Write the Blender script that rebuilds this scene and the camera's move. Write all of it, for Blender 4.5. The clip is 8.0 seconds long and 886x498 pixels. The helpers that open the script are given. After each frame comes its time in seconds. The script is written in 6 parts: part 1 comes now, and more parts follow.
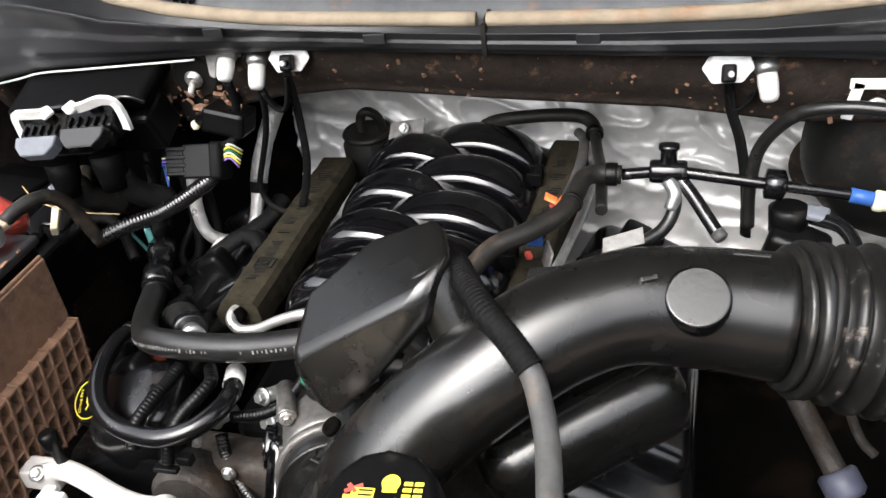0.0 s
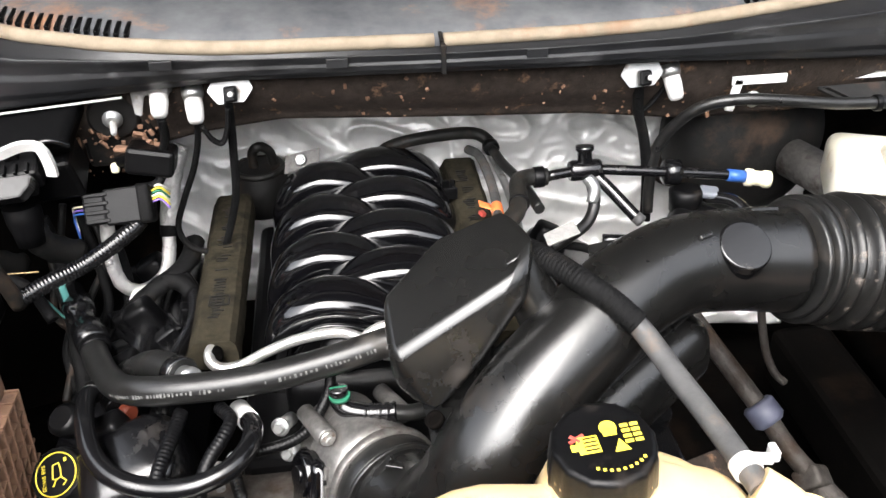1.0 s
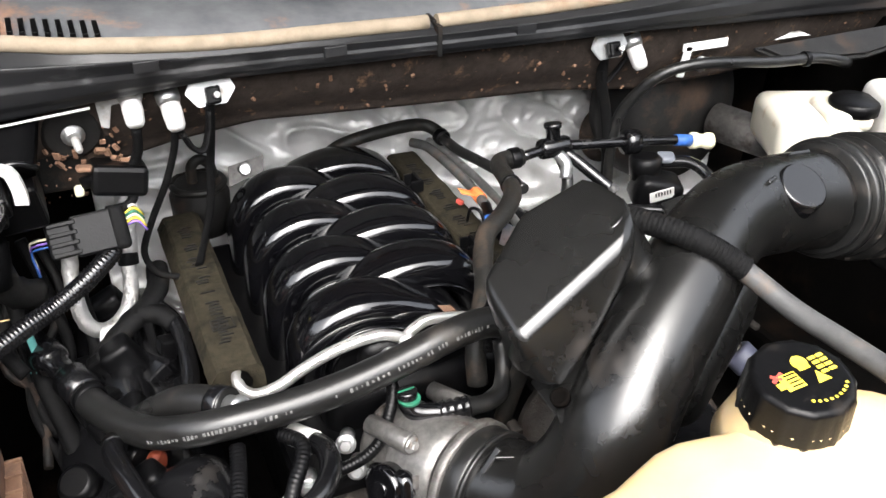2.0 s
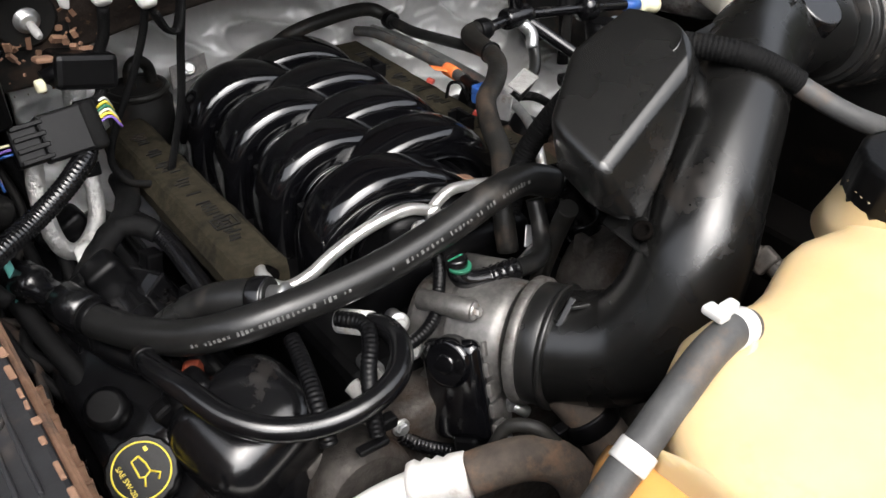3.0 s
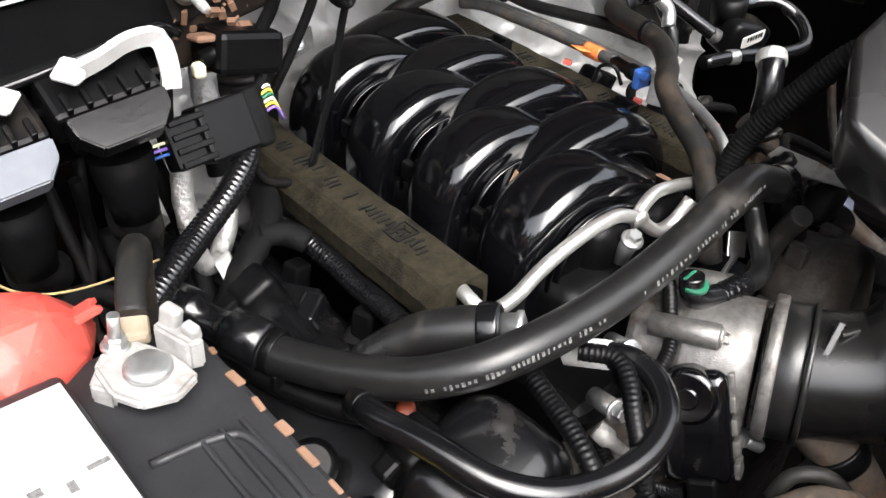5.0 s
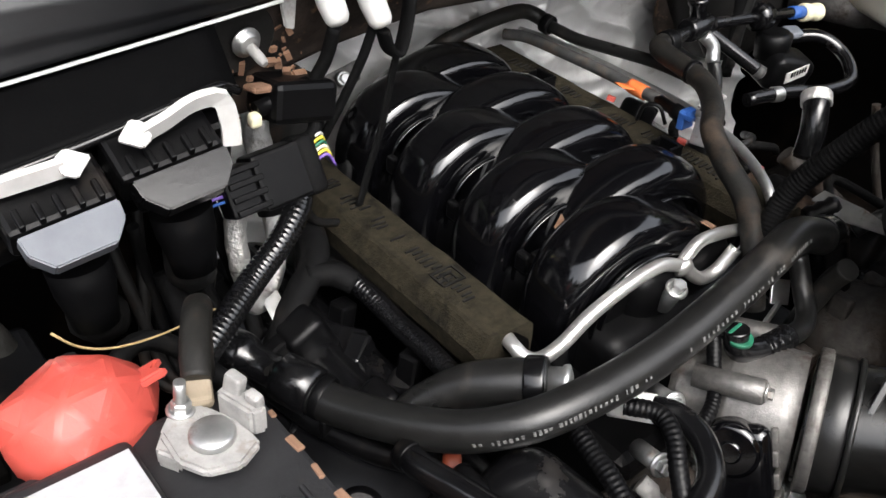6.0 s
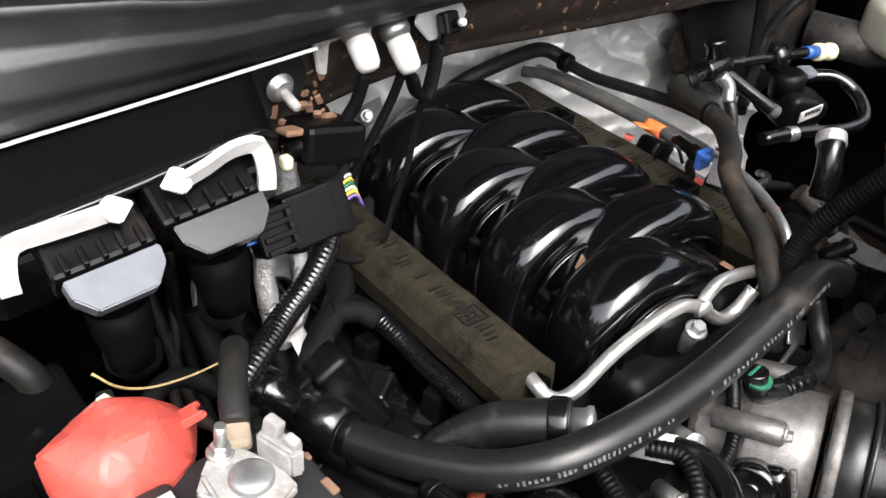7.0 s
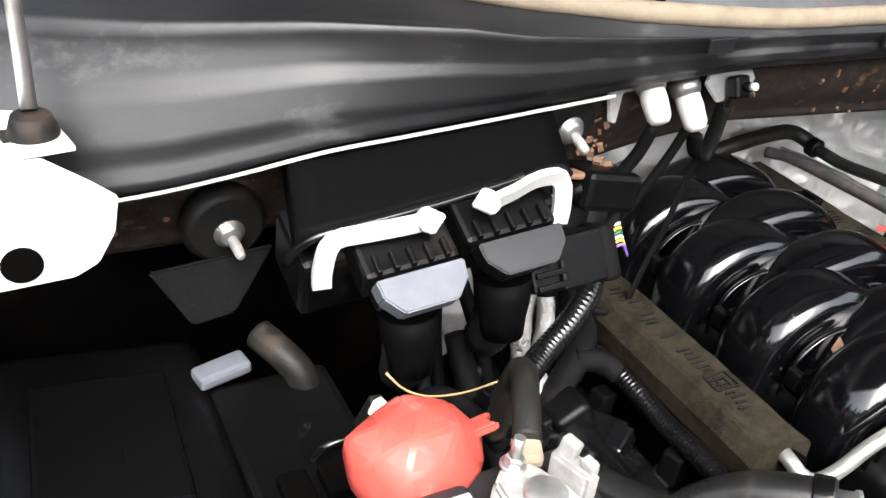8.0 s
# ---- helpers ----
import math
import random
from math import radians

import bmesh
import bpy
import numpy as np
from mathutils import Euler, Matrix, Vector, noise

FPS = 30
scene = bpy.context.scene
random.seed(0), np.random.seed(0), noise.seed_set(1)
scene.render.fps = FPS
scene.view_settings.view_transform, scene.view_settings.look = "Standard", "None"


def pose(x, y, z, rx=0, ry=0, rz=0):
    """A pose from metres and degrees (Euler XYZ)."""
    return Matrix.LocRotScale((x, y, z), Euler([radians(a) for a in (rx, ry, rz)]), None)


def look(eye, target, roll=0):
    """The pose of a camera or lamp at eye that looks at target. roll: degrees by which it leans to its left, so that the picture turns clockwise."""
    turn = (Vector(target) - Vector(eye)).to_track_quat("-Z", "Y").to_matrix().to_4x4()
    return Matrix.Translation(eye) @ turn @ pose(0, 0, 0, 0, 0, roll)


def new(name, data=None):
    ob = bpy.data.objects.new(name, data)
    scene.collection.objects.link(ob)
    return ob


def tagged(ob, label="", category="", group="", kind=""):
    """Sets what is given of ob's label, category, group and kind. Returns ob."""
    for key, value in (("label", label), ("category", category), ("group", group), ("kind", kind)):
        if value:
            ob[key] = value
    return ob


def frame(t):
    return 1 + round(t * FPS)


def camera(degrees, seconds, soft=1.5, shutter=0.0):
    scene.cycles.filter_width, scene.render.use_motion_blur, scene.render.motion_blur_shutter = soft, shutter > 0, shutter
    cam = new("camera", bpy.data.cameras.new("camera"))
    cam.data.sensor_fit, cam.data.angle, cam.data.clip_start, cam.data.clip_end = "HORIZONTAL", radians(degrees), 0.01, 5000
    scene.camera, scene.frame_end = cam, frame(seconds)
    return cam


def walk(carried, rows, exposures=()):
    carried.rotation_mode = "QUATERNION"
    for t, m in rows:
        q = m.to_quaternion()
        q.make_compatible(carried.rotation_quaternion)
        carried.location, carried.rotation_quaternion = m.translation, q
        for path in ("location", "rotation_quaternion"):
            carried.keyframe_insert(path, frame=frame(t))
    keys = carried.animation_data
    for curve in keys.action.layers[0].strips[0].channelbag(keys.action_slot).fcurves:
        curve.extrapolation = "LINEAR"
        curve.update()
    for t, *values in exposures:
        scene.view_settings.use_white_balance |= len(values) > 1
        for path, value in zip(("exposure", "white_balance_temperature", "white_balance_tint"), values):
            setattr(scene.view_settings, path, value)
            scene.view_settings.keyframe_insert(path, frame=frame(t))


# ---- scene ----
cam = camera(52.0, 8.0)
PATH = [
    (0, (0.24, -0.027, 1.565), (-0.229, 1.351, 0.576), -8.0),
    (0.5, (0.065, -0.065, 1.563), (-0.074, 1.39, 0.583), -4.8),
    (1, (-0.114, -0.127, 1.574), (0.049, 1.35, 0.631), -1.5),
    (1.2, (-0.17, -0.124, 1.562), (0.124, 1.347, 0.642), -1.0),
    (2.3, (-0.499, 0.004, 1.5), (0.255, 1.303, 0.583), 0.8),
    (2.5, (-0.555, 0.022, 1.475), (0.296, 1.253, 0.549), 0.6),
    (3, (-0.576, 0.07, 1.421), (0.292, 1.232, 0.426), 0.7),
    (3.5, (-0.57, 0.139, 1.367), (0.284, 1.275, 0.329), 0.1),
    (4, (-0.642, 0.257, 1.353), (0.302, 1.277, 0.273), 1.0),
    (4.5, (-0.684, 0.307, 1.373), (0.305, 1.317, 0.325), 2.8),
    (5, (-0.705, 0.333, 1.377), (0.271, 1.359, 0.332), 4.4),
    (6.3, (-0.71, 0.362, 1.426), (0.215, 1.422, 0.368), 4.0),
    (6.5, (-0.71, 0.357, 1.429), (0.213, 1.436, 0.389), 3.5),
    (7, (-0.726, 0.37, 1.439), (0.216, 1.447, 0.414), 4.7),
    (7.5, (-0.787, 0.383, 1.434), (0.055, 1.619, 0.506), 5.4),
    (8, (-0.825, 0.401, 1.411), (-0.078, 1.704, 0.493), 6.0),
]
EXPOSURES = [(0, 1.95), (0.5, 2.1), (1.2, 2.3), (2.5, 2.05), (3, 1.5), (3.5, 1.3), (4, 2.05), (4.5, 2.2), (5, 2.15), (6.5, 1.4), (7, 1.9), (7.5, 2.25), (8, 2.2)]
walk(cam, [(t, look(eye, target, roll)) for t, eye, target, roll in PATH], EXPOSURES)
SKY, SUN = 0.15, 0.7
# one light, soft overcast day over an open engine bay
cam.data.dof.use_dof = False

world = bpy.data.worlds.new("sky")
scene.world = world
world.use_nodes = True
wn = world.node_tree
bg = wn.nodes["Background"]
sky = wn.nodes.new("ShaderNodeTexSky")
sky.sky_type = "NISHITA"
sky.sun_disc = False
sky.sun_elevation = radians(58)
sky.sun_rotation = radians(200)
sky.air_density, sky.dust_density, sky.ozone_density = 1.0, 6.0, 1.0
hsv = wn.nodes.new("ShaderNodeHueSaturation")
hsv.inputs["Saturation"].default_value = 0.32
wn.links.new(sky.outputs[0], hsv.inputs["Color"])
wn.links.new(hsv.outputs[0], bg.inputs["Color"])
bg.inputs["Strength"].default_value = SKY

sun_data = bpy.data.lights.new("sun", "SUN")
sun_data.energy, sun_data.angle, sun_data.color = SUN, radians(50), (0.99, 0.98, 0.99)
sun = new("sun", sun_data)
sun.matrix_world = look((-1.0, -2.0, 3.35), (0, 0.8, 1.0))


# ---- materials ----
def material(name, c1, c2, rough=0.5, metal=0.0, scale=40.0, bump=0.1, dirt=None, dirt_amount=0.0, dirt_scale=9.0,
             rough_var=0.12, spec=0.5, coat=0.0, stretch=(1, 1, 1), bump_scale=None, dist=0.002, dirt_up=0.0, trans=0.0, sss=0.0):
    """Two-scale procedural surface: fine grain between c1 and c2, larger patches of dirt, fine relief."""
    m = bpy.data.materials.new(name)
    m.use_nodes = True
    nt = m.node_tree
    n, ln = nt.nodes, nt.links
    b = n["Principled BSDF"]
    co = n.new("ShaderNodeTexCoord")
    mp = n.new("ShaderNodeMapping")
    mp.inputs["Scale"].default_value = stretch
    ln.new(co.outputs["Object"], mp.inputs["Vector"])

    def noise_node(s, detail=4.0, r=0.6):
        t = n.new("ShaderNodeTexNoise")
        t.inputs["Scale"].default_value, t.inputs["Detail"].default_value, t.inputs["Roughness"].default_value = s, detail, r
        ln.new(mp.outputs[0], t.inputs["Vector"])
        return t

    def ramp(src, lo, hi):
        r = n.new("ShaderNodeMapRange")
        r.inputs["From Min"].default_value, r.inputs["From Max"].default_value = lo, hi
        ln.new(src, r.inputs["Value"])
        return r.outputs["Result"]

    fine = noise_node(scale)
    mix = n.new("ShaderNodeMix")
    mix.data_type = "RGBA"
    mix.inputs["A"].default_value, mix.inputs["B"].default_value = (*c1, 1), (*c2, 1)
    ln.new(ramp(fine.outputs["Fac"], 0.3, 0.7), mix.inputs["Factor"])
    colour = mix.outputs["Result"]
    mask = None
    if dirt:
        patch = noise_node(dirt_scale, 6.0, 0.68)
        mask = ramp(patch.outputs["Fac"], 0.62 - dirt_amount * 0.3, 0.8 - dirt_amount * 0.3)
        if dirt_up:
            ge = n.new("ShaderNodeNewGeometry")
            sp = n.new("ShaderNodeSeparateXYZ")
            ln.new(ge.outputs["Normal"], sp.inputs[0])
            mu = n.new("ShaderNodeMath")
            mu.operation, mu.use_clamp = "MULTIPLY_ADD", True
            ln.new(sp.outputs["Z"], mu.inputs[0])
            mu.inputs[1].default_value = dirt_up
            ln.new(mask, mu.inputs[2])
            mm = n.new("ShaderNodeMath")
            mm.operation = "MULTIPLY"
            ln.new(mu.outputs[0], mm.inputs[0])
            ln.new(ramp(patch.outputs["Fac"], 0.25, 0.75), mm.inputs[1])
            mask = mm.outputs[0]
        md = n.new("ShaderNodeMix")
        md.data_type = "RGBA"
        ln.new(mask, md.inputs["Factor"])
        ln.new(colour, md.inputs["A"])
        md.inputs["B"].default_value = (*dirt, 1)
        colour = md.outputs["Result"]
    ln.new(colour, b.inputs["Base Color"])
    ro = n.new("ShaderNodeMath")
    ro.operation, ro.use_clamp = "MULTIPLY_ADD", True
    big = noise_node(scale * 0.23, 3.0)
    ln.new(big.outputs["Fac"], ro.inputs[0])
    ro.inputs[1].default_value = rough_var * 2
    ro.inputs[2].default_value = rough - rough_var
    rough_out = ro.outputs[0]
    if mask:
        ra = n.new("ShaderNodeMath")
        ra.operation, ra.use_clamp = "MULTIPLY_ADD", True
        ln.new(mask, ra.inputs[0])
        ra.inputs[1].default_value = max(0.0, 0.85 - rough)
        ln.new(rough_out, ra.inputs[2])
        rough_out = ra.outputs[0]
    ln.new(rough_out, b.inputs["Roughness"])
    b.inputs["Metallic"].default_value = metal
    b.inputs["Specular IOR Level"].default_value = spec
    b.inputs["Coat Weight"].default_value = coat
    b.inputs["Coat Roughness"].default_value = 0.12
    if trans:
        b.inputs["Transmission Weight"].default_value = trans
    if sss:
        b.inputs["Subsurface Weight"].default_value = sss
        b.inputs["Subsurface Radius"].default_value = (0.03, 0.02, 0.008)
        b.inputs["Subsurface Scale"].default_value = 0.6
    if bump:
        bu = n.new("ShaderNodeBump")
        bu.inputs["Strength"].default_value = bump
        bu.inputs["Distance"].default_value = dist
        bn = noise_node(bump_scale or scale * 4, 5.0)
        ln.new(bn.outputs["Fac"], bu.inputs["Height"])
        ln.new(bu.outputs[0], b.inputs["Normal"])
    return m


DUST = (0.30, 0.17, 0.10)
M = {
    "gloss": material("gloss_black_plastic", (0.0015, 0.0015, 0.002), (0.0028, 0.0028, 0.0034), 0.13, scale=30, bump=0.02, rough_var=0.03, spec=1.0, dirt=(0.015, 0.014, 0.013), dirt_amount=0.0),
    "semi": material("semi_gloss_black_plastic", (0.0025, 0.0025, 0.003), (0.005, 0.005, 0.0055), 0.21, scale=50, bump=0.05, spec=0.7, dirt=(0.02, 0.016, 0.013), dirt_amount=0.03, dirt_scale=14, rough_var=0.06),
    "duct": material("satin_black_plastic", (0.004, 0.004, 0.004), (0.007, 0.0068, 0.0065), 0.27, scale=60, bump=0.05, spec=0.7, dirt=(0.02, 0.013, 0.008), dirt_amount=-0.06, dirt_scale=8, rough_var=0.07),
    "rubber": material("black_rubber", (0.006, 0.006, 0.006), (0.012, 0.012, 0.0118), 0.32, scale=80, bump=0.12, spec=0.5, dirt=(0.05, 0.042, 0.035), dirt_amount=0.14, dirt_scale=16),
    "dirtyrubber": material("dusty_rubber", (0.007, 0.007, 0.0065), (0.015, 0.014, 0.0125), 0.5, scale=70, bump=0.25, spec=0.3, dirt=(0.06, 0.042, 0.03), dirt_amount=0.28, dirt_scale=20),
    "hosegrey": material("grey_weathered_rubber", (0.045, 0.045, 0.046), (0.078, 0.078, 0.077), 0.5, scale=60, bump=0.2, spec=0.35, dirt=(0.13, 0.095, 0.07), dirt_amount=0.35, dirt_scale=18),
    "black": material("matt_black_plastic", (0.0016, 0.0016, 0.002), (0.0034, 0.0034, 0.0036), 0.36, scale=90, bump=0.1, spec=0.18, dirt=(0.025, 0.02, 0.016), dirt_amount=0.03, dirt_scale=12),
    "dustyblack": material("dusty_black_plastic", (0.006, 0.006, 0.006), (0.011, 0.0105, 0.010), 0.55, scale=70, bump=0.2, spec=0.25, dirt=(0.055, 0.035, 0.024), dirt_amount=0.2, dirt_scale=11),
    "foam": material("olive_brown_foam", (0.016, 0.0135, 0.009), (0.034, 0.029, 0.019), 0.95, scale=110, bump=0.8, dirt=(0.006, 0.0055, 0.0045), dirt_amount=0.34, dirt_scale=38, spec=0.1),
    "steel": material("bright_steel_tube", (0.66, 0.65, 0.63), (0.78, 0.77, 0.75), 0.33, 0.85, scale=50, bump=0.08, rough_var=0.08),
    "zinc": material("zinc_plated_steel", (0.42, 0.43, 0.43), (0.58, 0.58, 0.57), 0.38, 0.9, scale=70, bump=0.1, dirt=(0.25, 0.17, 0.11), dirt_amount=0.15, dirt_scale=30),
    "alu": material("cast_aluminium", (0.13, 0.125, 0.12), (0.22, 0.21, 0.20), 0.48, 0.7, scale=120, bump=0.35, dirt=(0.05, 0.034, 0.024), dirt_amount=0.35, dirt_scale=22),
    "dirtyalu": material("grimy_cast_aluminium", (0.028, 0.025, 0.023), (0.07, 0.063, 0.057), 0.55, 0.35, scale=70, bump=0.6, spec=0.2, dirt=(0.03, 0.018, 0.011), dirt_amount=0.45, dirt_scale=14),
    "white": material("white_plastic", (0.52, 0.515, 0.50), (0.62, 0.615, 0.60), 0.45, scale=60, bump=0.06, dirt=(0.36, 0.28, 0.2), dirt_amount=0.08, dirt_scale=25),
    "paint": material("white_body_paint", (0.74, 0.74, 0.73), (0.80, 0.80, 0.79), 0.3, scale=20, bump=0.02, dirt=(0.45, 0.30, 0.2), dirt_amount=0.05, dirt_scale=14, coat=0.4),
    "acwhite": material("oxidised_aluminium_pipe", (0.66, 0.64, 0.61), (0.78, 0.76, 0.73), 0.5, 0.25, scale=60, bump=0.15, dirt=(0.4, 0.32, 0.26), dirt_amount=0.1, dirt_scale=30),
    "cream": material("cream_translucent_plastic", (0.58, 0.42, 0.215), (0.66, 0.51, 0.30), 0.42, scale=9, bump=0.05, dirt=(0.66, 0.40, 0.17), dirt_amount=0.15, dirt_scale=6, sss=0.25),
    "coolant": material("cream_plastic_with_coolant", (0.56, 0.25, 0.06), (0.64, 0.33, 0.10), 0.4, scale=9, bump=0.05, dirt=(0.7, 0.5, 0.26), dirt_amount=0.2, dirt_scale=8, sss=0.25),
    "beige": material("beige_rubber_seal", (0.22, 0.18, 0.13), (0.31, 0.255, 0.19), 0.85, scale=40, bump=0.25, spec=0.2, dirt=(0.24, 0.15, 0.095), dirt_amount=0.25, dirt_scale=12),
    "cowl": material("sun_greyed_plastic", (0.06, 0.063, 0.069), (0.12, 0.123, 0.128), 0.75, scale=16, bump=0.3, spec=0.3, dirt=(0.30, 0.15, 0.08), dirt_amount=0.30, dirt_scale=6),
    "cowlblack": material("worn_black_cowl_plastic", (0.007, 0.0074, 0.0085), (0.016, 0.0166, 0.018), 0.42, scale=14, bump=0.08, spec=0.5, dirt=(0.08, 0.08, 0.082), dirt_amount=0.18, dirt_scale=9, stretch=(1, 2.5, 2.5)),
    "rustplate": material("rust_caked_plate", (0.016, 0.011, 0.008), (0.042, 0.025, 0.016), 0.85, scale=40, bump=0.8, spec=0.2, dirt=(0.13, 0.07, 0.04), dirt_amount=0.16, dirt_scale=22),
    "paper": material("faded_paper_label", (0.32, 0.32, 0.33), (0.42, 0.42, 0.43), 0.6, scale=80, bump=0.05, dirt=(0.22, 0.22, 0.23), dirt_amount=0.10, dirt_scale=34),
    "rust": material("dirt_crusted_steel", (0.020, 0.0155, 0.013), (0.045, 0.034, 0.028), 0.8, scale=60, bump=0.6, spec=0.2, dirt=(0.24, 0.14, 0.085), dirt_amount=0.12, dirt_scale=42),
    "mud": material("clay_dusted_plastic", (0.15, 0.080, 0.048), (0.23, 0.13, 0.082), 0.9, scale=50, bump=0.5, dirt=(0.04, 0.032, 0.028), dirt_amount=0.25, dirt_scale=15),
    "red": material("red_plastic", (0.44, 0.060, 0.046), (0.52, 0.085, 0.066), 0.38, scale=30, bump=0.1, dirt=(0.62, 0.26, 0.22), dirt_amount=0.15, dirt_scale=18, sss=0.1),
    "orange": material("orange_tape", (0.75, 0.16, 0.04), (0.85, 0.22, 0.06), 0.6, scale=60, bump=0.15),
    "blue": material("blue_plastic", (0.02, 0.085, 0.32), (0.04, 0.12, 0.40), 0.45, scale=60, bump=0.05),
    "green": material("green_plastic", (0.012, 0.11, 0.06), (0.02, 0.16, 0.09), 0.5, scale=60, bump=0.05),
    "teal": material("faded_teal_plastic", (0.10, 0.36, 0.32), (0.16, 0.46, 0.42), 0.5, scale=60, bump=0.05),
    "purple": material("violet_wire", (0.16, 0.09, 0.40), (0.24, 0.14, 0.5), 0.45, scale=60, bump=0.05),
    "pink": material("pink_wire", (0.55, 0.22, 0.42), (0.62, 0.3, 0.5), 0.45, scale=60, bump=0.05),
    "yellow": material("yellow_print", (0.75, 0.58, 0.04), (0.82, 0.65, 0.07), 0.5, scale=60, bump=0.05),
    "ivory": material("ivory_plastic", (0.72, 0.68, 0.46), (0.8, 0.76, 0.55), 0.45, scale=60, bump=0.05),
    "greyplug": material("pale_grey_plastic", (0.11, 0.12, 0.14), (0.14, 0.15, 0.17), 0.45, scale=60, bump=0.06, spec=0.3),
    "print": material("faded_grey_print", (0.06, 0.06, 0.06), (0.17, 0.17, 0.165), 0.7, scale=300, bump=0.05),
    "tape": material("black_cloth_tape", (0.0028, 0.0028, 0.0032), (0.0065, 0.0065, 0.0065), 0.6, scale=200, bump=0.5, spec=0.1, dirt=(0.028, 0.023, 0.018), dirt_amount=0.12, dirt_scale=20),
    "straw": material("dry_straw", (0.38, 0.27, 0.12), (0.5, 0.36, 0.18), 0.8, scale=60, bump=0.1),
    # near-black stands in for deep shade, low in the bay and in holes
    "void": material("shade_near_black", (0.0012, 0.0011, 0.001), (0.0026, 0.0022, 0.002), 0.9, scale=20, bump=0.4, spec=0.03, dirt=(0.010, 0.0065, 0.0045), dirt_amount=0.25, dirt_scale=8),
    "lead": material("oxidised_lead", (0.24, 0.236, 0.23), (0.38, 0.372, 0.36), 0.6, 0.15, scale=70, bump=0.6, dirt=(0.18, 0.13, 0.095), dirt_amount=0.25, dirt_scale=40),
    "ring_dark": material("far_dark_ring", (0.012, 0.016, 0.009), (0.04, 0.05, 0.03), 0.9, scale=1.2, bump=0.0, spec=0.1),
    "bluegrey": material("blue_grey_plastic", (0.05, 0.055, 0.085), (0.08, 0.085, 0.12), 0.5, scale=60, bump=0.05),
    "dull": material("dull_black_plastic", (0.0012, 0.0012, 0.0015), (0.0024, 0.0024, 0.0026), 0.6, scale=90, bump=0.15, spec=0.05, dirt=(0.010, 0.008, 0.007), dirt_amount=0.04, dirt_scale=10),
    "bellows": material("chalky_worn_rubber", (0.005, 0.005, 0.005), (0.010, 0.0097, 0.0093), 0.34, scale=70, bump=0.15, spec=0.38, dirt=(0.20, 0.165, 0.14), dirt_amount=0.16, dirt_scale=30, stretch=(0.5, 2, 2)),
    "throttlealu": material("grimy_throttle_casting", (0.15, 0.145, 0.14), (0.25, 0.24, 0.23), 0.42, 0.75, scale=140, bump=0.3, dirt=(0.07, 0.045, 0.03), dirt_amount=0.22, dirt_scale=24),
    "offwhite": material("stained_white_plastic", (0.52, 0.49, 0.41), (0.62, 0.59, 0.51), 0.45, scale=12, bump=0.08, dirt=(0.34, 0.20, 0.10), dirt_amount=0.10, dirt_scale=22, sss=0.1),
    "casegrey": material("dusty_grey_battery_plastic", (0.014, 0.0142, 0.0155), (0.022, 0.0222, 0.024), 0.45, scale=60, bump=0.12, spec=0.4, dirt=(0.07, 0.055, 0.045), dirt_amount=0.05, dirt_scale=14),
    "mudhose": material("clay_caked_rubber", (0.040, 0.033, 0.028), (0.085, 0.068, 0.055), 0.75, scale=50, bump=0.45, spec=0.2, dirt=(0.16, 0.095, 0.058), dirt_amount=0.35, dirt_scale=16),
    "seal": material("brick_red_seal", (0.12, 0.02, 0.008), (0.17, 0.032, 0.012), 0.6, scale=60, bump=0.1),
    "earth": material("clay_ground", (0.10, 0.065, 0.045), (0.16, 0.11, 0.08), 0.95, scale=8, bump=0.6, dirt=(0.10, 0.09, 0.08), dirt_amount=0.3, dirt_scale=2),
}
# crinkled foil: metal with large folds
M["foil"] = material("crinkled_foil_blanket", (0.80, 0.795, 0.78), (0.92, 0.915, 0.90), 0.42, 0.4, scale=18, bump=0.25, bump_scale=60, dist=0.005, dirt=(0.34, 0.27, 0.2), dirt_amount=0.08, dirt_scale=6, rough_var=0.14)
M["foiltube"] = material("foil_wrapped_sleeve", (0.62, 0.61, 0.59), (0.74, 0.73, 0.71), 0.32, 0.65, scale=60, bump=0.9, bump_scale=140, dist=0.005, dirt=(0.2, 0.16, 0.13), dirt_amount=0.15, dirt_scale=40)


# ---- shapes ----
def spline(pts, n=8):
    """Smooth curve through the points."""
    p = [Vector(q) for q in pts]
    p = [p[0] * 2 - p[1]] + p + [p[-1] * 2 - p[-2]]
    out = []
    for i in range(1, len(p) - 2):
        a, b, c, d = p[i - 1], p[i], p[i + 1], p[i + 2]
        for k in range(n):
            t = k / n
            out.append(0.5 * ((2 * b) + (c - a) * t + (2 * a - 5 * b + 4 * c - d) * t * t + (3 * b - a - 3 * c + d) * t ** 3))
    out.append(p[-2].copy())
    return out


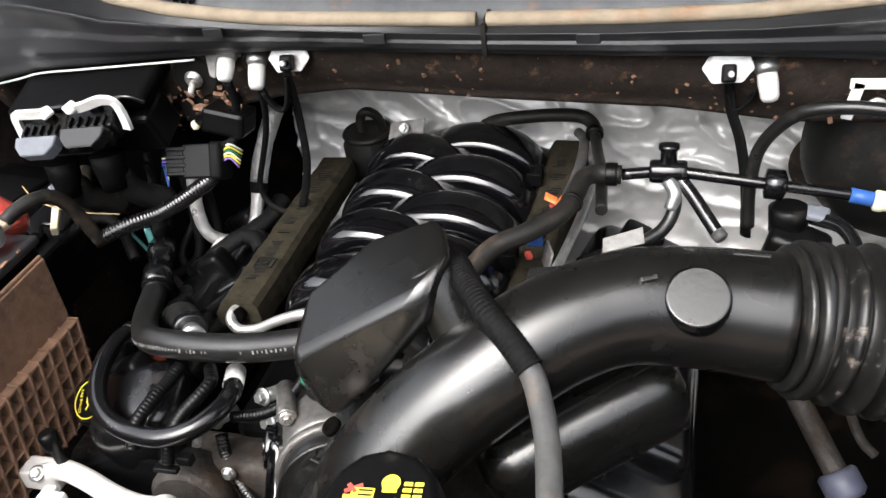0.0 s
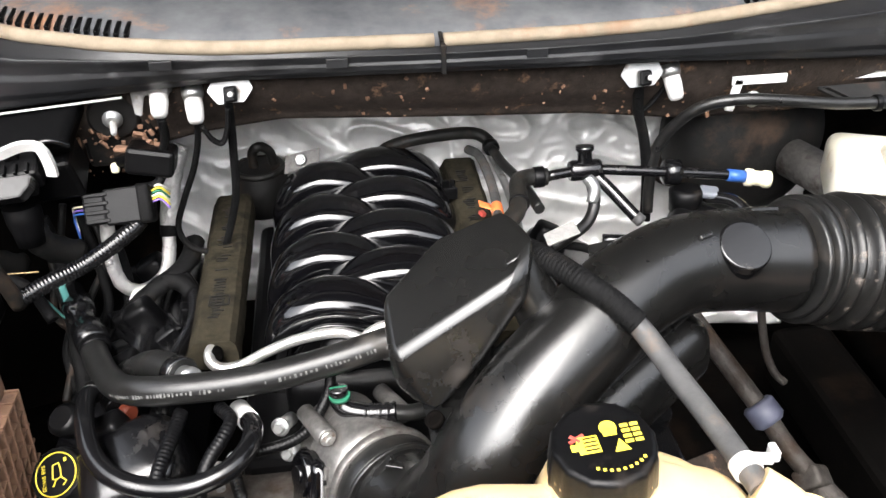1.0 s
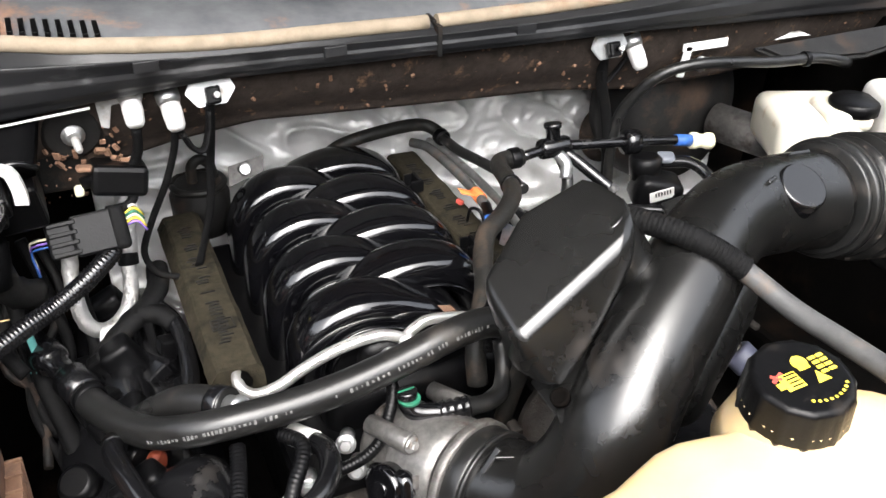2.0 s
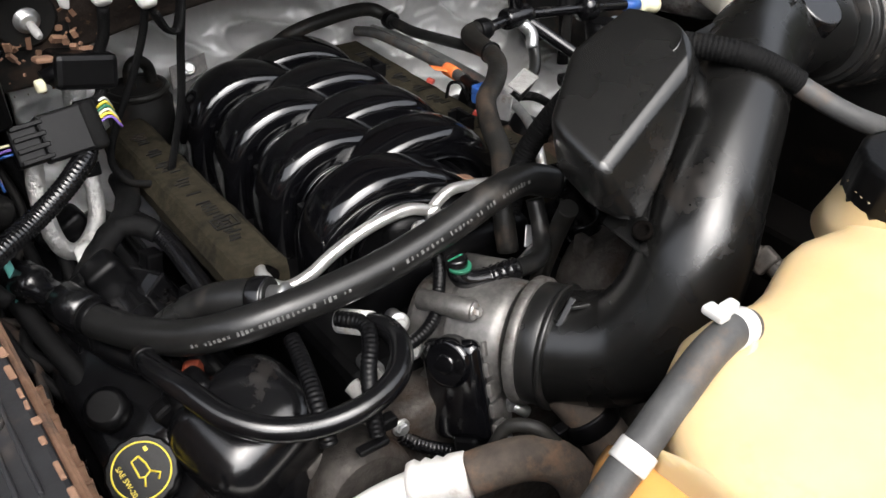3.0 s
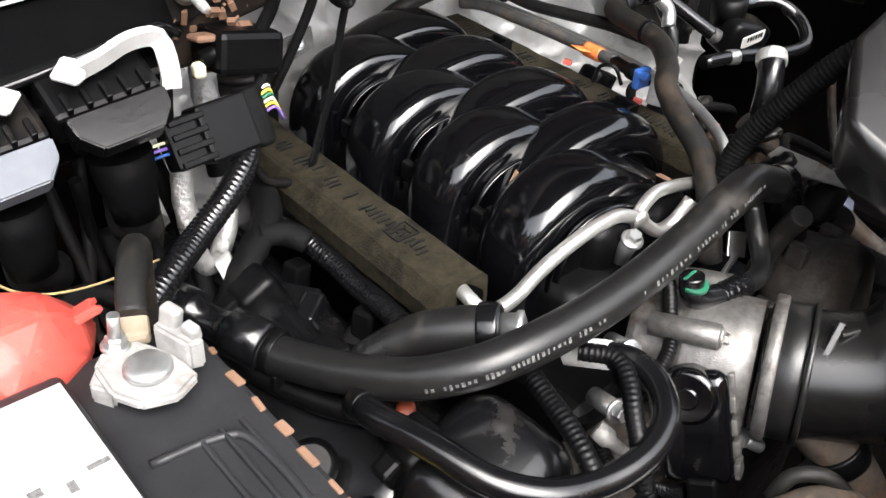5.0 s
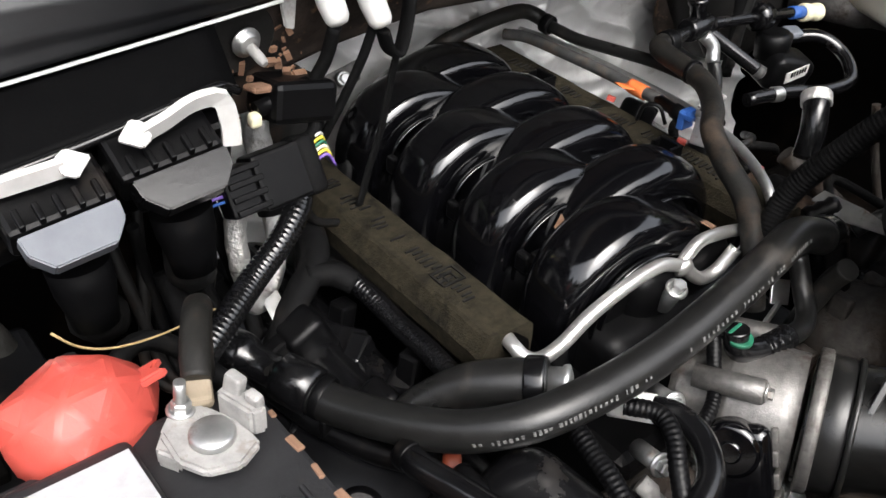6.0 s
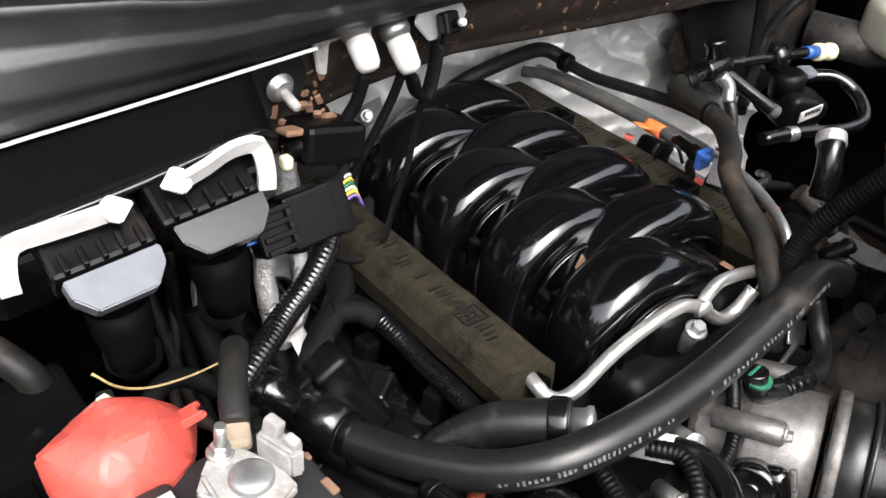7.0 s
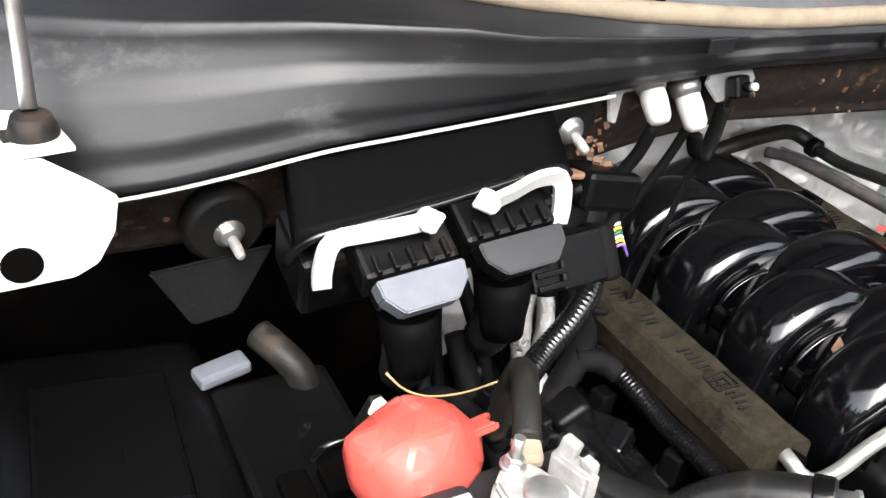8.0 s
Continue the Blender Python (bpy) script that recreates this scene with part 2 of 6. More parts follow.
def sweep(pts, r, n=8, segs=14, wide=1.0, high=1.0, up=(0, 0, 1), ring=0.0, pitch=0.006, taper=None, smooth=True, wobble=0.0, square=False, power=1.0):
    """A tube along a smooth curve. ring: depth of corrugation at that pitch. taper(u) scales the radius along the way.
    wide, high: section along the side and the up direction."""
    path = spline(pts, n) if smooth else [Vector(q) for q in pts]
    if ring:
        dense, total = [], 0.0
        for a, b in zip(path, path[1:]):
            steps = max(1, int((b - a).length / (pitch / 4)))
            dense += [a.lerp(b, k / steps) for k in range(steps)]
        path = dense + [path[-1]]
    bm = bmesh.new()
    rings, s = [], 0.0
    total = sum((b - a).length for a, b in zip(path, path[1:]))
    side = None
    for i, q in enumerate(path):
        d = (path[min(i + 1, len(path) - 1)] - path[max(i - 1, 0)]).normalized()
        if side is None:
            side = d.cross(Vector(up))
            side = side if side.length > 1e-3 else d.orthogonal()
        else:
            side = side - d * side.dot(d)
        side.normalize()
        top = side.cross(d).normalized()
        if i:
            s += (q - path[i - 1]).length
        k = taper(s / total) if taper else 1.0
        if ring:
            k *= 1.0 + ring * (0.5 + 0.5 * math.cos(2 * math.pi * s / pitch)) ** 0.6 - ring / 2
        row = []
        for j in range(segs):
            a = 2 * math.pi * (j + (0.5 if square else 0)) / segs
            kk = k * (1 + wobble * noise.noise(Vector((s * 90, math.cos(a) * 2, math.sin(a) * 2)))) if wobble else k
            ca, sa = math.cos(a), math.sin(a)
            if power != 1.0:
                ca, sa = math.copysign(abs(ca) ** power, ca), math.copysign(abs(sa) ** power, sa)
            row.append(bm.verts.new(q + (side * ca * wide + top * sa * high) * r * kk))
        rings.append(row)
    for a, b in zip(rings, rings[1:]):
        for j in range(segs):
            bm.faces.new((a[j], a[(j + 1) % segs], b[(j + 1) % segs], b[j]))
    bm.faces.new(list(reversed(rings[0])))
    bm.faces.new(rings[-1])
    for f in bm.faces:
        f.smooth = len(f.verts) == 4 and not square
    return bm


def lathe(profile, a=(0, 0, 0), axis=(0, 0, 1), segs=24, lobes=0, lobe=0.0):
    """Turned body: profile of (radius, height) along the axis from a."""
    bm = bmesh.new()
    q = Vector(axis).normalized().to_track_quat("Z", "Y").to_matrix()
    rows = []
    for r, h in profile:
        row = []
        for j in range(segs):
            t = 2 * math.pi * j / segs
            k = 1 + (lobe if lobes and (j * lobes // segs) != ((j + 1) * lobes // segs) else 0)
            row.append(bm.verts.new(Vector(a) + q @ Vector((r * k * math.cos(t), r * k * math.sin(t), h))))
        rows.append(row)
    for u, v in zip(rows, rows[1:]):
        for j in range(segs):
            bm.faces.new((u[j], u[(j + 1) % segs], v[(j + 1) % segs], v[j]))
    bm.faces.new(list(reversed(rows[0])))
    bm.faces.new(rows[-1])
    bmesh.ops.recalc_face_normals(bm, faces=bm.faces)
    for f in bm.faces:
        f.smooth = len(f.verts) == 4 and segs > 8
    return bm


def frame_of(origin, x, y, z):
    m = Matrix.Identity(4)
    for i, v in enumerate((x, y, z)):
        m.col[i][:3] = Vector(v)
    m.col[3][:3] = Vector(origin)
    return m


def box(size, m=None, bevel=0.002, seg=2, taper=1.0, smooth=True):
    """A box of that size about its centre, edges rounded, the top scaled by taper."""
    bm = bmesh.new()
    bmesh.ops.create_cube(bm, size=1.0)
    for v in bm.verts:
        k = taper if v.co.z > 0 else 1.0
        v.co = Vector((v.co.x * size[0] * k, v.co.y * size[1] * k, v.co.z * size[2]))
    if bevel:
        bmesh.ops.bevel(bm, geom=list(bm.edges), offset=bevel, segments=seg, profile=0.5, affect="EDGES", clamp_overlap=True)
    if m is not None:
        bm.transform(m)
    if smooth and seg > 2:
        for f in bm.faces:
            f.smooth = True
    return bm


def prism(outline, depth, m=None, bevel=0.0):
    """An outline in x and y, pushed up by depth."""
    bm = bmesh.new()
    low = [bm.verts.new((x, y, 0)) for x, y in outline]
    high = [bm.verts.new((x, y, depth)) for x, y in outline]
    k = len(outline)
    bm.faces.new(list(reversed(low)))
    bm.faces.new(high)
    for j in range(k):
        bm.faces.new((low[j], low[(j + 1) % k], high[(j + 1) % k], high[j]))
    bmesh.ops.recalc_face_normals(bm, faces=bm.faces)
    if bevel:
        bmesh.ops.bevel(bm, geom=list(bm.edges), offset=bevel, segments=2, affect="EDGES", clamp_overlap=True)
    if m is not None:
        bm.transform(m)
    return bm


def sheet(fn, nu, nv, thick=(0, 0.004, -0.002)):
    """A sheet with thickness: fn(u, v) gives the place for u, v from 0 to 1."""
    bm = bmesh.new()
    off = Vector(thick)
    top = [[bm.verts.new(fn(i / nu, j / nv)) for j in range(nv + 1)] for i in range(nu + 1)]
    low = [[bm.verts.new(v.co + off) for v in row] for row in top]
    for i in range(nu):
        for j in range(nv):
            bm.faces.new((top[i][j], top[i + 1][j], top[i + 1][j + 1], top[i][j + 1]))
            bm.faces.new((low[i][j + 1], low[i + 1][j + 1], low[i + 1][j], low[i][j]))
    for j in range(nv):
        bm.faces.new((top[0][j], top[0][j + 1], low[0][j + 1], low[0][j]))
        bm.faces.new((top[nu][j + 1], top[nu][j], low[nu][j], low[nu][j + 1]))
    for i in range(nu):
        bm.faces.new((top[i + 1][0], top[i][0], low[i][0], low[i + 1][0]))
        bm.faces.new((top[i][nv], top[i + 1][nv], low[i + 1][nv], low[i][nv]))
    bmesh.ops.recalc_face_normals(bm, faces=bm.faces)
    for f in bm.faces:
        f.smooth = True
    return bm


def merged(*bms):
    """Several shapes of one piece in one mesh."""
    out = bmesh.new()
    for b in bms:
        me = bpy.data.meshes.new("tmp")
        b.to_mesh(me)
        b.free()
        out.from_mesh(me)
        bpy.data.meshes.remove(me)
    return out


def rod(a, b, r, segs=12):
    a, b = Vector(a), Vector(b)
    return lathe([(r, 0), (r, (b - a).length)], a, b - a, segs)


def ring(c, axis, r_out, r_in, h, segs=28):
    """A band round an axis, centred at c."""
    return lathe([(r_in, -h / 2), (r_out * 0.97, -h / 2), (r_out, -h / 2 + h * 0.12), (r_out, h / 2 - h * 0.12), (r_out * 0.97, h / 2), (r_in, h / 2)], c, axis, segs)


def circle_band(c, axis, r, thick):
    """A thin closed ring of round wire about an axis."""
    q = Vector(axis).normalized().to_track_quat("Z", "Y").to_matrix()
    return sweep([Vector(c) + q @ Vector((r * math.cos(2 * math.pi * k / 40), r * math.sin(2 * math.pi * k / 40), 0)) for k in range(41)], thick, 1, 6, smooth=False, up=axis)


def bolt_shape(c, axis, r=0.006, flange=0.010, h=0.006):
    ax = Vector(axis).normalized()
    return merged(lathe([(flange, 0), (flange, 0.0015), (r * 1.2, 0.0025)], c, ax, 18), lathe([(r, 0.002), (r, h), (r * 0.85, h + 0.001)], c, ax, 6))


def thing(name, label, category, at=(0, 0, 0), group="", kind=""):
    ob = new(name)
    ob.location = at
    ob.empty_display_size = 0.01
    return tagged(ob, label, category, group, kind)


def part(name, bm, mat, parent=None, label=""):
    me = bpy.data.meshes.new(name)
    bm.to_mesh(me)
    bm.free()
    me.materials.append(M[mat])
    ob = new(name, me)
    if parent is not None:
        ob.parent = parent
        ob.matrix_parent_inverse = Matrix.Translation(-parent.location)
    if label:
        ob["label"] = label
    return ob


def solo(name, bm, mat, label, category, group="", kind=""):
    return tagged(part(name, bm, mat), label, category, group, kind)


def lerp_table(x, xs, ys):
    return float(np.interp(x, xs, ys))


# ---- the setting ----
CX = (-0.86, -0.72, -0.62, -0.48, -0.367, -0.25, 0.0, 0.16, 0.3, 0.5, 0.62, 0.9)
LIP_Y = (1.0, 0.955, 0.93, 0.925, 0.925, 0.918, 0.905, 0.908, 0.915, 0.93, 0.95, 1.0)
LIP_Z = (1.085, 1.112, 1.14, 1.152, 1.16, 1.169, 1.168, 1.162, 1.157, 1.142, 1.13, 1.10)
WS_Y = (1.22, 1.10, 1.03, 0.935, 0.905, 0.900, 0.908, 0.912, 0.917, 0.945, 0.97, 1.06)
WS_Z = (1.25, 1.245, 1.238, 1.227, 1.218, 1.208, 1.199, 1.197, 1.199, 1.209, 1.214, 1.22)


def lip(x):
    return Vector((x, lerp_table(x, CX, LIP_Y), lerp_table(x, CX, LIP_Z)))


def seal_line(x):
    return Vector((x, lerp_table(x, CX, WS_Y), lerp_table(x, CX, WS_Z)))


tagged(part("ground", sheet(lambda u, v: Vector(((u - 0.5) * 160, (v - 0.5) * 160, 0.02 * noise.noise(Vector((u * 60, v * 60, 0))))), 60, 60, (0, 0, -0.1)), "earth"),
       "brown clay ground under the parked truck", "ground", kind="structure")


# added dark ring, out of view: cuts off low sky to narrow the highlights
def dark_ring(u, v):
    a = 2 * math.pi * u
    r = 11 + 1.2 * noise.noise(Vector((math.cos(a) * 5, math.sin(a) * 5, v * 3)))
    top = 5.4 + 1.6 * noise.noise(Vector((math.cos(a) * 9, math.sin(a) * 9, 4)))
    return Vector((r * math.cos(a), r * math.sin(a), -0.1 + top * v))


tagged(part("backdrop", sheet(dark_ring, 180, 10, (0, 0, 0.02)), "ring_dark"), "unseen dark ring added far round the truck to limit the reflected sky", "trees", kind="structure")


def bonnet(u, v):
    x, s = -0.84 + 1.68 * u, 1.26 * v
    y, z = 1.16 - s * 0.64, 1.30 + s * 0.768
    rib = 0.02 * max(0.0, math.cos(u * 6 * math.pi)) if 0.08 < v < 0.92 else 0.03
    return Vector((x, y - rib * 0.85, z - rib * 0.5))


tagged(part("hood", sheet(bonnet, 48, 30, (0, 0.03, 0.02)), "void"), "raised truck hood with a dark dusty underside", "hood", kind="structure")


def cowl_trim(u, v):
    x = -0.86 + 1.76 * u
    a, b = lip(x), seal_line(x)
    if v < 0.12:
        return a + Vector((0, 0.02 * (1 - v / 0.12), -0.004 * (1 - v / 0.12)))
    t = (v - 0.12) / 0.88
    p = a.lerp(b, t)
    crease = (0.030 * (1 - abs(t - 0.52) / (0.52 if t < 0.52 else 0.48)) + 0.004 * max(0.0, 1 - abs(t - 0.50) / 0.05)) * min(1.0, (b - a).length / 0.09)
    step = 0.004 if 0.1 < t < 0.3 else 0.0
    return p + Vector((0, -crease * 0.8 - step, crease * 0.9))


cowl = thing("cowl_panel", "worn black plastic cowl trim under the windscreen with pale scuffs", "cowl trim", (0, 0.93, 1.16), kind="structure")
part("cowl_trim", sheet(cowl_trim, 120, 34, (0, 0.006, -0.002)), "cowlblack", cowl)
part("trim_joint", box((0.006, 0.012, 0.036), Matrix.Translation(lip(0.006) + Vector((0, -0.003, 0.018))), 0.001), "dustyblack", cowl)
part("trim_hole", lathe([(0.011, 0), (0.012, 0.002), (0.008, 0.002), (0.007, 0.0005)], Vector((-0.545, 0.938, 1.163)), (0, -0.75, 0.65), 20), "black", cowl)
for x in (-0.66, -0.32, -0.12, 0.12, 0.43, 0.6):
    p = seal_line(x)
    part("clip_tab", box((0.026, 0.004, 0.012), Matrix.Translation(p + Vector((0, -0.010, -0.012))), 0.001), "cowlblack", cowl)
tagged(part("white_flange", sweep([lip(-0.86 + 0.06 * k) + Vector((0, 0.006, -0.007)) for k in range(9)], 0.0016, 4, 8), "paint"),
       "thin white painted body flange under the cowl trim", "body flange", kind="structure")
seal = thing("weatherstrip", "beige dusty rubber weatherstrip along the cowl edge", "weatherstrip", (0, 0.91, 1.2), kind="structure")
part("seal_half", sweep([seal_line(-0.86 + 0.0535 * k) + Vector((0, 0.004, 0.006)) for k in range(17)], 0.0085, 4, 12, wobble=0.05), "beige", seal)
part("seal_half", sweep([seal_line(0.008 + 0.0555 * k) + Vector((0, 0.004, 0.006)) for k in range(17)], 0.0085, 4, 12, wobble=0.05), "beige", seal)


def cowl_top(u, v):
    x = -0.86 + 1.76 * u
    a = seal_line(x) + Vector((0, 0.010, -0.004))
    return a + Vector((0, (1.42 - a.y) * v, (0.012 if v > 0.03 else 0) + 0.055 * v + 0.008 * math.sin(v * 9)))


grille = thing("cowl_grille", "sun-greyed plastic cowl grille with clay dust below the windscreen", "cowl grille", (0, 1.0, 1.22), kind="structure")
part("grille_panel", sheet(cowl_top, 60, 24, (0, 0.002, -0.006)), "cowl", grille)
part("grille_seam", box((0.005, 0.5, 0.004), Matrix.Translation((0.006, 1.16, 1.232)) @ pose(0, 0, 0, 6.5), 0.001), "dustyblack", grille)
for side, x0, count in ((-1, -0.60, 22), (1, 0.40, 18)):
    for k in range(count):
        x = x0 + 0.0115 * k
        p = seal_line(x) + Vector((0, 0.036, 0.014))
        part("louvre", box((0.0055, 0.034, 0.006), Matrix.Translation(p) @ pose(0, 0, 0, 7), 0.001), "black", grille)
for k in range(9):
    x = -0.40 + 0.056 * k
    part("vent_frame", box((0.044, 0.040, 0.005), Matrix.Translation((x, 1.10, 1.2395)) @ pose(0, 0, 0, 7), 0.001), "dustyblack", grille)
    for q in range(5):
        part("vent_slat", box((0.040, 0.0025, 0.004), Matrix.Translation((x, 1.086 + 0.007 * q, 1.2415 + 0.0008 * q)) @ pose(0, 0, 0, 7), 0.0), "cowl", grille)


def bulkhead(u, v):
    x = -0.86 + 1.72 * u
    top = lip(x) + Vector((0, 0.032, 0.004))
    drop = float(np.interp(x, (-0.86, -0.45, -0.3, -0.2, 0.0, 0.2, 0.35, 0.86), (0.97, 1.04, 1.075, 1.088, 1.08, 1.068, 1.045, 1.03)))
    bulge = 0.012 * math.sin(math.pi * min(1, v * 1.15))
    back = 0.05 * max(0.0, min(1.0, (-0.5 - x) / 0.08))
    return Vector((x, top.y + 0.035 * v - bulge + back * min(1.0, v * 4), top.z + (drop - top.z) * v))


tagged(part("wall_bulkhead", sheet(bulkhead, 70, 18, (0, 0.012, 0)), "rust"), "dark dirt-crusted steel bulkhead below the cowl", "bulkhead", kind="structure")


def crumbs(name, surface, count, seed, size, mat, label):
    """Loose clay crumbs stuck on a sheet."""
    rnd = random.Random(seed)
    bits = []
    for _ in range(count):
        c = surface(rnd.random(), rnd.random() ** 1.3) + Vector((0, -0.0004, 0.0004))
        r = size * rnd.uniform(0.35, 1.0) ** 2
        bits.append(box((r * rnd.uniform(0.8, 2.0), r * 0.7, r), Matrix.Translation(c) @ pose(0, 0, 0, rnd.uniform(0, 90), rnd.uniform(0, 90), rnd.uniform(0, 90)), 0))
    tagged(part(name, merged(*bits), mat), label, "clay crumbs", kind="stuff")


crumbs("clay_crumbs", bulkhead, 170, 5, 0.0052, "mud", "dry clay crumbs stuck on the steel bulkhead")


def blanket(u, v):
    x = -0.395 + 1.035 * u
    y = float(np.interp(v, (0, 0.12, 0.20, 0.38, 0.55, 1), (1.02, 1.185, 1.198, 1.196, 1.190, 1.175)))
    z = float(np.interp(v, (0, 0.12, 0.20, 0.38, 0.55, 1), (1.088, 1.07, 1.03, 0.93, 0.85, 0.55)))
    if x > 0.33:
        y -= (x - 0.33) * 0.15
    fold = 1.0 - abs(noise.noise(Vector((x * 9 + z * 14, z * 7 - x * 5, 1))))
    crease = 1.0 - abs(noise.noise(Vector((x * 22 - z * 34, z * 24 + x * 16, 5))))
    fine = 1.0 - abs(noise.noise(Vector((x * 50 + z * 70, z * 55 - x * 30, 8))))
    k = 0.016 * fold ** 6 + 0.006 * crease ** 6 * max(0.0, 0.5 + 1.2 * noise.noise(Vector((x * 4, z * 5, 12)))) + 0.0012 * fine ** 4 + 0.012 * noise.noise(Vector((x * 5, z * 7, 3)))
    return Vector((x, y - k, z + k * 0.6))


tagged(part("wall_firewall", sheet(blanket, 260, 120, (0, 0.02, 0)), "foil"), "crinkled silver foil heat blanket on the firewall", "firewall", kind="structure")
for c in ((0.278, 1.188, 0.879), (0.365, 1.180, 0.835)):
    solo("foil_grommet", lathe([(0.011, -0.01), (0.0115, 0.004), (0.008, 0.006)], c, (0, -0.95, 0.3), 20), "black", "round black rubber grommet in the foil heat blanket", "grommet", "firewall grommets")


def apron(side, x0):
    def fn(u, v):
        y, z = 0.0 + 1.25 * u, 0.45 + (1.08 - 0.45) * v
        return Vector((x0 + side * (0.05 * v * v + 0.012 * noise.noise(Vector((y * 6, z * 6, side * 5)))), y, z))
    return fn


tagged(part("wall_apron_west", sheet(apron(-1, -0.86), 24, 12, (-0.01, 0, 0)), "rust"), "dark muddy inner fender beside the battery", "inner fender", kind="structure")
# east fender and lower bulkhead: shade put into the colour
tagged(part("wall_apron_east", sheet(apron(1, 0.80), 24, 12, (0.01, 0, 0)), "void"), "muddy inner fender beside the brake booster, its shade painted in near-black", "inner fender", kind="structure")
tagged(part("wall_closing", box((1.8, 0.02, 0.75), Matrix.Translation((0, 1.24, 0.72)), 0.002), "void"), "lower bulkhead behind the engine, coloured near-black for shade", "bulkhead", kind="structure")
tagged(part("wall_radiator_support", box((1.7, 0.05, 0.55), Matrix.Translation((0, 0.17, 0.64)), 0.01), "dustyblack"), "black plastic radiator shroud at the front of the bay", "radiator shroud", kind="structure")
# unseen sheet added to keep light out from below, near-black as painted shade
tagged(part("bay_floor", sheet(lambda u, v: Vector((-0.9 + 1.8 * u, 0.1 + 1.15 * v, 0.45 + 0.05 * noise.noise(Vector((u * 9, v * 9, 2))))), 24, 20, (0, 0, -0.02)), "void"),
       "added sheet closing the engine bay below, shade painted in near-black", "bay floor", kind="structure")


# ---- engine body ----
def engine_body():
    e = thing("engine_block", "grimy dark engine block with black valve covers", "engine", (-0.12, 0.85, 0.5))
    part("valley", box((0.30, 0.52, 0.30), Matrix.Translation((-0.115, 0.88, 0.69)), 0.012, 2), "black", e)
    # crankcase coloured near-black in place of real shade
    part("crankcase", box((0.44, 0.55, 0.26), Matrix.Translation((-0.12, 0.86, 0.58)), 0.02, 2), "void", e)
    cover = part("timing_cover", merged(box((0.46, 0.06, 0.34), Matrix.Translation((-0.12, 0.60, 0.65)), 0.015, 3),
                                        lathe([(0.05, 0), (0.05, 0.035), (0.042, 0.045)], (-0.30, 0.585, 0.775), (0, -1, 0.1), 24),
                                        lathe([(0.06, 0), (0.06, 0.03), (0.05, 0.04)], (-0.20, 0.585, 0.68), (0, -1, 0), 24)), "dirtyalu", e, "grimy cast aluminium front cover")
    for k, (x, z) in enumerate(((-0.33, 0.80), (-0.25, 0.815), (-0.17, 0.79), (-0.30, 0.72), (-0.22, 0.74), (-0.12, 0.72))):
        part("cover_bolt", bolt_shape((x, 0.568, z), (0, -1, 0.1), 0.006, 0.009), "zinc", cover)
    for side, x, tilt in ((-1, -0.405, 28), (1, 0.165, -28)):
        m = Matrix.Translation((x, 0.82, 0.775)) @ pose(0, 0, 0, 0, -tilt, 0)
        vc = part("valve_cover", merged(box((0.17, 0.50, 0.10), m, 0.03, 4), box((0.12, 0.40, 0.06), m @ Matrix.Translation((0, 0.02, 0.05)), 0.022, 4)), "semi", e, "black plastic valve cover")
        for k in range(4):
            part("coil", merged(box((0.04, 0.035, 0.05), m @ Matrix.Translation((0.045 * -side, -0.16 + 0.11 * k, 0.075)), 0.008, 3), box((0.02, 0.018, 0.03), m @ Matrix.Translation((0.02 * -side, -0.16 + 0.11 * k, 0.085)), 0.004, 2)), "black", vc)
    part("cover_nose", merged(box((0.12, 0.11, 0.11), Matrix.Translation((-0.372, 0.622, 0.832)) @ pose(0, 0, 0, 12, -14, 10), 0.035, 5)), "semi", e, "bulging glossy nose of the valve cover")
    return e


engine_body()


def oil_cap():
    c, ax = Vector((-0.462, 0.642, 0.826)), Vector((-0.25, -0.55, 0.8)).normalized()
    o = thing("oil_filler_cap", "black oil filler cap with a yellow ringed oil can print", "oil cap", c)
    part("cap", lathe([(0.030, -0.03), (0.031, 0.0), (0.030, 0.012), (0.028, 0.014)], c, ax, 32, 16, 0.04), "black", o)
    part("cap_collar", lathe([(0.022, -0.06), (0.034, -0.05), (0.034, -0.03), (0.028, -0.028)], c, ax, 28), "black", o)
    q = ax.to_track_quat("Z", "Y").to_matrix().to_4x4()
    m = Matrix.Translation(c + ax * 0.0145) @ q @ pose(0, 0, 0, 0, 0, -62)
    part("printed_ring", circle_band(c + ax * 0.0146, ax, 0.0242, 0.0008), "yellow", o, "thin yellow printed ring")
    can = merged(sweep([(-0.012, 0.004, 0), (-0.004, 0.006, 0), (0.004, 0.006, 0), (0.006, 0.0, 0), (0.013, -0.004, 0)], 0.0009, 3, 6, smooth=False),
                 sweep([(-0.012, 0.004, 0), (-0.011, -0.003, 0), (0.004, -0.004, 0), (0.006, 0.0, 0)], 0.0009, 3, 6, smooth=False),
                 sweep([(0.004, 0.006, 0), (0.010, 0.012, 0), (0.014, 0.008, 0)], 0.0009, 3, 6, smooth=False),
                 box((0.004, 0.003, 0.001), Matrix.Translation((-0.014, 0.012, 0)), 0))
    can.transform(m)
    part("printed_oil_can", can, "yellow", o, "yellow oil can pictogram")
    txt = bpy.data.curves.new("t", "FONT")
    txt.body, txt.size, txt.align_x, txt.align_y, txt.extrude = "SAE 5W-20", 0.0062, "CENTER", "CENTER", 0.0003
    ob = bpy.data.objects.new("t", txt)
    me = bpy.data.meshes.new_from_object(ob)
    bm = bmesh.new()
    bm.from_mesh(me)
    bm.transform(m @ Matrix.Translation((0.001, -0.0145, 0.0003)))
    part("printed_grade", bm, "yellow", o, "yellow printed oil grade")
    bpy.data.objects.remove(ob)


oil_cap()


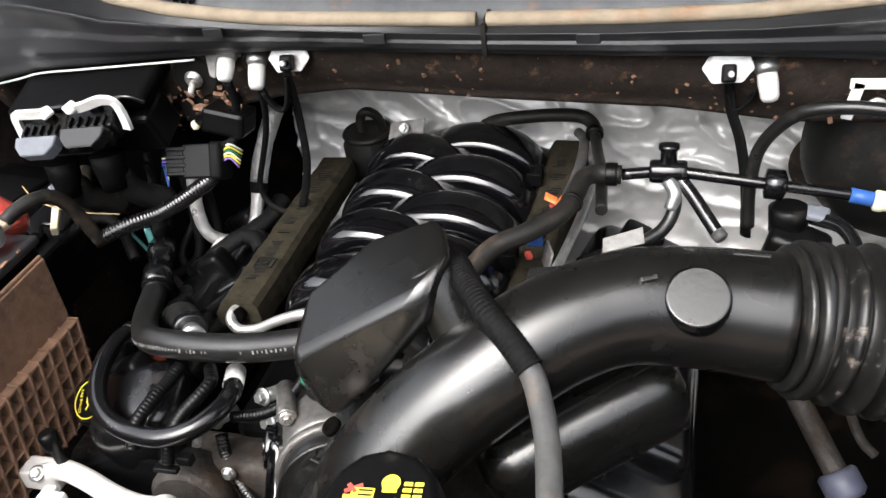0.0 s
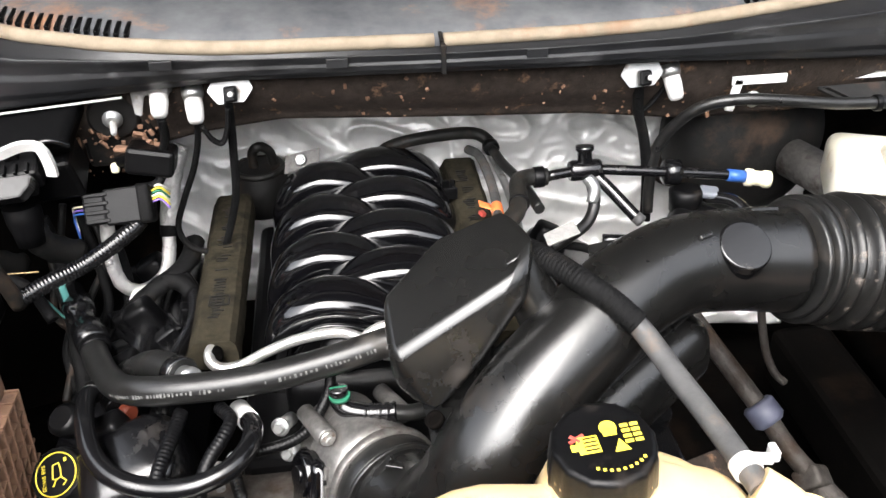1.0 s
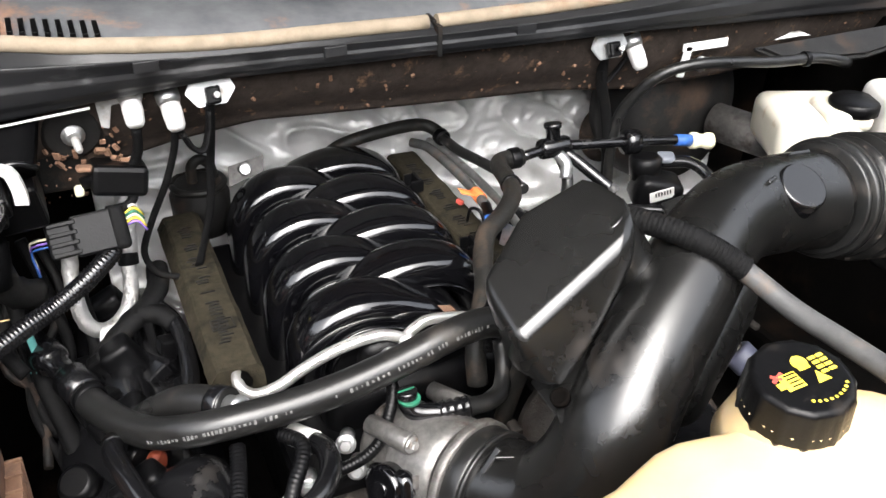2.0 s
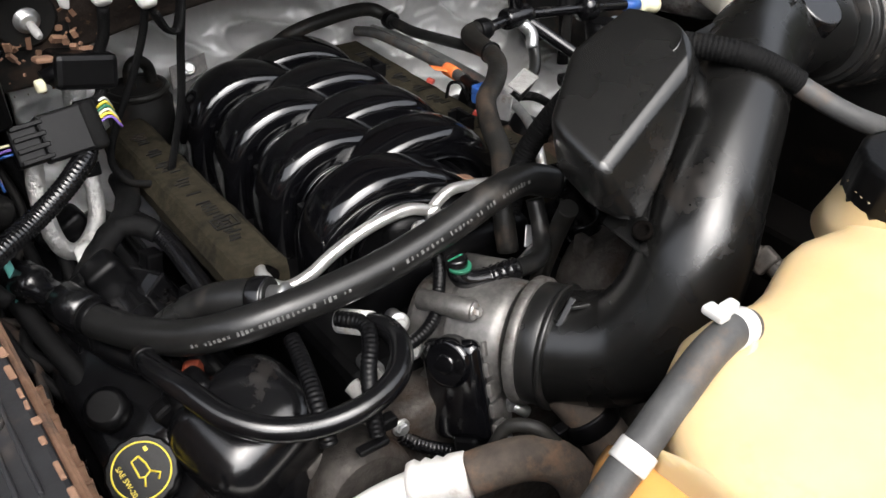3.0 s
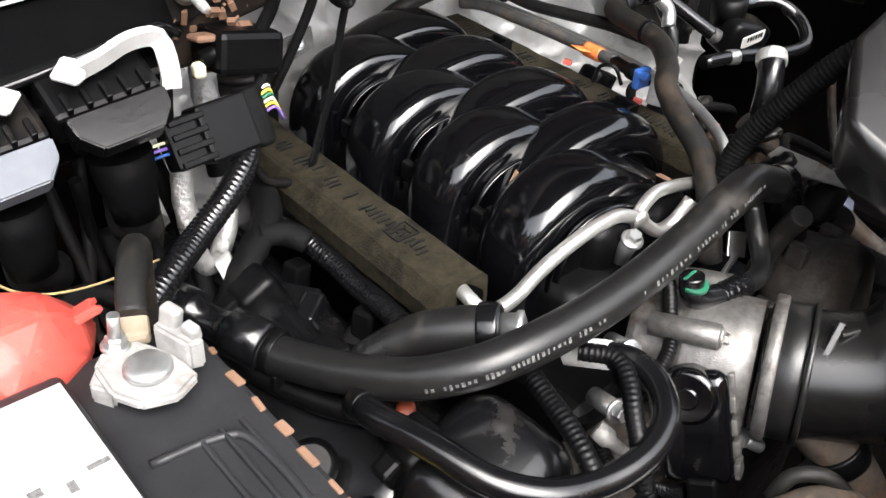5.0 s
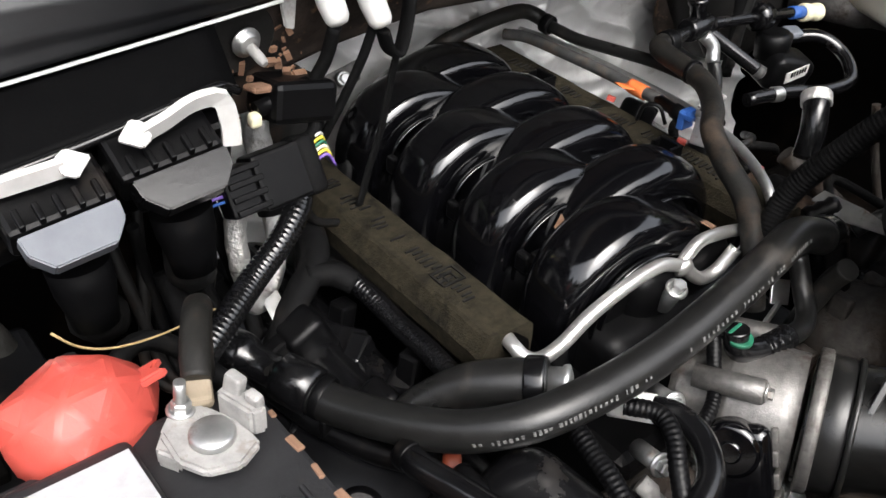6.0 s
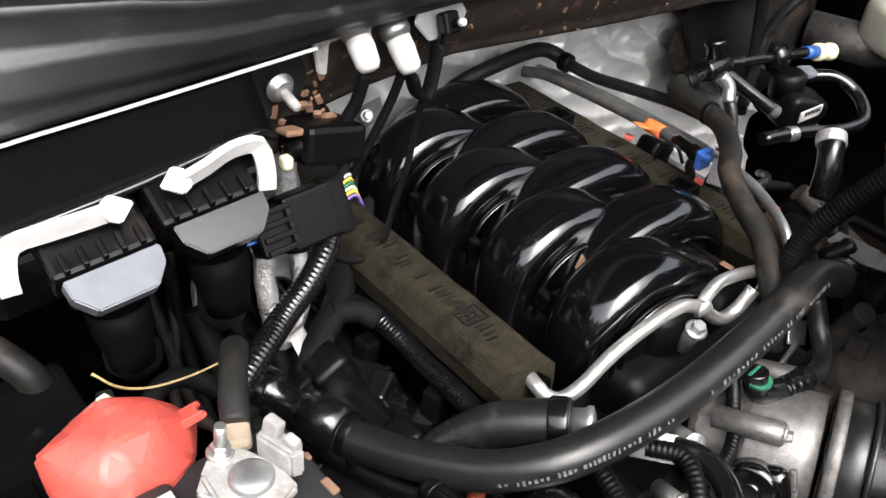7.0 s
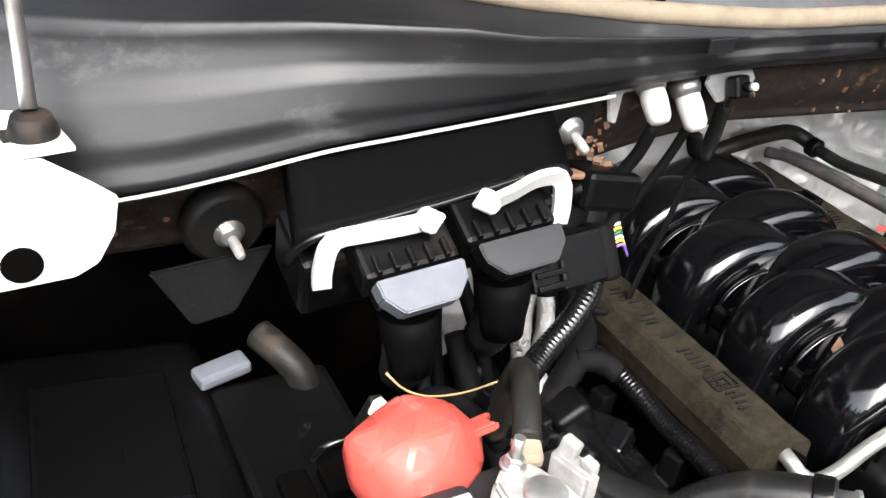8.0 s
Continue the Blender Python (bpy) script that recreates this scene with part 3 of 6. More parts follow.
# ---- intake manifold ----
def offset_path(pts, d):
    """Moves an x-z arch outwards by d, in its own plane."""
    out = []
    for i, p in enumerate(pts):
        a, b = Vector(pts[max(i - 1, 0)]), Vector(pts[min(i + 1, len(pts) - 1)])
        t = (b - a).normalized()
        out.append(Vector(p) + Vector((-t.z, 0, t.x)) * d)
    return out


LEFT_ARCH = [(-0.214, 0.82), (-0.213, 0.875), (-0.208, 0.910), (-0.191, 0.936), (-0.161, 0.949), (-0.128, 0.946), (-0.097, 0.934), (-0.070, 0.921), (-0.047, 0.904), (-0.034, 0.880)]
RIGHT_ARCH = [(0.014, 0.82), (0.014, 0.875), (0.006, 0.910), (-0.014, 0.934), (-0.046, 0.947), (-0.080, 0.948), (-0.112, 0.941), (-0.141, 0.928), (-0.162, 0.908), (-0.172, 0.880)]


def manifold():
    """Eight fat runners in two interleaved banks, each with the rim of its welded shell."""
    m = thing("intake_manifold", "glossy black plastic intake manifold with eight interleaved curved runners", "intake manifold", (-0.10, 0.9, 0.84))
    part("lower_shell", box((0.225, 0.43, 0.09), Matrix.Translation((-0.10, 0.90, 0.845)), 0.02, 3), "black", m)
    part("plenum", box((0.14, 0.41, 0.07), Matrix.Translation((-0.10, 0.905, 0.90)), 0.025, 4), "black", m)
    swell = lambda u: float(np.interp(u, (0, 0.25, 0.6, 1), (0.94, 1.0, 1.0, 0.86)))
    section = dict(n=6, segs=40, wide=1.42, high=1.0, up=(0, 0, 1), power=0.68)
    for k in range(4):
        y = 0.757 + 0.1015 * k
        arch = [Vector((x, y - 0.05 * (x + 0.13), z)) for x, z in LEFT_ARCH]
        run = part("runner", sweep(arch, 0.024, taper=swell, **section), "gloss", m)
        rim = [p + Vector((0, -0.041, 0)) for p in offset_path(arch, -0.004)]
        part("runner_rim", sweep(rim[1:8], 0.0022, 6, 8, wide=1.6, high=0.7), "gloss", run)
        if k < 3:
            part("runner_web", box((0.006, 0.040, 0.07), Matrix.Translation((-0.200, y + 0.050, 0.865)), 0.002), "gloss", run)
            part("web_clip", merged(box((0.010, 0.016, 0.020), Matrix.Translation((-0.206, y + 0.056, 0.905)), 0.003), box((0.030, 0.006, 0.012), Matrix.Translation((-0.192, y + 0.046, 0.915)), 0.002)), "black", run)
    for k in range(4):
        y = 0.813 + 0.0955 * k
        arch = [Vector((x, y - 0.05 * (x + 0.07), z)) for x, z in RIGHT_ARCH]
        run = part("runner", sweep(arch, 0.024, taper=swell, **section), "gloss", m)
        rim = [p + Vector((0, -0.040, 0)) for p in offset_path(arch, 0.006)]
        part("runner_rim", sweep(rim[1:7], 0.0020, 6, 8, wide=1.6, high=0.7), "gloss", run)
        if k in (0, 2):
            part("wire_clip", merged(box((0.006, 0.024, 0.022), Matrix.Translation((0.030, y + 0.030, 0.935)), 0.001), box((0.020, 0.004, 0.018), Matrix.Translation((0.026, y + 0.042, 0.935)), 0.001), box((0.020, 0.004, 0.018), Matrix.Translation((0.026, y + 0.018, 0.935)), 0.001)), "black", run)
    # welded flange round the front end
    front = [Vector((x, 0.716 - 0.05 * (x + 0.13), z)) for x, z in LEFT_ARCH]
    low = offset_path(front, -0.012)
    part("front_flange", sweep(low[1:9] + [Vector((-0.018, 0.712, 0.902)), Vector((0.006, 0.722, 0.914))], 0.0032, 6, 10, wide=1.8, high=0.7), "gloss", m)
    part("front_shell", prism([(p.x, p.z) for p in offset_path(front, -0.014)[:9]] + [(-0.05, 0.82)], 0.02, frame_of((0, 0.738, 0), (1, 0, 0), (0, 0, 1), (0, -1, 0)), 0.002), "black", m)
    part("dust_label", box((0.020, 0.012, 0.001), Matrix.Translation((-0.060, 0.722, 0.9430)) @ pose(0, 0, 0, 10, 24, 20), 0), "mud", m, "small clay-brown smudged sticker")
    part("clay_flake", prism([(0, 0), (0.016, 0.004), (0.020, 0.016), (0.006, 0.012)], 0.0015, Matrix.Translation((-0.176, 0.800, 0.925)) @ pose(0, 0, 0, 30, -30, 0), 0), "mud", m, "flake of clay between two runners")
    return m


manifold()


def rail_cover(x, y0, y1, z, label):
    """Foam block over a fuel rail, chamfered top edges, moulded characters along its crown."""
    w, h = 0.028, 0.040
    sec = [(-w, -h), (-w * 1.12, -0.018), (-w * 0.78, -0.002), (-w * 0.66, 0), (w * 0.72, 0), (w * 0.95, -0.006), (w * 1.02, -0.02), (w, -h)]
    m = frame_of((x, y1, z), (1, 0, 0), (0, 0, 1), (0, -1, 0))
    bm = prism(sec, y1 - y0, m)
    bmesh.ops.subdivide_edges(bm, edges=[e for e in bm.edges if abs(e.verts[0].co.y - e.verts[1].co.y) > 0.1], cuts=24, use_grid_fill=True)
    for v in bm.verts:
        v.co += Vector((noise.noise(v.co * 40), noise.noise(v.co * 40 + Vector((9, 0, 0))) * 0.6, noise.noise(v.co * 40 + Vector((0, 9, 0))))) * 0.0016
    t = thing("fuel_rail_cover", label, "rail cover", (x, (y0 + y1) / 2, z - h), "foam rail covers")
    part("foam_block", bm, "foam", t)
    rnd = random.Random(7)
    y = y0 + 0.05
    while y < y1 - 0.04:
        part("moulded_mark", box((rnd.uniform(0.010, 0.018), 0.0024, 0.0016), Matrix.Translation((x + rnd.uniform(-0.004, 0.003), y, z + 0.0005)), 0), "dustyblack", t)
        y += rnd.choice((0.006, 0.006, 0.007, 0.022))
    return t


left_rail = rail_cover(-0.293, 0.738, 1.098, 0.920, "long olive-brown foam fuel rail cover with a slotted front end")
for dx, dy, w, d in ((0, -0.010, 0.024, 0.0016), (0, 0.010, 0.024, 0.0016), (-0.012, 0, 0.0016, 0.020), (0.012, 0, 0.0016, 0.020), (0.001, 0.004, 0.012, 0.0018), (-0.004, 0, 0.0018, 0.012), (0.005, -0.003, 0.0018, 0.008)):
    part("moulded_mark", box((w, d, 0.0018), Matrix.Translation((-0.291 + dx, 0.822 + dy, 0.9206)), 0), "dustyblack", left_rail)
part("pipe_slot", lathe([(0.009, 0), (0.0095, 0.014), (0.007, 0.016)], (-0.291, 0.740, 0.906), (0.1, -1, 0.1), 18), "void", left_rail)
rail_cover(0.054, 0.705, 1.158, 0.922, "long olive-brown foam fuel rail cover beside the grey fuel pipes")


# ---- throttle and air intake ----
AX = Vector((0.42, -0.89, 0.12)).normalized()
RC = Vector((-0.112, 0.562, 0.858))


def throttle():
    t = thing("throttle_body", "cast aluminium throttle body with black motor cover and steel clamp", "throttle body", RC - AX * 0.05)
    part("bore_housing", lathe([(0.043, -0.105), (0.0435, -0.103), (0.048, -0.099), (0.0485, -0.097), (0.0485, -0.066), (0.049, -0.063), (0.0545, -0.059), (0.0555, -0.056), (0.0555, -0.018), (0.055, -0.014), (0.0545, 0.0)], RC, AX, 40), "throttlealu", t)
    for a in (35, 128, 215, 300):
        q = AX.to_track_quat("Z", "Y").to_matrix()
        o = q @ Vector((0.064 * math.cos(radians(a)), 0.064 * math.sin(radians(a)), 0))
        boss = part("screw_boss", lathe([(0.010, -0.085), (0.011, -0.03), (0.010, -0.028)], RC + o, AX, 18), "throttlealu", t)
        part("boss_screw", bolt_shape(RC + o - AX * 0.028, AX, 0.005, 0.0085), "zinc", boss)
    n = Vector((-0.85, -0.32, 0.25)).normalized()
    mo = Vector((-0.181, 0.572, 0.830))
    down = (Vector((0.1, -0.35, -1)) - n * Vector((0.1, -0.35, -1)).dot(n)).normalized()
    m = frame_of(mo, down, n.cross(down), n)
    part("motor_flange", box((0.105, 0.070, 0.034), m @ Matrix.Translation((0, 0, -0.020)), 0.008, 3), "throttlealu", t)
    cover = part("motor_cover", merged(box((0.100, 0.062, 0.022), m @ Matrix.Translation((0.004, 0.004, 0.008)), 0.012, 4),
                               lathe([(0.024, 0), (0.024, 0.017), (0.020, 0.019)], m @ Vector((-0.026, 0.004, 0.004)), n, 28)), "gloss", t, "glossy black moulded motor cover")
    part("cover_disc", lathe([(0.010, 0), (0.010, 0.002), (0.008, 0.003)], m @ Vector((-0.026, 0.004, 0.022)), n, 20), "gloss", cover)
    for k in range(5):
        for e in (-0.029, 0.037):
            part("cover_clip", box((0.014, 0.005, 0.020), m @ Matrix.Translation((-0.036 + 0.02 * k, e, -0.002)), 0.0015), "alu", cover)
    part("sensor_plug", box((0.03, 0.026, 0.03), m @ Matrix.Translation((0.062, 0.01, 0.006)), 0.004, 2), "black", t)
    cl = part("clamp_band", ring(RC + AX * 0.012, AX, 0.0625, 0.055, 0.011, 44), "alu", t, "stainless hose clamp band")
    part("clamp_screw", merged(lathe([(0.006, -0.012), (0.006, 0.016), (0.004, 0.018)], RC + AX * 0.014 + Vector((-0.035, -0.012, -0.055)), (0.5, -0.6, -0.3), 12),
                               box((0.014, 0.012, 0.010), Matrix.Translation(RC + AX * 0.014 + Vector((-0.036, -0.011, -0.053))), 0.002)), "zinc", cl)


throttle()

DUCT = [RC + AX * 0.004, RC + AX * 0.035, (-0.062, 0.478, 0.882), (-0.036, 0.458, 0.925), (-0.008, 0.462, 0.978), (0.036, 0.488, 1.022), (0.088, 0.519, 1.056),
        (0.135, 0.549, 1.076), (0.19, 0.575, 1.083), (0.25, 0.590, 1.075), (0.312, 0.596, 1.065)]


def air_duct():
    d = thing("intake_duct", "satin black plastic intake duct with a faceted resonator box", "air intake duct", (0.03, 0.5, 0.9))
    size = lambda u: float(np.interp(u, (0, 0.06, 0.2, 0.4, 0.75, 0.9, 1), (1.16, 1.14, 1.14, 1.04, 1.0, 1.08, 1.14)))
    tube = part("tube", sweep(DUCT, 0.0475, 9, 40, taper=size), "duct", d)
    part("cuff", merged(ring(RC + AX * 0.026, AX, 0.0585, 0.052, 0.022, 44), ring(RC + AX * 0.040, AX, 0.0605, 0.052, 0.005, 44)), "rubber", d, "ribbed rubber cuff")
    part("cuff_tab", merged(box((0.004, 0.006, 0.03), Matrix.Translation(RC + AX * 0.05 + Vector((-0.018, -0.005, 0.055))) @ pose(0, 0, 0, 10, 40, 25), 0.001),
                            box((0.018, 0.004, 0.004), Matrix.Translation(RC + AX * 0.055 + Vector((-0.008, -0.006, 0.060))) @ pose(0, 0, 0, 10, 0, -20), 0.001)), "duct", tube)
    # blanked port with its gusset
    pc, pn = Vector((0.244, 0.558, 1.106)), Vector((0.05, -0.55, 0.83)).normalized()
    port = part("blanked_port", lathe([(0.030, -0.035), (0.0275, -0.01), (0.0258, 0.012), (0.0245, 0.0145), (0.023, 0.0145)], pc, pn, 36), "semi", d, "round blanked-off port")
    part("port_gusset", prism([(-0.021, 0), (0.021, 0), (0.004, 0.05), (-0.004, 0.05)], 0.016, Matrix.Translation(pc + Vector((-0.002, 0.008, -0.014))) @ pose(0, 0, 0, 22, 0, 8), 0.004), "duct", port)
    part("mould_lug", box((0.014, 0.004, 0.004), Matrix.Translation((0.207, 0.556, 1.128)) @ pose(0, 0, 0, 30, -5, 20), 0.001), "duct", tube)
    part("mould_lug", box((0.03, 0.004, 0.004), Matrix.Translation((0.285, 0.603, 1.122)) @ pose(0, 0, 0, 30, 6, 5), 0.001), "duct", tube)
    part("joint_rim", merged(ring(Vector((0.314, 0.593, 1.068)), (0.97, 0.2, -0.2), 0.0605, 0.045, 0.006, 44), ring(Vector((0.324, 0.595, 1.065)), (0.97, 0.2, -0.2), 0.0655, 0.045, 0.010, 44)), "rubber", d)
    # resonator box: a lozenge lid over a wedge, its narrow end standing on a neck
    u, v = Vector((0.105, 0.025, 0.060)).normalized(), Vector((0.0, 0.98, 0.2))
    v = (v - u * v.dot(u)).normalized()
    w = u.cross(v)
    lid = ((-0.094, 0.503, 1.060), (0.030, 0.524, 1.128), (0.046, 0.556, 1.140), (0.028, 0.604, 1.150), (-0.040, 0.606, 1.122), (-0.098, 0.566, 1.084))
    wedge = ((-0.058, 0.484, 1.000), (-0.092, 0.512, 1.022), (-0.016, 0.496, 1.046), (0.034, 0.524, 1.096), (0.044, 0.580, 1.092), (-0.075, 0.574, 1.024))
    bm = bmesh.new()
    for q in lid + wedge:
        bm.verts.new(q)
    bmesh.ops.convex_hull(bm, input=list(bm.verts))
    bmesh.ops.dissolve_limit(bm, angle_limit=radians(12), verts=list(bm.verts), edges=list(bm.edges))
    bmesh.ops.bevel(bm, geom=list(bm.edges), offset=0.012, segments=6, profile=0.5, affect="EDGES", clamp_overlap=True)
    bmesh.ops.recalc_face_normals(bm, faces=list(bm.faces))
    for f in bm.faces:
        f.smooth = True
    shell = part("resonator_box", bm, "duct", d, "faceted satin black resonator box")
    shell.modifiers.new("even_shading", "WEIGHTED_NORMAL")
    part("resonator_neck", sweep([(0.020, 0.562, 1.122), (0.036, 0.554, 1.098), (0.050, 0.544, 1.070), (0.058, 0.538, 1.048), (0.066, 0.532, 1.02)], 0.023, 6, 28, taper=lambda t: 1.0 + 0.10 * t + 0.35 * max(0, t - 0.7)), "duct", d)
    fm = frame_of((-0.006, 0.505, 1.018), u, v, w)
    part("resonator_flange", prism([(-0.072, -0.022), (-0.04, -0.028), (0.055, -0.028), (0.055, 0.03), (-0.06, 0.03)], 0.004, fm, 0.001), "duct", d)
    part("flange_hole", lathe([(0.009, 0), (0.009, 0.0055), (0.0055, 0.006), (0.0055, 0.002)], Vector((-0.057, 0.483, 1.000)), w, 20), "void", d)
    part("mould_flap", prism([(0, 0), (0.03, -0.004), (0.042, 0.012), (0.006, 0.016)], 0.004, Matrix.Translation((0.103, 0.575, 1.098)) @ pose(0, 0, 0, 20, -8, 10), 0.001), "duct", d)
    # moulded part number along the tube
    for k in range(12):
        p = Vector((0.005, 0.452, 0.958)).lerp(Vector((0.052, 0.474, 1.004)), k / 11)
        part("moulded_mark", box((0.0022, 0.0012, 0.005), Matrix.Translation(p) @ pose(0, 0, 0, 35, -40, 10), 0), "duct", tube)
    # second chamber under the duct
    m2 = frame_of((0.150, 0.555, 0.955), (0.82, 0.52, 0.24), (-0.53, 0.85, 0.0), Vector((0.82, 0.52, 0.24)).cross(Vector((-0.53, 0.85, 0))))
    part("lower_chamber", box((0.20, 0.075, 0.085), m2, 0.03, 5), "duct", d, "rounded lower resonator chamber")
    part("chamber_rib", box((0.16, 0.008, 0.004), m2 @ Matrix.Translation((0, -0.01, 0.046)), 0.001), "duct", d)
    return d


air_duct()


def bellows():
    a, axis = Vector((0.326, 0.596, 1.065)), Vector((0.93, 0.10, -0.22)).normalized()
    prof = [(0.058, 0.0), (0.063, 0.004), (0.063, 0.014), (0.056, 0.016)]
    h = 0.018
    for k in range(9):
        r = 0.0715 if k else 0.067
        prof += [(0.056, h), (r * 0.92, h + 0.003), (r, h + 0.0065), (r, h + 0.0095), (r * 0.92, h + 0.0135), (0.056, h + 0.0165)]
        h += 0.0195
    prof += [(0.058, h), (0.058, h + 0.03)]
    b = thing("intake_bellows", "black ribbed rubber intake bellows with chalky worn ridges", "bellows", a)
    part("ribbed_sleeve", lathe(prof, a, axis, 48), "bellows", b)
    part("bellows_clamp", ring(a + axis * 0.008, axis, 0.0655, 0.058, 0.007, 44), "dustyblack", b)
    part("air_box_inlet", box((0.10, 0.16, 0.2), Matrix.Translation(a + axis * 0.27 + Vector((0, 0, -0.03))), 0.02, 3), "dustyblack", b)


bellows()


# ---- coolant tank ----
def coolant_tank():
    t = thing("coolant_tank", "cream translucent coolant tank with orange coolant showing below", "coolant tank", (-0.05, 0.26, 0.9))
    def shell(x0, x1, z0, z1, bev):
        bm = box((x1 - x0, 0.21, z1 - z0), Matrix.Translation(((x0 + x1) / 2, 0.245, (z0 + z1) / 2)), 0)
        bmesh.ops.subdivide_edges(bm, edges=list(bm.edges), cuts=18, use_grid_fill=True)
        cx, cz, hx, hz = (x0 + x1) / 2, (z0 + z1) / 2, (x1 - x0) / 2, (z1 - z0) / 2
        for v in bm.verts:
            lx, ly, lz = (v.co.x - cx) / hx, (v.co.y - 0.245) / 0.105, (v.co.z - cz) / hz
            k = (abs(lx) ** 7 + abs(ly) ** 4.5 + abs(lz) ** 4.5) ** (1 / 4.5)
            k = max(k, 1e-3)
            big = max(abs(lx), abs(ly), abs(lz))
            s = big / k
            lobe = 1.0 + 0.05 * math.cos(lx * 3 * math.pi) * (1 if lz > 0.1 else 0.3)
            v.co = Vector((cx + hx * lx * s, 0.245 + 0.105 * ly * s * (1.0 + 0.06 * math.cos(lx * 3.0 * math.pi)), cz + hz * lz * s * lobe))
            v.co.y += 0.16 * (v.co.x + 0.05) * 0.9 if v.co.x > -0.26 else 0
        for f in bm.faces:
            f.smooth = True
        return bm
    part("upper_shell", shell(-0.262, 0.165, 0.985, 1.066, 0.03), "cream", t)
    part("lower_shell", shell(-0.292, 0.165, 0.87, 1.040, 0.03), "coolant", t, "orange-tinted lower half filled with coolant")
    c, ax = Vector((0.052, 0.339, 1.06)), Vector((-0.05, -0.12, 1)).normalized()
    part("filler_neck", lathe([(0.052, -0.03), (0.046, -0.01), (0.040, 0.012), (0.040, 0.02)], c, ax, 36), "cream", t)
    part("hose_spigot", merged(sweep([(0.162, 0.312, 1.065), (0.178, 0.30, 1.058), (0.19, 0.285, 1.05)], 0.016, 5, 20), lathe([(0.024, 0), (0.026, 0.01), (0.02, 0.02)], (0.195, 0.29, 1.035), (0, 0, 1), 24)), "cream", t)
    part("vent_spigot", lathe([(0.014, 0), (0.012, 0.03)], (-0.165, 0.30, 1.045), (-0.7, 0.05, 0.8), 20), "cream", t)
    cap = part("pressure_cap", lathe([(0.040, 0.008), (0.0405, 0.012), (0.0385, 0.040), (0.0365, 0.0445), (0.033, 0.045)], c, ax, 64, 12, 0.035), "black", t, "black ribbed pressure cap with yellow warning pictograms")
    q = ax.to_track_quat("Z", "Y").to_matrix().to_4x4()
    m = Matrix.Translation(c + ax * 0.0452) @ frame_of((0, 0, 0), (Vector((1, 0.05, 0)) - ax * Vector((1, 0.05, 0)).dot(ax)).normalized(), ax.cross((Vector((1, 0.05, 0)) - ax * Vector((1, 0.05, 0)).dot(ax)).normalized()), ax)
    book = merged(box((0.016, 0.015, 0.0007), m @ Matrix.Translation((-0.012, -0.001, 0)), 0), box((0.006, 0.006, 0.0007), m @ Matrix.Translation((-0.022, -0.002, 0)), 0))
    part("printed_manual", book, "yellow", cap, "yellow printed pictogram")
    for k in range(4):
        part("printed_line", box((0.010, 0.0011, 0.0004), m @ Matrix.Translation((-0.010, -0.006 + 0.0035 * k, 0.0006)), 0), "black", cap)
    part("printed_star", merged(box((0.013, 0.003, 0.0006), m @ Matrix.Translation((-0.019, 0.006, 0)) @ pose(0, 0, 0, 0, 0, 25), 0), box((0.009, 0.003, 0.0007), m @ Matrix.Translation((-0.020, 0.006, 0)) @ pose(0, 0, 0, 0, 0, -45), 0)), "red", cap, "small red printed star")
    part("printed_drop", merged(lathe([(0.0065, 0), (0.0065, 0.0006)], m @ Vector((0.006, 0.011, 0)), ax, 18), box((0.010, 0.006, 0.0007), m @ Matrix.Translation((0.006, 0.007, 0)), 0)), "yellow", cap)
    part("printed_triangle", prism([(-0.006, -0.005), (0.006, -0.005), (0, 0.006)], 0.0006, m @ Matrix.Translation((0.011, -0.006, 0))), "yellow", cap)
    for k in range(8):
        part("printed_mark", box((0.006, 0.0028, 0.0006), m @ Matrix.Translation((0.018 + 0.0075 * (k % 2), 0.011 - 0.0048 * (k // 2), 0)), 0), "yellow", cap)
    for k in range(9):
        a = radians(238 + 9.5 * k)
        part("printed_mark", box((0.0022, 0.0022, 0.0006), m @ Matrix.Translation((0.029 * math.cos(a) + 0.004, 0.026 * math.sin(a), 0)), 0), "yellow", cap)


coolant_tank()


# ---- hoses and pipes ----
def print_bars(host, pts, r, along, normal, count, seed):
    """Faded printing on a hose as small bars."""
    rnd = random.Random(seed)
    path = spline(pts, 12)
    n = Vector(normal).normalized()
    lo, hi = along
    for k in range(count):
        u = lo + (hi - lo) * k / count
        f = u * (len(path) - 1)
        i = min(int(f), len(path) - 2)
        p = path[i].lerp(path[i + 1], f - i)
        d = (path[i + 1] - path[i]).normalized()
        nn = (n - d * n.dot(d)).normalized()
        m = frame_of(p + nn * (r + 0.0002), d, nn.cross(d), nn)
        if rnd.random() < 0.2:
            continue
        part("printed_mark", box((rnd.uniform(0.0012, 0.0028), rnd.uniform(0.002, 0.0048), 0.0006), m, 0), "print", host)


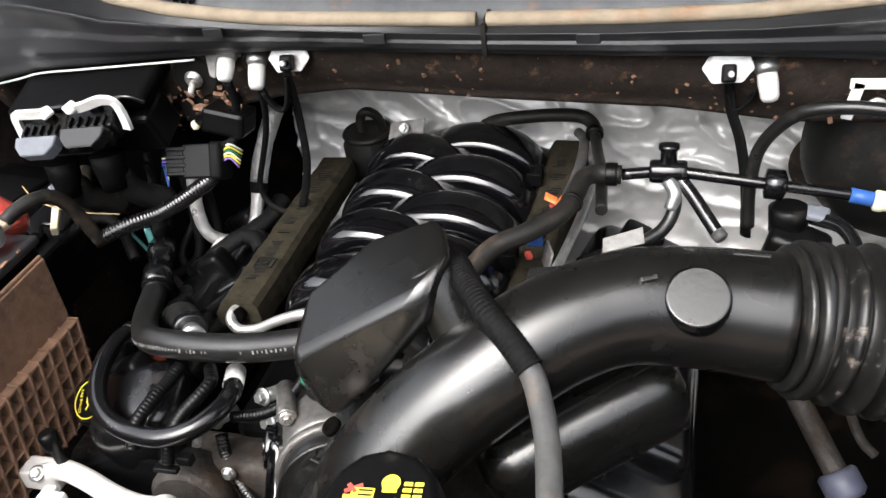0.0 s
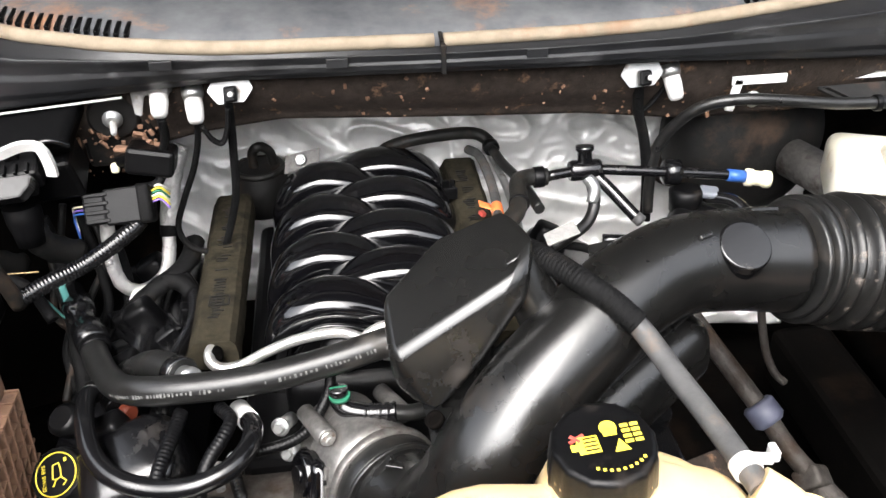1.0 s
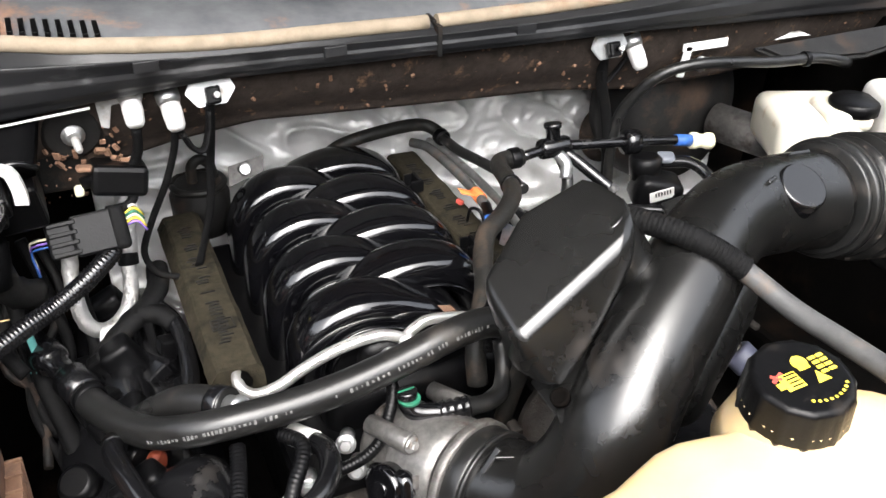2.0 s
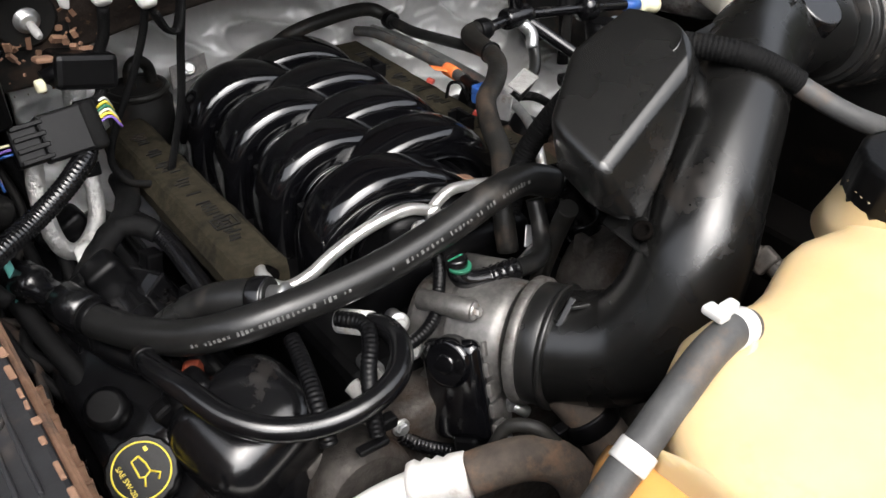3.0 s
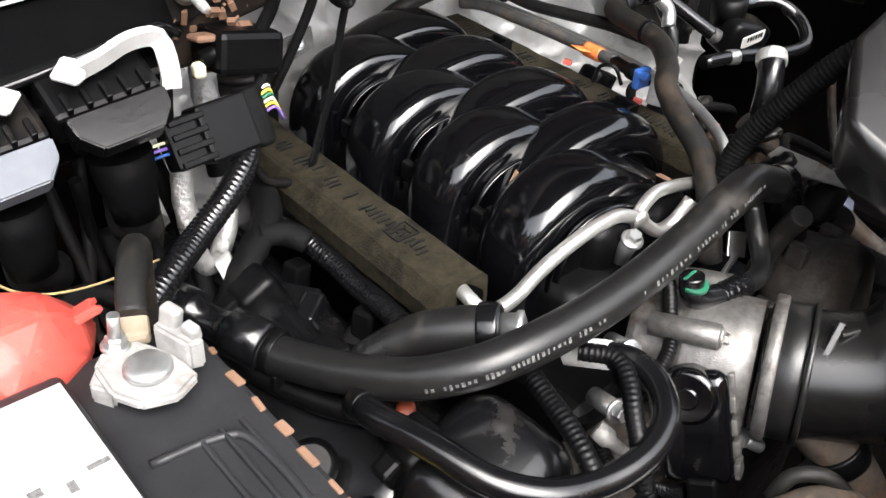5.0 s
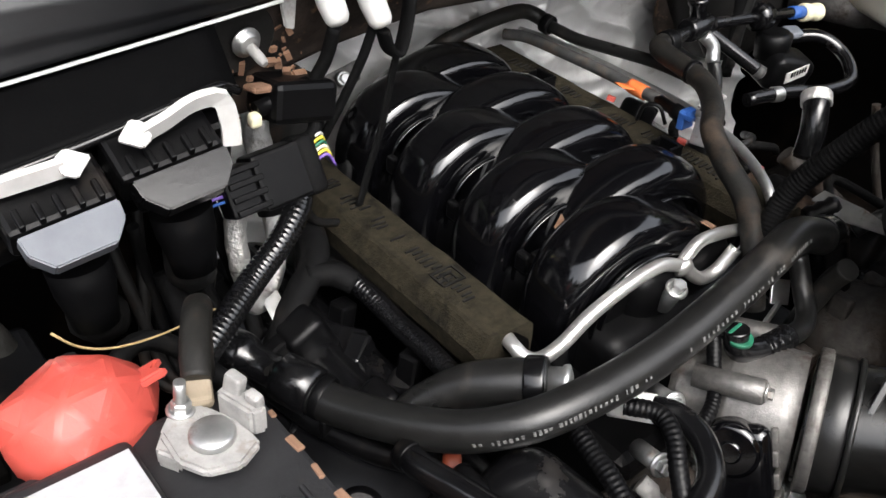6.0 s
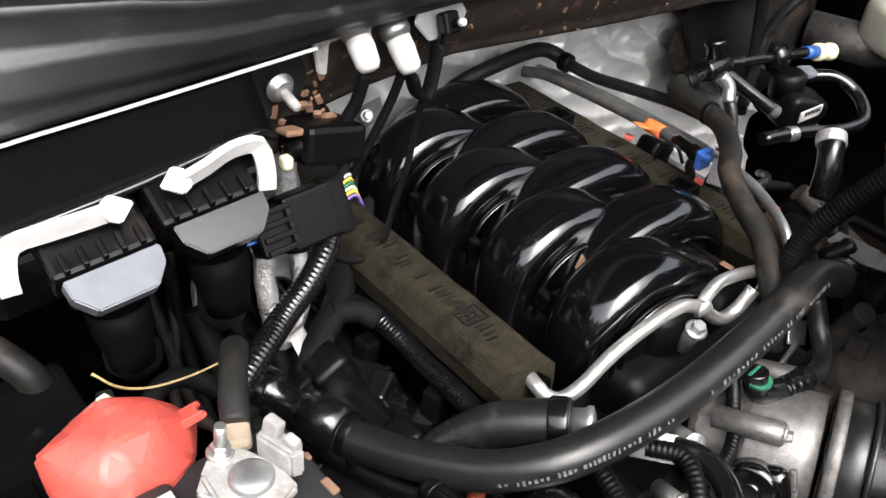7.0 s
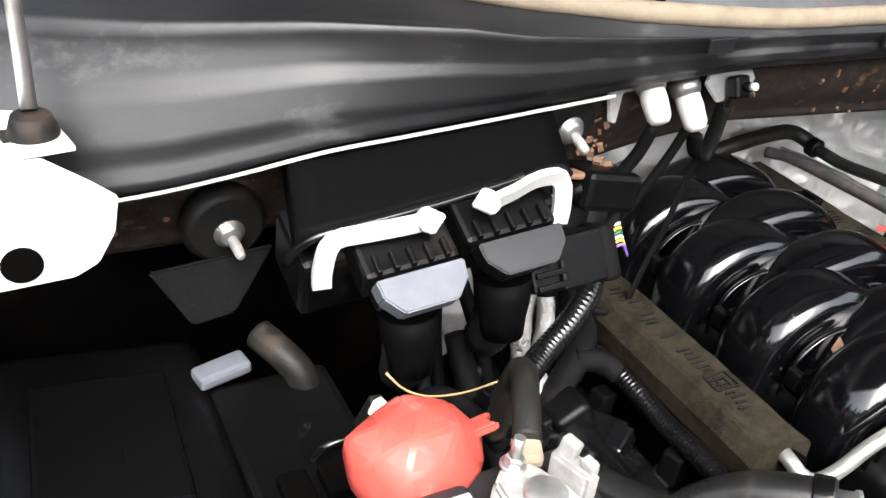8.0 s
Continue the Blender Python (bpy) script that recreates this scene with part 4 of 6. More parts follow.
def heater_hose():
    t = thing("heater_hose", "thick black heater hose with faded white printing across the engine", "hose", (-0.3, 0.64, 0.92))
    pts = [(-0.452, 0.812, 0.890), (-0.440, 0.779, 0.889), (-0.418, 0.728, 0.899), (-0.392, 0.685, 0.911), (-0.360, 0.653, 0.928), (-0.323, 0.639, 0.937), (-0.269, 0.633, 0.942),
           (-0.210, 0.632, 0.949), (-0.145, 0.634, 0.962), (-0.096, 0.637, 0.974), (-0.050, 0.643, 0.974), (-0.015, 0.636, 0.962)]
    h = part("hose", sweep(pts, 0.0162, 8, 24), "rubber", t)
    print_bars(h, pts, 0.0162, (0.30, 0.56), (0.1, -0.9, 0.35), 34, 3)
    print_bars(h, pts, 0.0162, (0.62, 0.92), (0.1, -0.9, 0.35), 40, 4)
    part("elbow", sweep([(-0.018, 0.638, 0.963), (0.004, 0.640, 0.955), (0.017, 0.638, 0.930), (0.028, 0.632, 0.900), (0.036, 0.628, 0.865), (0.04, 0.625, 0.83)], 0.0175, 6, 20), "semi", t, "black plastic elbow")
    for z in (0.905, 0.885):
        part("elbow_band", ring(Vector((0.026 + (0.905 - z) * 0.3, 0.633 - (0.905 - z) * 0.15, z)), (0.28, -0.15, -0.9), 0.0195, 0.016, 0.006, 24), "semi", t)
    d = Vector((-0.03, 0.07, 0.006)).normalized()
    a = Vector((-0.449, 0.806, 0.890))
    part("quick_connector", lathe([(0.017, -0.012), (0.0205, -0.010), (0.0205, 0.022), (0.0165, 0.024), (0.0140, 0.030), (0.0140, 0.050), (0.0175, 0.054), (0.0195, 0.060), (0.0195, 0.080), (0.0150, 0.086), (0.0150, 0.11), (0.010, 0.115)], a, d, 28), "semi", t, "glossy black quick connector")
    part("hose_clip", merged(ring(a - d * 0.018, d, 0.0185, 0.0155, 0.009, 24), box((0.012, 0.008, 0.016), Matrix.Translation(a - d * 0.018 + Vector((-0.006, -0.014, -0.016))), 0.002)), "black", t)
    part("branch_pipe", sweep([(-0.47, 0.86, 0.89), (-0.462, 0.84, 0.872), (-0.45, 0.80, 0.862), (-0.43, 0.74, 0.865), (-0.405, 0.695, 0.872)], 0.010, 6, 16), "black", t)


heater_hose()


def simple_hose(name, pts, r, mat, label, segs=18, **kw):
    t = thing(name, label, "hose", pts[0])
    part("hose", sweep(pts, r, 7, segs, **kw), mat, t)
    return t


pts = [(-0.425, 0.705, 0.892), (-0.428, 0.680, 0.900), (-0.418, 0.630, 0.906), (-0.402, 0.588, 0.899), (-0.375, 0.560, 0.893), (-0.338, 0.546, 0.889), (-0.298, 0.540, 0.893), (-0.264, 0.550, 0.899),
       (-0.244, 0.575, 0.904), (-0.240, 0.602, 0.904), (-0.247, 0.622, 0.900)]
drain = simple_hose("vacuum_hose", pts, 0.0108, "semi", "shiny black looped hose with a white paper label", 20)
lab_a, lab_b = Vector((-0.246, 0.619, 0.901)), Vector((-0.262, 0.655, 0.889))
lab = part("paper_label", lathe([(0.0118, 0), (0.0118, 0.036), (0.010, 0.037)], lab_a, lab_b - lab_a, 20), "white", drain, "white paper label with black marks")
for k in range(7):
    part("printed_mark", box((0.003, 0.0015, 0.005), Matrix.Translation(lab_a.lerp(lab_b, 0.2 + 0.1 * k) + Vector((-0.004, -0.0088, 0.0075))) @ pose(0, 0, 0, 30, 20 * k, 0), 0), "black", lab)
part("hose_end_cuff", ring(Vector((-0.426, 0.700, 0.894)), (0, 1, -0.3), 0.0125, 0.0105, 0.012, 20), "black", drain)

breather = simple_hose("breather_stub", [(-0.412, 0.738, 0.876), (-0.390, 0.738, 0.890), (-0.362, 0.721, 0.908), (-0.340, 0.698, 0.921), (-0.316, 0.671, 0.929)], 0.0170, "rubber", "short fat black breather hose beside the rail cover", 22,
                       taper=lambda u: 0.72 + 0.36 * min(1, u * 1.8))
br_ax = Vector((0.62, -0.76, 0.2)).normalized()
part("breather_collar", merged(ring(Vector((-0.322, 0.678, 0.927)), br_ax, 0.0205, 0.017, 0.016, 28), box((0.010, 0.010, 0.010), Matrix.Translation((-0.326, 0.668, 0.912)), 0.002)), "semi", breather)
part("breather_tip", lathe([(0.012, 0), (0.012, 0.010), (0.014, 0.012), (0.014, 0.016), (0.008, 0.018)], (-0.316, 0.671, 0.929), br_ax, 22), "zinc", breather)

fuel = thing("fuel_crossover_pipe", "bright bent steel fuel crossover pipe between the rails", "fuel pipe", (-0.2, 0.715, 0.9))
part("pipe", sweep([(-0.292, 0.750, 0.910), (-0.296, 0.730, 0.911), (-0.294, 0.719, 0.906), (-0.281, 0.713, 0.900), (-0.257, 0.712, 0.904), (-0.226, 0.713, 0.919), (-0.188, 0.711, 0.934), (-0.148, 0.710, 0.939), (-0.128, 0.707, 0.935), (-0.113, 0.703, 0.926), (-0.095, 0.696, 0.912), (-0.075, 0.693, 0.915), (-0.058, 0.690, 0.935)], 0.0064, 7, 18), "steel", fuel)
part("branch", sweep([(-0.118, 0.705, 0.930), (-0.107, 0.707, 0.938), (-0.089, 0.709, 0.944), (-0.065, 0.709, 0.941), (-0.043, 0.709, 0.936), (-0.015, 0.706, 0.930)], 0.0060, 7, 16), "steel", fuel)
part("pipe_joint", lathe([(0.0066, -0.008), (0.0082, -0.005), (0.0082, 0.005), (0.0066, 0.008)], (-0.117, 0.704, 0.930), (0.6, -0.15, 0.1), 16), "steel", fuel)

pcv = simple_hose("pcv_hose", [(0.150, 0.948, 0.990), (0.122, 0.946, 0.992), (0.106, 0.930, 0.994), (0.100, 0.895, 0.992), (0.088, 0.855, 0.990), (0.055, 0.818, 0.987), (0.022, 0.793, 0.983), (0.000, 0.757, 0.972), (-0.014, 0.722, 0.960), (-0.034, 0.692, 0.944), (-0.048, 0.672, 0.915), (-0.05, 0.66, 0.88)],
                  0.0118, "dirtyrubber", "dusty black crankcase hose bent in an S beside the manifold")
part("hose_clamp", ring(Vector((0.138, 0.947, 0.991)), (1, 0, 0), 0.0145, 0.0115, 0.014, 22), "black", pcv)
part("hose_clamp", ring(Vector((0.098, 0.880, 0.991)), (0.1, 1, 0), 0.0137, 0.0115, 0.006, 22), "black", pcv)

braid_pts = [(-0.040, 0.672, 0.915), (-0.024, 0.682, 0.950), (-0.010, 0.680, 0.985), (0.004, 0.655, 1.035), (0.022, 0.622, 1.085), (0.042, 0.583, 1.112), (0.062, 0.548, 1.117), (0.084, 0.516, 1.114), (0.104, 0.499, 1.104), (0.123, 0.482, 1.090)]
vent = thing("tank_vent_hose", "grey vent hose with braided black sleeve running to the tank", "hose", (0.1, 0.5, 1.08))
part("braided_sleeve", sweep(braid_pts, 0.0112, 7, 18, ring=0.10, pitch=0.0042), "tape", vent, "braided black sleeve")
part("hose", sweep([(0.118, 0.487, 1.093), (0.128, 0.474, 1.084), (0.142, 0.435, 1.071), (0.152, 0.385, 1.068), (0.160, 0.335, 1.066), (0.165, 0.31, 1.063)], 0.0098, 7, 18), "hosegrey", vent)
part("spring_clip", merged(ring(Vector((0.1605, 0.330, 1.066)), (0.1, -1, 0), 0.0118, 0.0098, 0.012, 20), box((0.02, 0.006, 0.008), Matrix.Translation((0.174, 0.332, 1.071)) @ pose(0, 0, 0, 0, 20, 10), 0.001), box((0.006, 0.012, 0.010), Matrix.Translation((0.184, 0.336, 1.072)), 0.001)), "white", vent, "pale spring clip")

tank_hose = thing("tank_overflow_hose", "grey rubber hose with white clips on the coolant tank", "hose", (-0.25, 0.3, 1.05))
th = [(-0.168, 0.305, 1.070), (-0.185, 0.303, 1.076), (-0.212, 0.300, 1.072), (-0.245, 0.296, 1.052), (-0.278, 0.293, 1.026), (-0.310, 0.292, 0.992), (-0.335, 0.292, 0.95), (-0.35, 0.295, 0.90)]
part("hose", sweep(th, 0.0112, 7, 20), "hosegrey", tank_hose)
part("spring_clip", merged(ring(Vector((-0.180, 0.304, 1.0745)), (-1, -0.1, 0.3), 0.0128, 0.0112, 0.014, 22), box((0.012, 0.008, 0.008), Matrix.Translation((-0.186, 0.309, 1.090)), 0.002), box((0.01, 0.016, 0.006), Matrix.Translation((-0.196, 0.31, 1.090)), 0.002)), "white", tank_hose)
part("band_clip", ring(Vector((-0.272, 0.2935, 1.031)), (-0.8, -0.05, -0.6), 0.0126, 0.0112, 0.014, 22), "white", tank_hose)

# rear coolant and fuel pipes
rear = thing("rear_coolant_pipe", "brown insulated coolant pipe bending behind the manifold", "pipe", (0, 1.14, 0.96))
part("pipe", sweep([(-0.08, 1.150, 0.930), (-0.06, 1.128, 0.962), (-0.025, 1.119, 0.977), (0.04, 1.124, 0.981), (0.078, 1.128, 0.977), (0.095, 1.118, 0.970), (0.100, 1.10, 0.963)], 0.0095, 6, 16), "dirtyrubber", rear)
part("pipe_clamp", ring(Vector((0.099, 1.104, 0.964)), (0.1, -1, -0.1), 0.0125, 0.009, 0.012, 20), "black", rear)
part("black_line", sweep([(0.100, 1.10, 0.963), (0.108, 1.06, 0.959), (0.118, 1.01, 0.962), (0.125, 0.95, 0.968), (0.13, 0.90, 0.968)], 0.0075, 6, 14), "rubber", rear)
lines = thing("fuel_line_pair", "pair of grey fuel pipes with an orange tape flag", "fuel line", (0.08, 1.0, 0.95))
part("line", sweep([(0.070, 1.150, 0.940), (0.082, 1.120, 0.944), (0.086, 1.06, 0.946), (0.084, 0.99, 0.950), (0.079, 0.935, 0.953), (0.072, 0.895, 0.957)], 0.0072, 6, 16), "hosegrey", lines)
part("line", sweep([(0.098, 1.150, 0.938), (0.103, 1.10, 0.942), (0.106, 1.02, 0.944), (0.104, 0.94, 0.946), (0.098, 0.87, 0.948), (0.085, 0.80, 0.945), (0.055, 0.74, 0.94), (0.04, 0.71, 0.92)], 0.0058, 6, 16), "zinc", lines)
part("orange_flag", merged(ring(Vector((0.0785, 0.932, 0.953)), (-0.1, -1, 0.05), 0.0084, 0.007, 0.026, 18), sheet(lambda u, v: Vector((0.071 - 0.016 * u, 0.943 - 0.014 * v + 0.006 * u, 0.957 + 0.004 * u - 0.002 * v)), 3, 3, (0, 0, 0.0008))), "orange", lines, "orange tape flag")
part("line_end", lathe([(0.0066, 0), (0.0066, 0.03), (0.009, 0.032), (0.009, 0.045), (0.006, 0.047)], (0.072, 0.898, 0.957), (-0.28, -1, 0.08), 16), "black", lines)
part("blue_retainer", merged(box((0.020, 0.009, 0.022), Matrix.Translation((0.057, 0.848, 0.961)), 0.002), box((0.008, 0.016, 0.006), Matrix.Translation((0.050, 0.842, 0.968)), 0.001)), "blue", lines, "blue plastic retainer clip")
part("line_bracket", box((0.003, 0.03, 0.03), Matrix.Translation((0.075, 0.83, 0.945)) @ pose(0, 0, 0, 0, 15, 20), 0.001), "zinc", lines)

# air conditioning line and radiator hoses at the front
ac = thing("air_conditioning_line", "pale oxidised aluminium pipe with a ribbed crimp and muddy hose", "pipe", (-0.35, 0.52, 0.8))
part("pipe", sweep([(-0.485, 0.545, 0.80), (-0.455, 0.545, 0.812), (-0.42, 0.538, 0.81), (-0.38, 0.528, 0.80), (-0.34, 0.516, 0.805), (-0.31, 0.505, 0.820), (-0.285, 0.490, 0.836)], 0.0125, 7, 20), "acwhite", ac)
ca, cd = Vector((-0.290, 0.494, 0.833)), Vector((0.045, -0.034, 0.015)).normalized()
part("crimp", lathe([(0.013, -0.002), (0.018, 0.0), (0.020, 0.006), (0.017, 0.011), (0.020, 0.016), (0.0175, 0.021), (0.020, 0.026), (0.0175, 0.031), (0.020, 0.036), (0.0205, 0.048), (0.018, 0.051)], ca, cd, 28), "acwhite", ac)
part("muddy_hose", sweep([(-0.252, 0.465, 0.846), (-0.232, 0.456, 0.852), (-0.205, 0.446, 0.853), (-0.180, 0.434, 0.842), (-0.165, 0.42, 0.815), (-0.16, 0.41, 0.77), (-0.16, 0.40, 0.70)], 0.019, 7, 22), "mudhose", ac, "clay-dusted rubber hose")
part("hose_loop", sweep([(-0.215, 0.478, 0.845), (-0.205, 0.472, 0.868), (-0.190, 0.455, 0.872), (-0.178, 0.44, 0.858)], 0.006, 6, 12), "dirtyrubber", ac)
part("line_bracket", box((0.05, 0.03, 0.028), Matrix.Translation((-0.487, 0.548, 0.797)), 0.004, 2), "acwhite", ac)
part("bracket_bolt", bolt_shape((-0.483, 0.535, 0.812), (0.1, -0.5, 0.8), 0.006, 0.010), "zinc", ac)
part("service_port", lathe([(0.007, 0), (0.007, 0.025), (0.011, 0.027), (0.0115, 0.045), (0.009, 0.048)], (-0.452, 0.548, 0.818), (-0.2, 0.1, 1), 18), "black", ac, "capped black service port")

rad = thing("radiator_hose", "muddy brown radiator hose with a dark clamp", "hose", (-0.08, 0.45, 0.7))
part("hose", sweep([(-0.105, 0.505, 0.832), (-0.096, 0.482, 0.812), (-0.085, 0.455, 0.78), (-0.072, 0.43, 0.73), (-0.06, 0.41, 0.66), (-0.05, 0.40, 0.58)], 0.0235, 7, 26), "mudhose", rad)
part("hose_clamp", merged(ring(Vector((-0.095, 0.478, 0.806)), (0.25, -0.6, -0.75), 0.027, 0.0235, 0.018, 30), box((0.02, 0.012, 0.014), Matrix.Translation((-0.124, 0.486, 0.802)), 0.002)), "black", rad)
part("hose_flange", lathe([(0.020, -0.01), (0.021, 0.012), (0.014, 0.02)], (-0.103, 0.502, 0.83), (-0.1, 0.5, 0.6), 24), "black", rad)

# brake pipe and steering shaft on the far side
shaft = thing("steering_shaft", "grimy steering shaft with a blue-grey collar", "steering shaft", (0.41, 0.74, 0.7))
part("shaft", sweep([(0.33, 0.86, 0.82), (0.372, 0.798, 0.767), (0.414, 0.738, 0.715), (0.45, 0.685, 0.668), (0.53, 0.60, 0.60)], 0.0135, 4, 14), "dirtyalu", shaft)
part("collar", lathe([(0.019, -0.016), (0.023, -0.012), (0.023, 0.012), (0.017, 0.018)], (0.414, 0.738, 0.715), (0.42, -0.6, -0.5), 22), "bluegrey", shaft, "blue-grey plastic collar")
part("shaft_joint", merged(box((0.035, 0.03, 0.04), Matrix.Translation((0.462, 0.668, 0.653)) @ pose(0, 0, 0, 30, 30, 20), 0.006, 3), lathe([(0.012, 0), (0.012, 0.08)], (0.465, 0.664, 0.65), (0.4, -0.7, -0.6), 14)), "dirtyalu", shaft)
solo("brake_pipe", sweep([(0.405, 0.80, 0.90), (0.408, 0.785, 0.85), (0.415, 0.768, 0.80), (0.43, 0.76, 0.765), (0.445, 0.755, 0.75)], 0.0055, 6, 12), "dirtyalu", "thin grey brake pipe hanging below the bellows", "pipe")
solo("bay_bracket", prism([(0, 0), (0.30, 0.02), (0.34, 0.10), (0.02, 0.12)], 0.012, Matrix.Translation((0.12, 0.50, 0.66)) @ pose(0, 0, 0, 25, 10, 30), 0.003), "rust", "rusty clay-stained steel bracket below the duct", "bracket")
# rail colour carries the shade under the duct
solo("frame_rail", box((0.10, 0.75, 0.10), Matrix.Translation((0.60, 0.62, 0.60)), 0.012, 2), "void", "muddy frame rail with its shade painted in near-black", "frame rail")
solo("belt_tensioner", merged(lathe([(0.05, 0), (0.055, 0.01), (0.055, 0.03), (0.04, 0.035)], (0.02, 0.52, 0.72), (0.2, -1, 0.25), 30), box((0.05, 0.03, 0.14), Matrix.Translation((0.06, 0.54, 0.74)), 0.01, 3)), "dirtyalu", "grimy aluminium belt tensioner below the duct", "tensioner")
alt = thing("alternator", "dirty cast alternator housing beside the throttle", "alternator", (0.03, 0.6, 0.78))
part("housing", lathe([(0.04, 0), (0.062, 0.008), (0.066, 0.02), (0.066, 0.07), (0.055, 0.085)], (0.03, 0.63, 0.825), (0.25, -1, 0.2), 34), "dirtyalu", alt)
for k in range(6):
    part("cooling_fin", box((0.012, 0.02, 0.05), Matrix.Translation((0.03 + 0.062 * math.cos(k), 0.605, 0.825 + 0.062 * math.sin(k))), 0.003), "dirtyalu", alt)


# ---- battery ----
def rnd_bar(k, q):
    """Length of a printed bar, uneven but fixed."""
    return 0.004 + 0.007 * ((k * 7 + q * 5) % 4) / 3


def battery():
    t = thing("battery", "dark grey car battery with a white label and dusty edges", "battery", (-0.63, 0.59, 0.82))
    part("case", box((0.185, 0.29, 0.19), Matrix.Translation((-0.632, 0.585, 0.915)), 0.006, 2), "black", t)
    lid = part("lid", merged(box((0.196, 0.294, 0.012), Matrix.Translation((-0.632, 0.585, 1.006)), 0.004, 2), box((0.11, 0.275, 0.018), Matrix.Translation((-0.669, 0.578, 1.019)), 0.006, 3)), "casegrey", t)
    for k in range(3):
        part("lid_rib", box((0.003, 0.16, 0.004), Matrix.Translation((-0.575 + 0.012 * k, 0.56, 1.0135)), 0.001), "casegrey", lid)
    part("lid_rib", sweep([(-0.602, 0.64, 1.013), (-0.565, 0.635, 1.013), (-0.553, 0.62, 1.013), (-0.553, 0.56, 1.013), (-0.565, 0.545, 1.013), (-0.60, 0.54, 1.013)], 0.0028, 4, 8), "casegrey", lid)
    lb = part("label", box((0.092, 0.236, 0.0012), Matrix.Translation((-0.664, 0.586, 1.0290)), 0), "paper", t, "white printed battery label")
    for k in range(6):
        for q in range(5):
            part("printed_mark", box((rnd_bar(k, q), 0.003 + 0.002 * ((k + q) % 3), 0.0006), Matrix.Translation((-0.700 + 0.015 * k, 0.500 + 0.034 * q + 0.006 * (k % 2), 1.0298)), 0), "blue" if k == 5 and q == 1 else "print", lb)
    part("label_corner", box((0.034, 0.060, 0.0008), Matrix.Translation((-0.692, 0.672, 1.0300)), 0), "dull", lb, "black printed corner")
    rnd = random.Random(11)
    y = 0.47
    while y < 0.70:
        long = rnd.uniform(0.006, 0.024)
        part("dust_ridge", box((rnd.uniform(0.003, 0.006), long, 0.0024), Matrix.Translation((-0.5370 + rnd.uniform(-0.001, 0.001), y, 1.0122)) @ pose(0, 0, 0, 0, 0, rnd.uniform(-5, 5)), 0.001), "mud", t, "clay dust along the lid edge")
        y += long + rnd.uniform(0.002, 0.016)


battery()


def terminal():
    t = thing("battery_terminal", "pale corroded battery clamp with bolts and cable lug", "battery terminal", (-0.575, 0.69, 1.015))
    plate = [(-0.600, 0.706), (-0.590, 0.716), (-0.572, 0.714), (-0.560, 0.690), (-0.558, 0.668), (-0.574, 0.660), (-0.592, 0.666), (-0.601, 0.682)]
    part("clamp_plate", merged(prism(plate, 0.007, Matrix.Translation((0, 0, 1.022)), 0.0022), prism([(-0.606, 0.700), (-0.596, 0.712), (-0.588, 0.704), (-0.598, 0.686)], 0.016, Matrix.Translation((0, 0, 1.008)), 0.002)), "lead", t)
    part("post_bolt", lathe([(0.0130, 0), (0.0130, 0.003), (0.0112, 0.005), (0.003, 0.0054)], (-0.578, 0.686, 1.029), (0, 0, 1), 28), "zinc", t, "round grey post")
    part("clamp_ear", merged(prism([(-0.566, 0.704), (-0.556, 0.708), (-0.548, 0.692), (-0.549, 0.676), (-0.558, 0.678)], 0.020, Matrix.Translation((0, 0, 1.022)), 0.002),
                             box((0.008, 0.012, 0.014), Matrix.Translation((-0.556, 0.699, 1.046)) @ pose(0, 0, 0, 8, 6, 20), 0.002), box((0.007, 0.010, 0.010), Matrix.Translation((-0.552, 0.684, 1.044)) @ pose(0, 0, 0, 4, -8, 12), 0.002)), "lead", t)
    part("stud", merged(bolt_shape((-0.583, 0.714, 1.028), (0.1, 0, 1), 0.006, 0.0085, 0.007), lathe([(0.0035, 0), (0.0035, 0.016)], (-0.583, 0.714, 1.034), (0.1, 0, 1), 12)), "zinc", t)
    part("cable_lug", box((0.018, 0.020, 0.010), Matrix.Translation((-0.570, 0.720, 1.030)) @ pose(0, 0, 0, 10, 0, -22), 0.003), "beige", t, "tan crimped cable lug")
    part("cable_boot", sweep([(-0.568, 0.724, 1.034), (-0.558, 0.744, 1.041), (-0.545, 0.768, 1.042), (-0.535, 0.788, 1.028), (-0.53, 0.805, 0.99), (-0.525, 0.82, 0.94)], 0.0092, 6, 16, wobble=0.08), "dirtyrubber", t, "dusty black battery cable boot")


terminal()


def red_cover():
    """Crumpled red cap over the positive post."""
    bm = bmesh.new()
    bmesh.ops.create_icosphere(bm, subdivisions=2, radius=1.0)
    for v in bm.verts:
        p = v.co.copy()
        k = 1.0 + 0.20 * noise.noise(p * 1.5 + Vector((3, 0, 0))) + 0.20 * noise.noise(p * 2.9)
        q = Vector((p.x * 0.046, p.y * 0.040, p.z * 0.036)) * k
        q.z = max(q.z, -0.02)
        if p.x > 0.6:
            q.x += (p.x - 0.6) * 0.03
        v.co = q
    bmesh.ops.bevel(bm, geom=list(bm.edges), offset=0.0022, segments=2, affect="EDGES")
    for f in bm.faces:
        f.smooth = f.calc_area() < 8e-5
    bm.transform(Matrix.Translation((-0.630, 0.752, 1.016)) @ pose(0, 0, 0, 0, 8, 24))
    t = thing("terminal_cover", "crumpled bright red battery terminal cover", "terminal cover", (-0.63, 0.752, 0.996))
    part("cap", bm, "red", t)
    part("tab", prism([(0, 0), (0.022, -0.006), (0.018, 0.004), (0.026, 0.010), (0.010, 0.014)], 0.006, Matrix.Translation((-0.598, 0.742, 1.026)) @ pose(0, 0, 0, -20, -10, 10), 0.0015), "red", t)


red_cover()


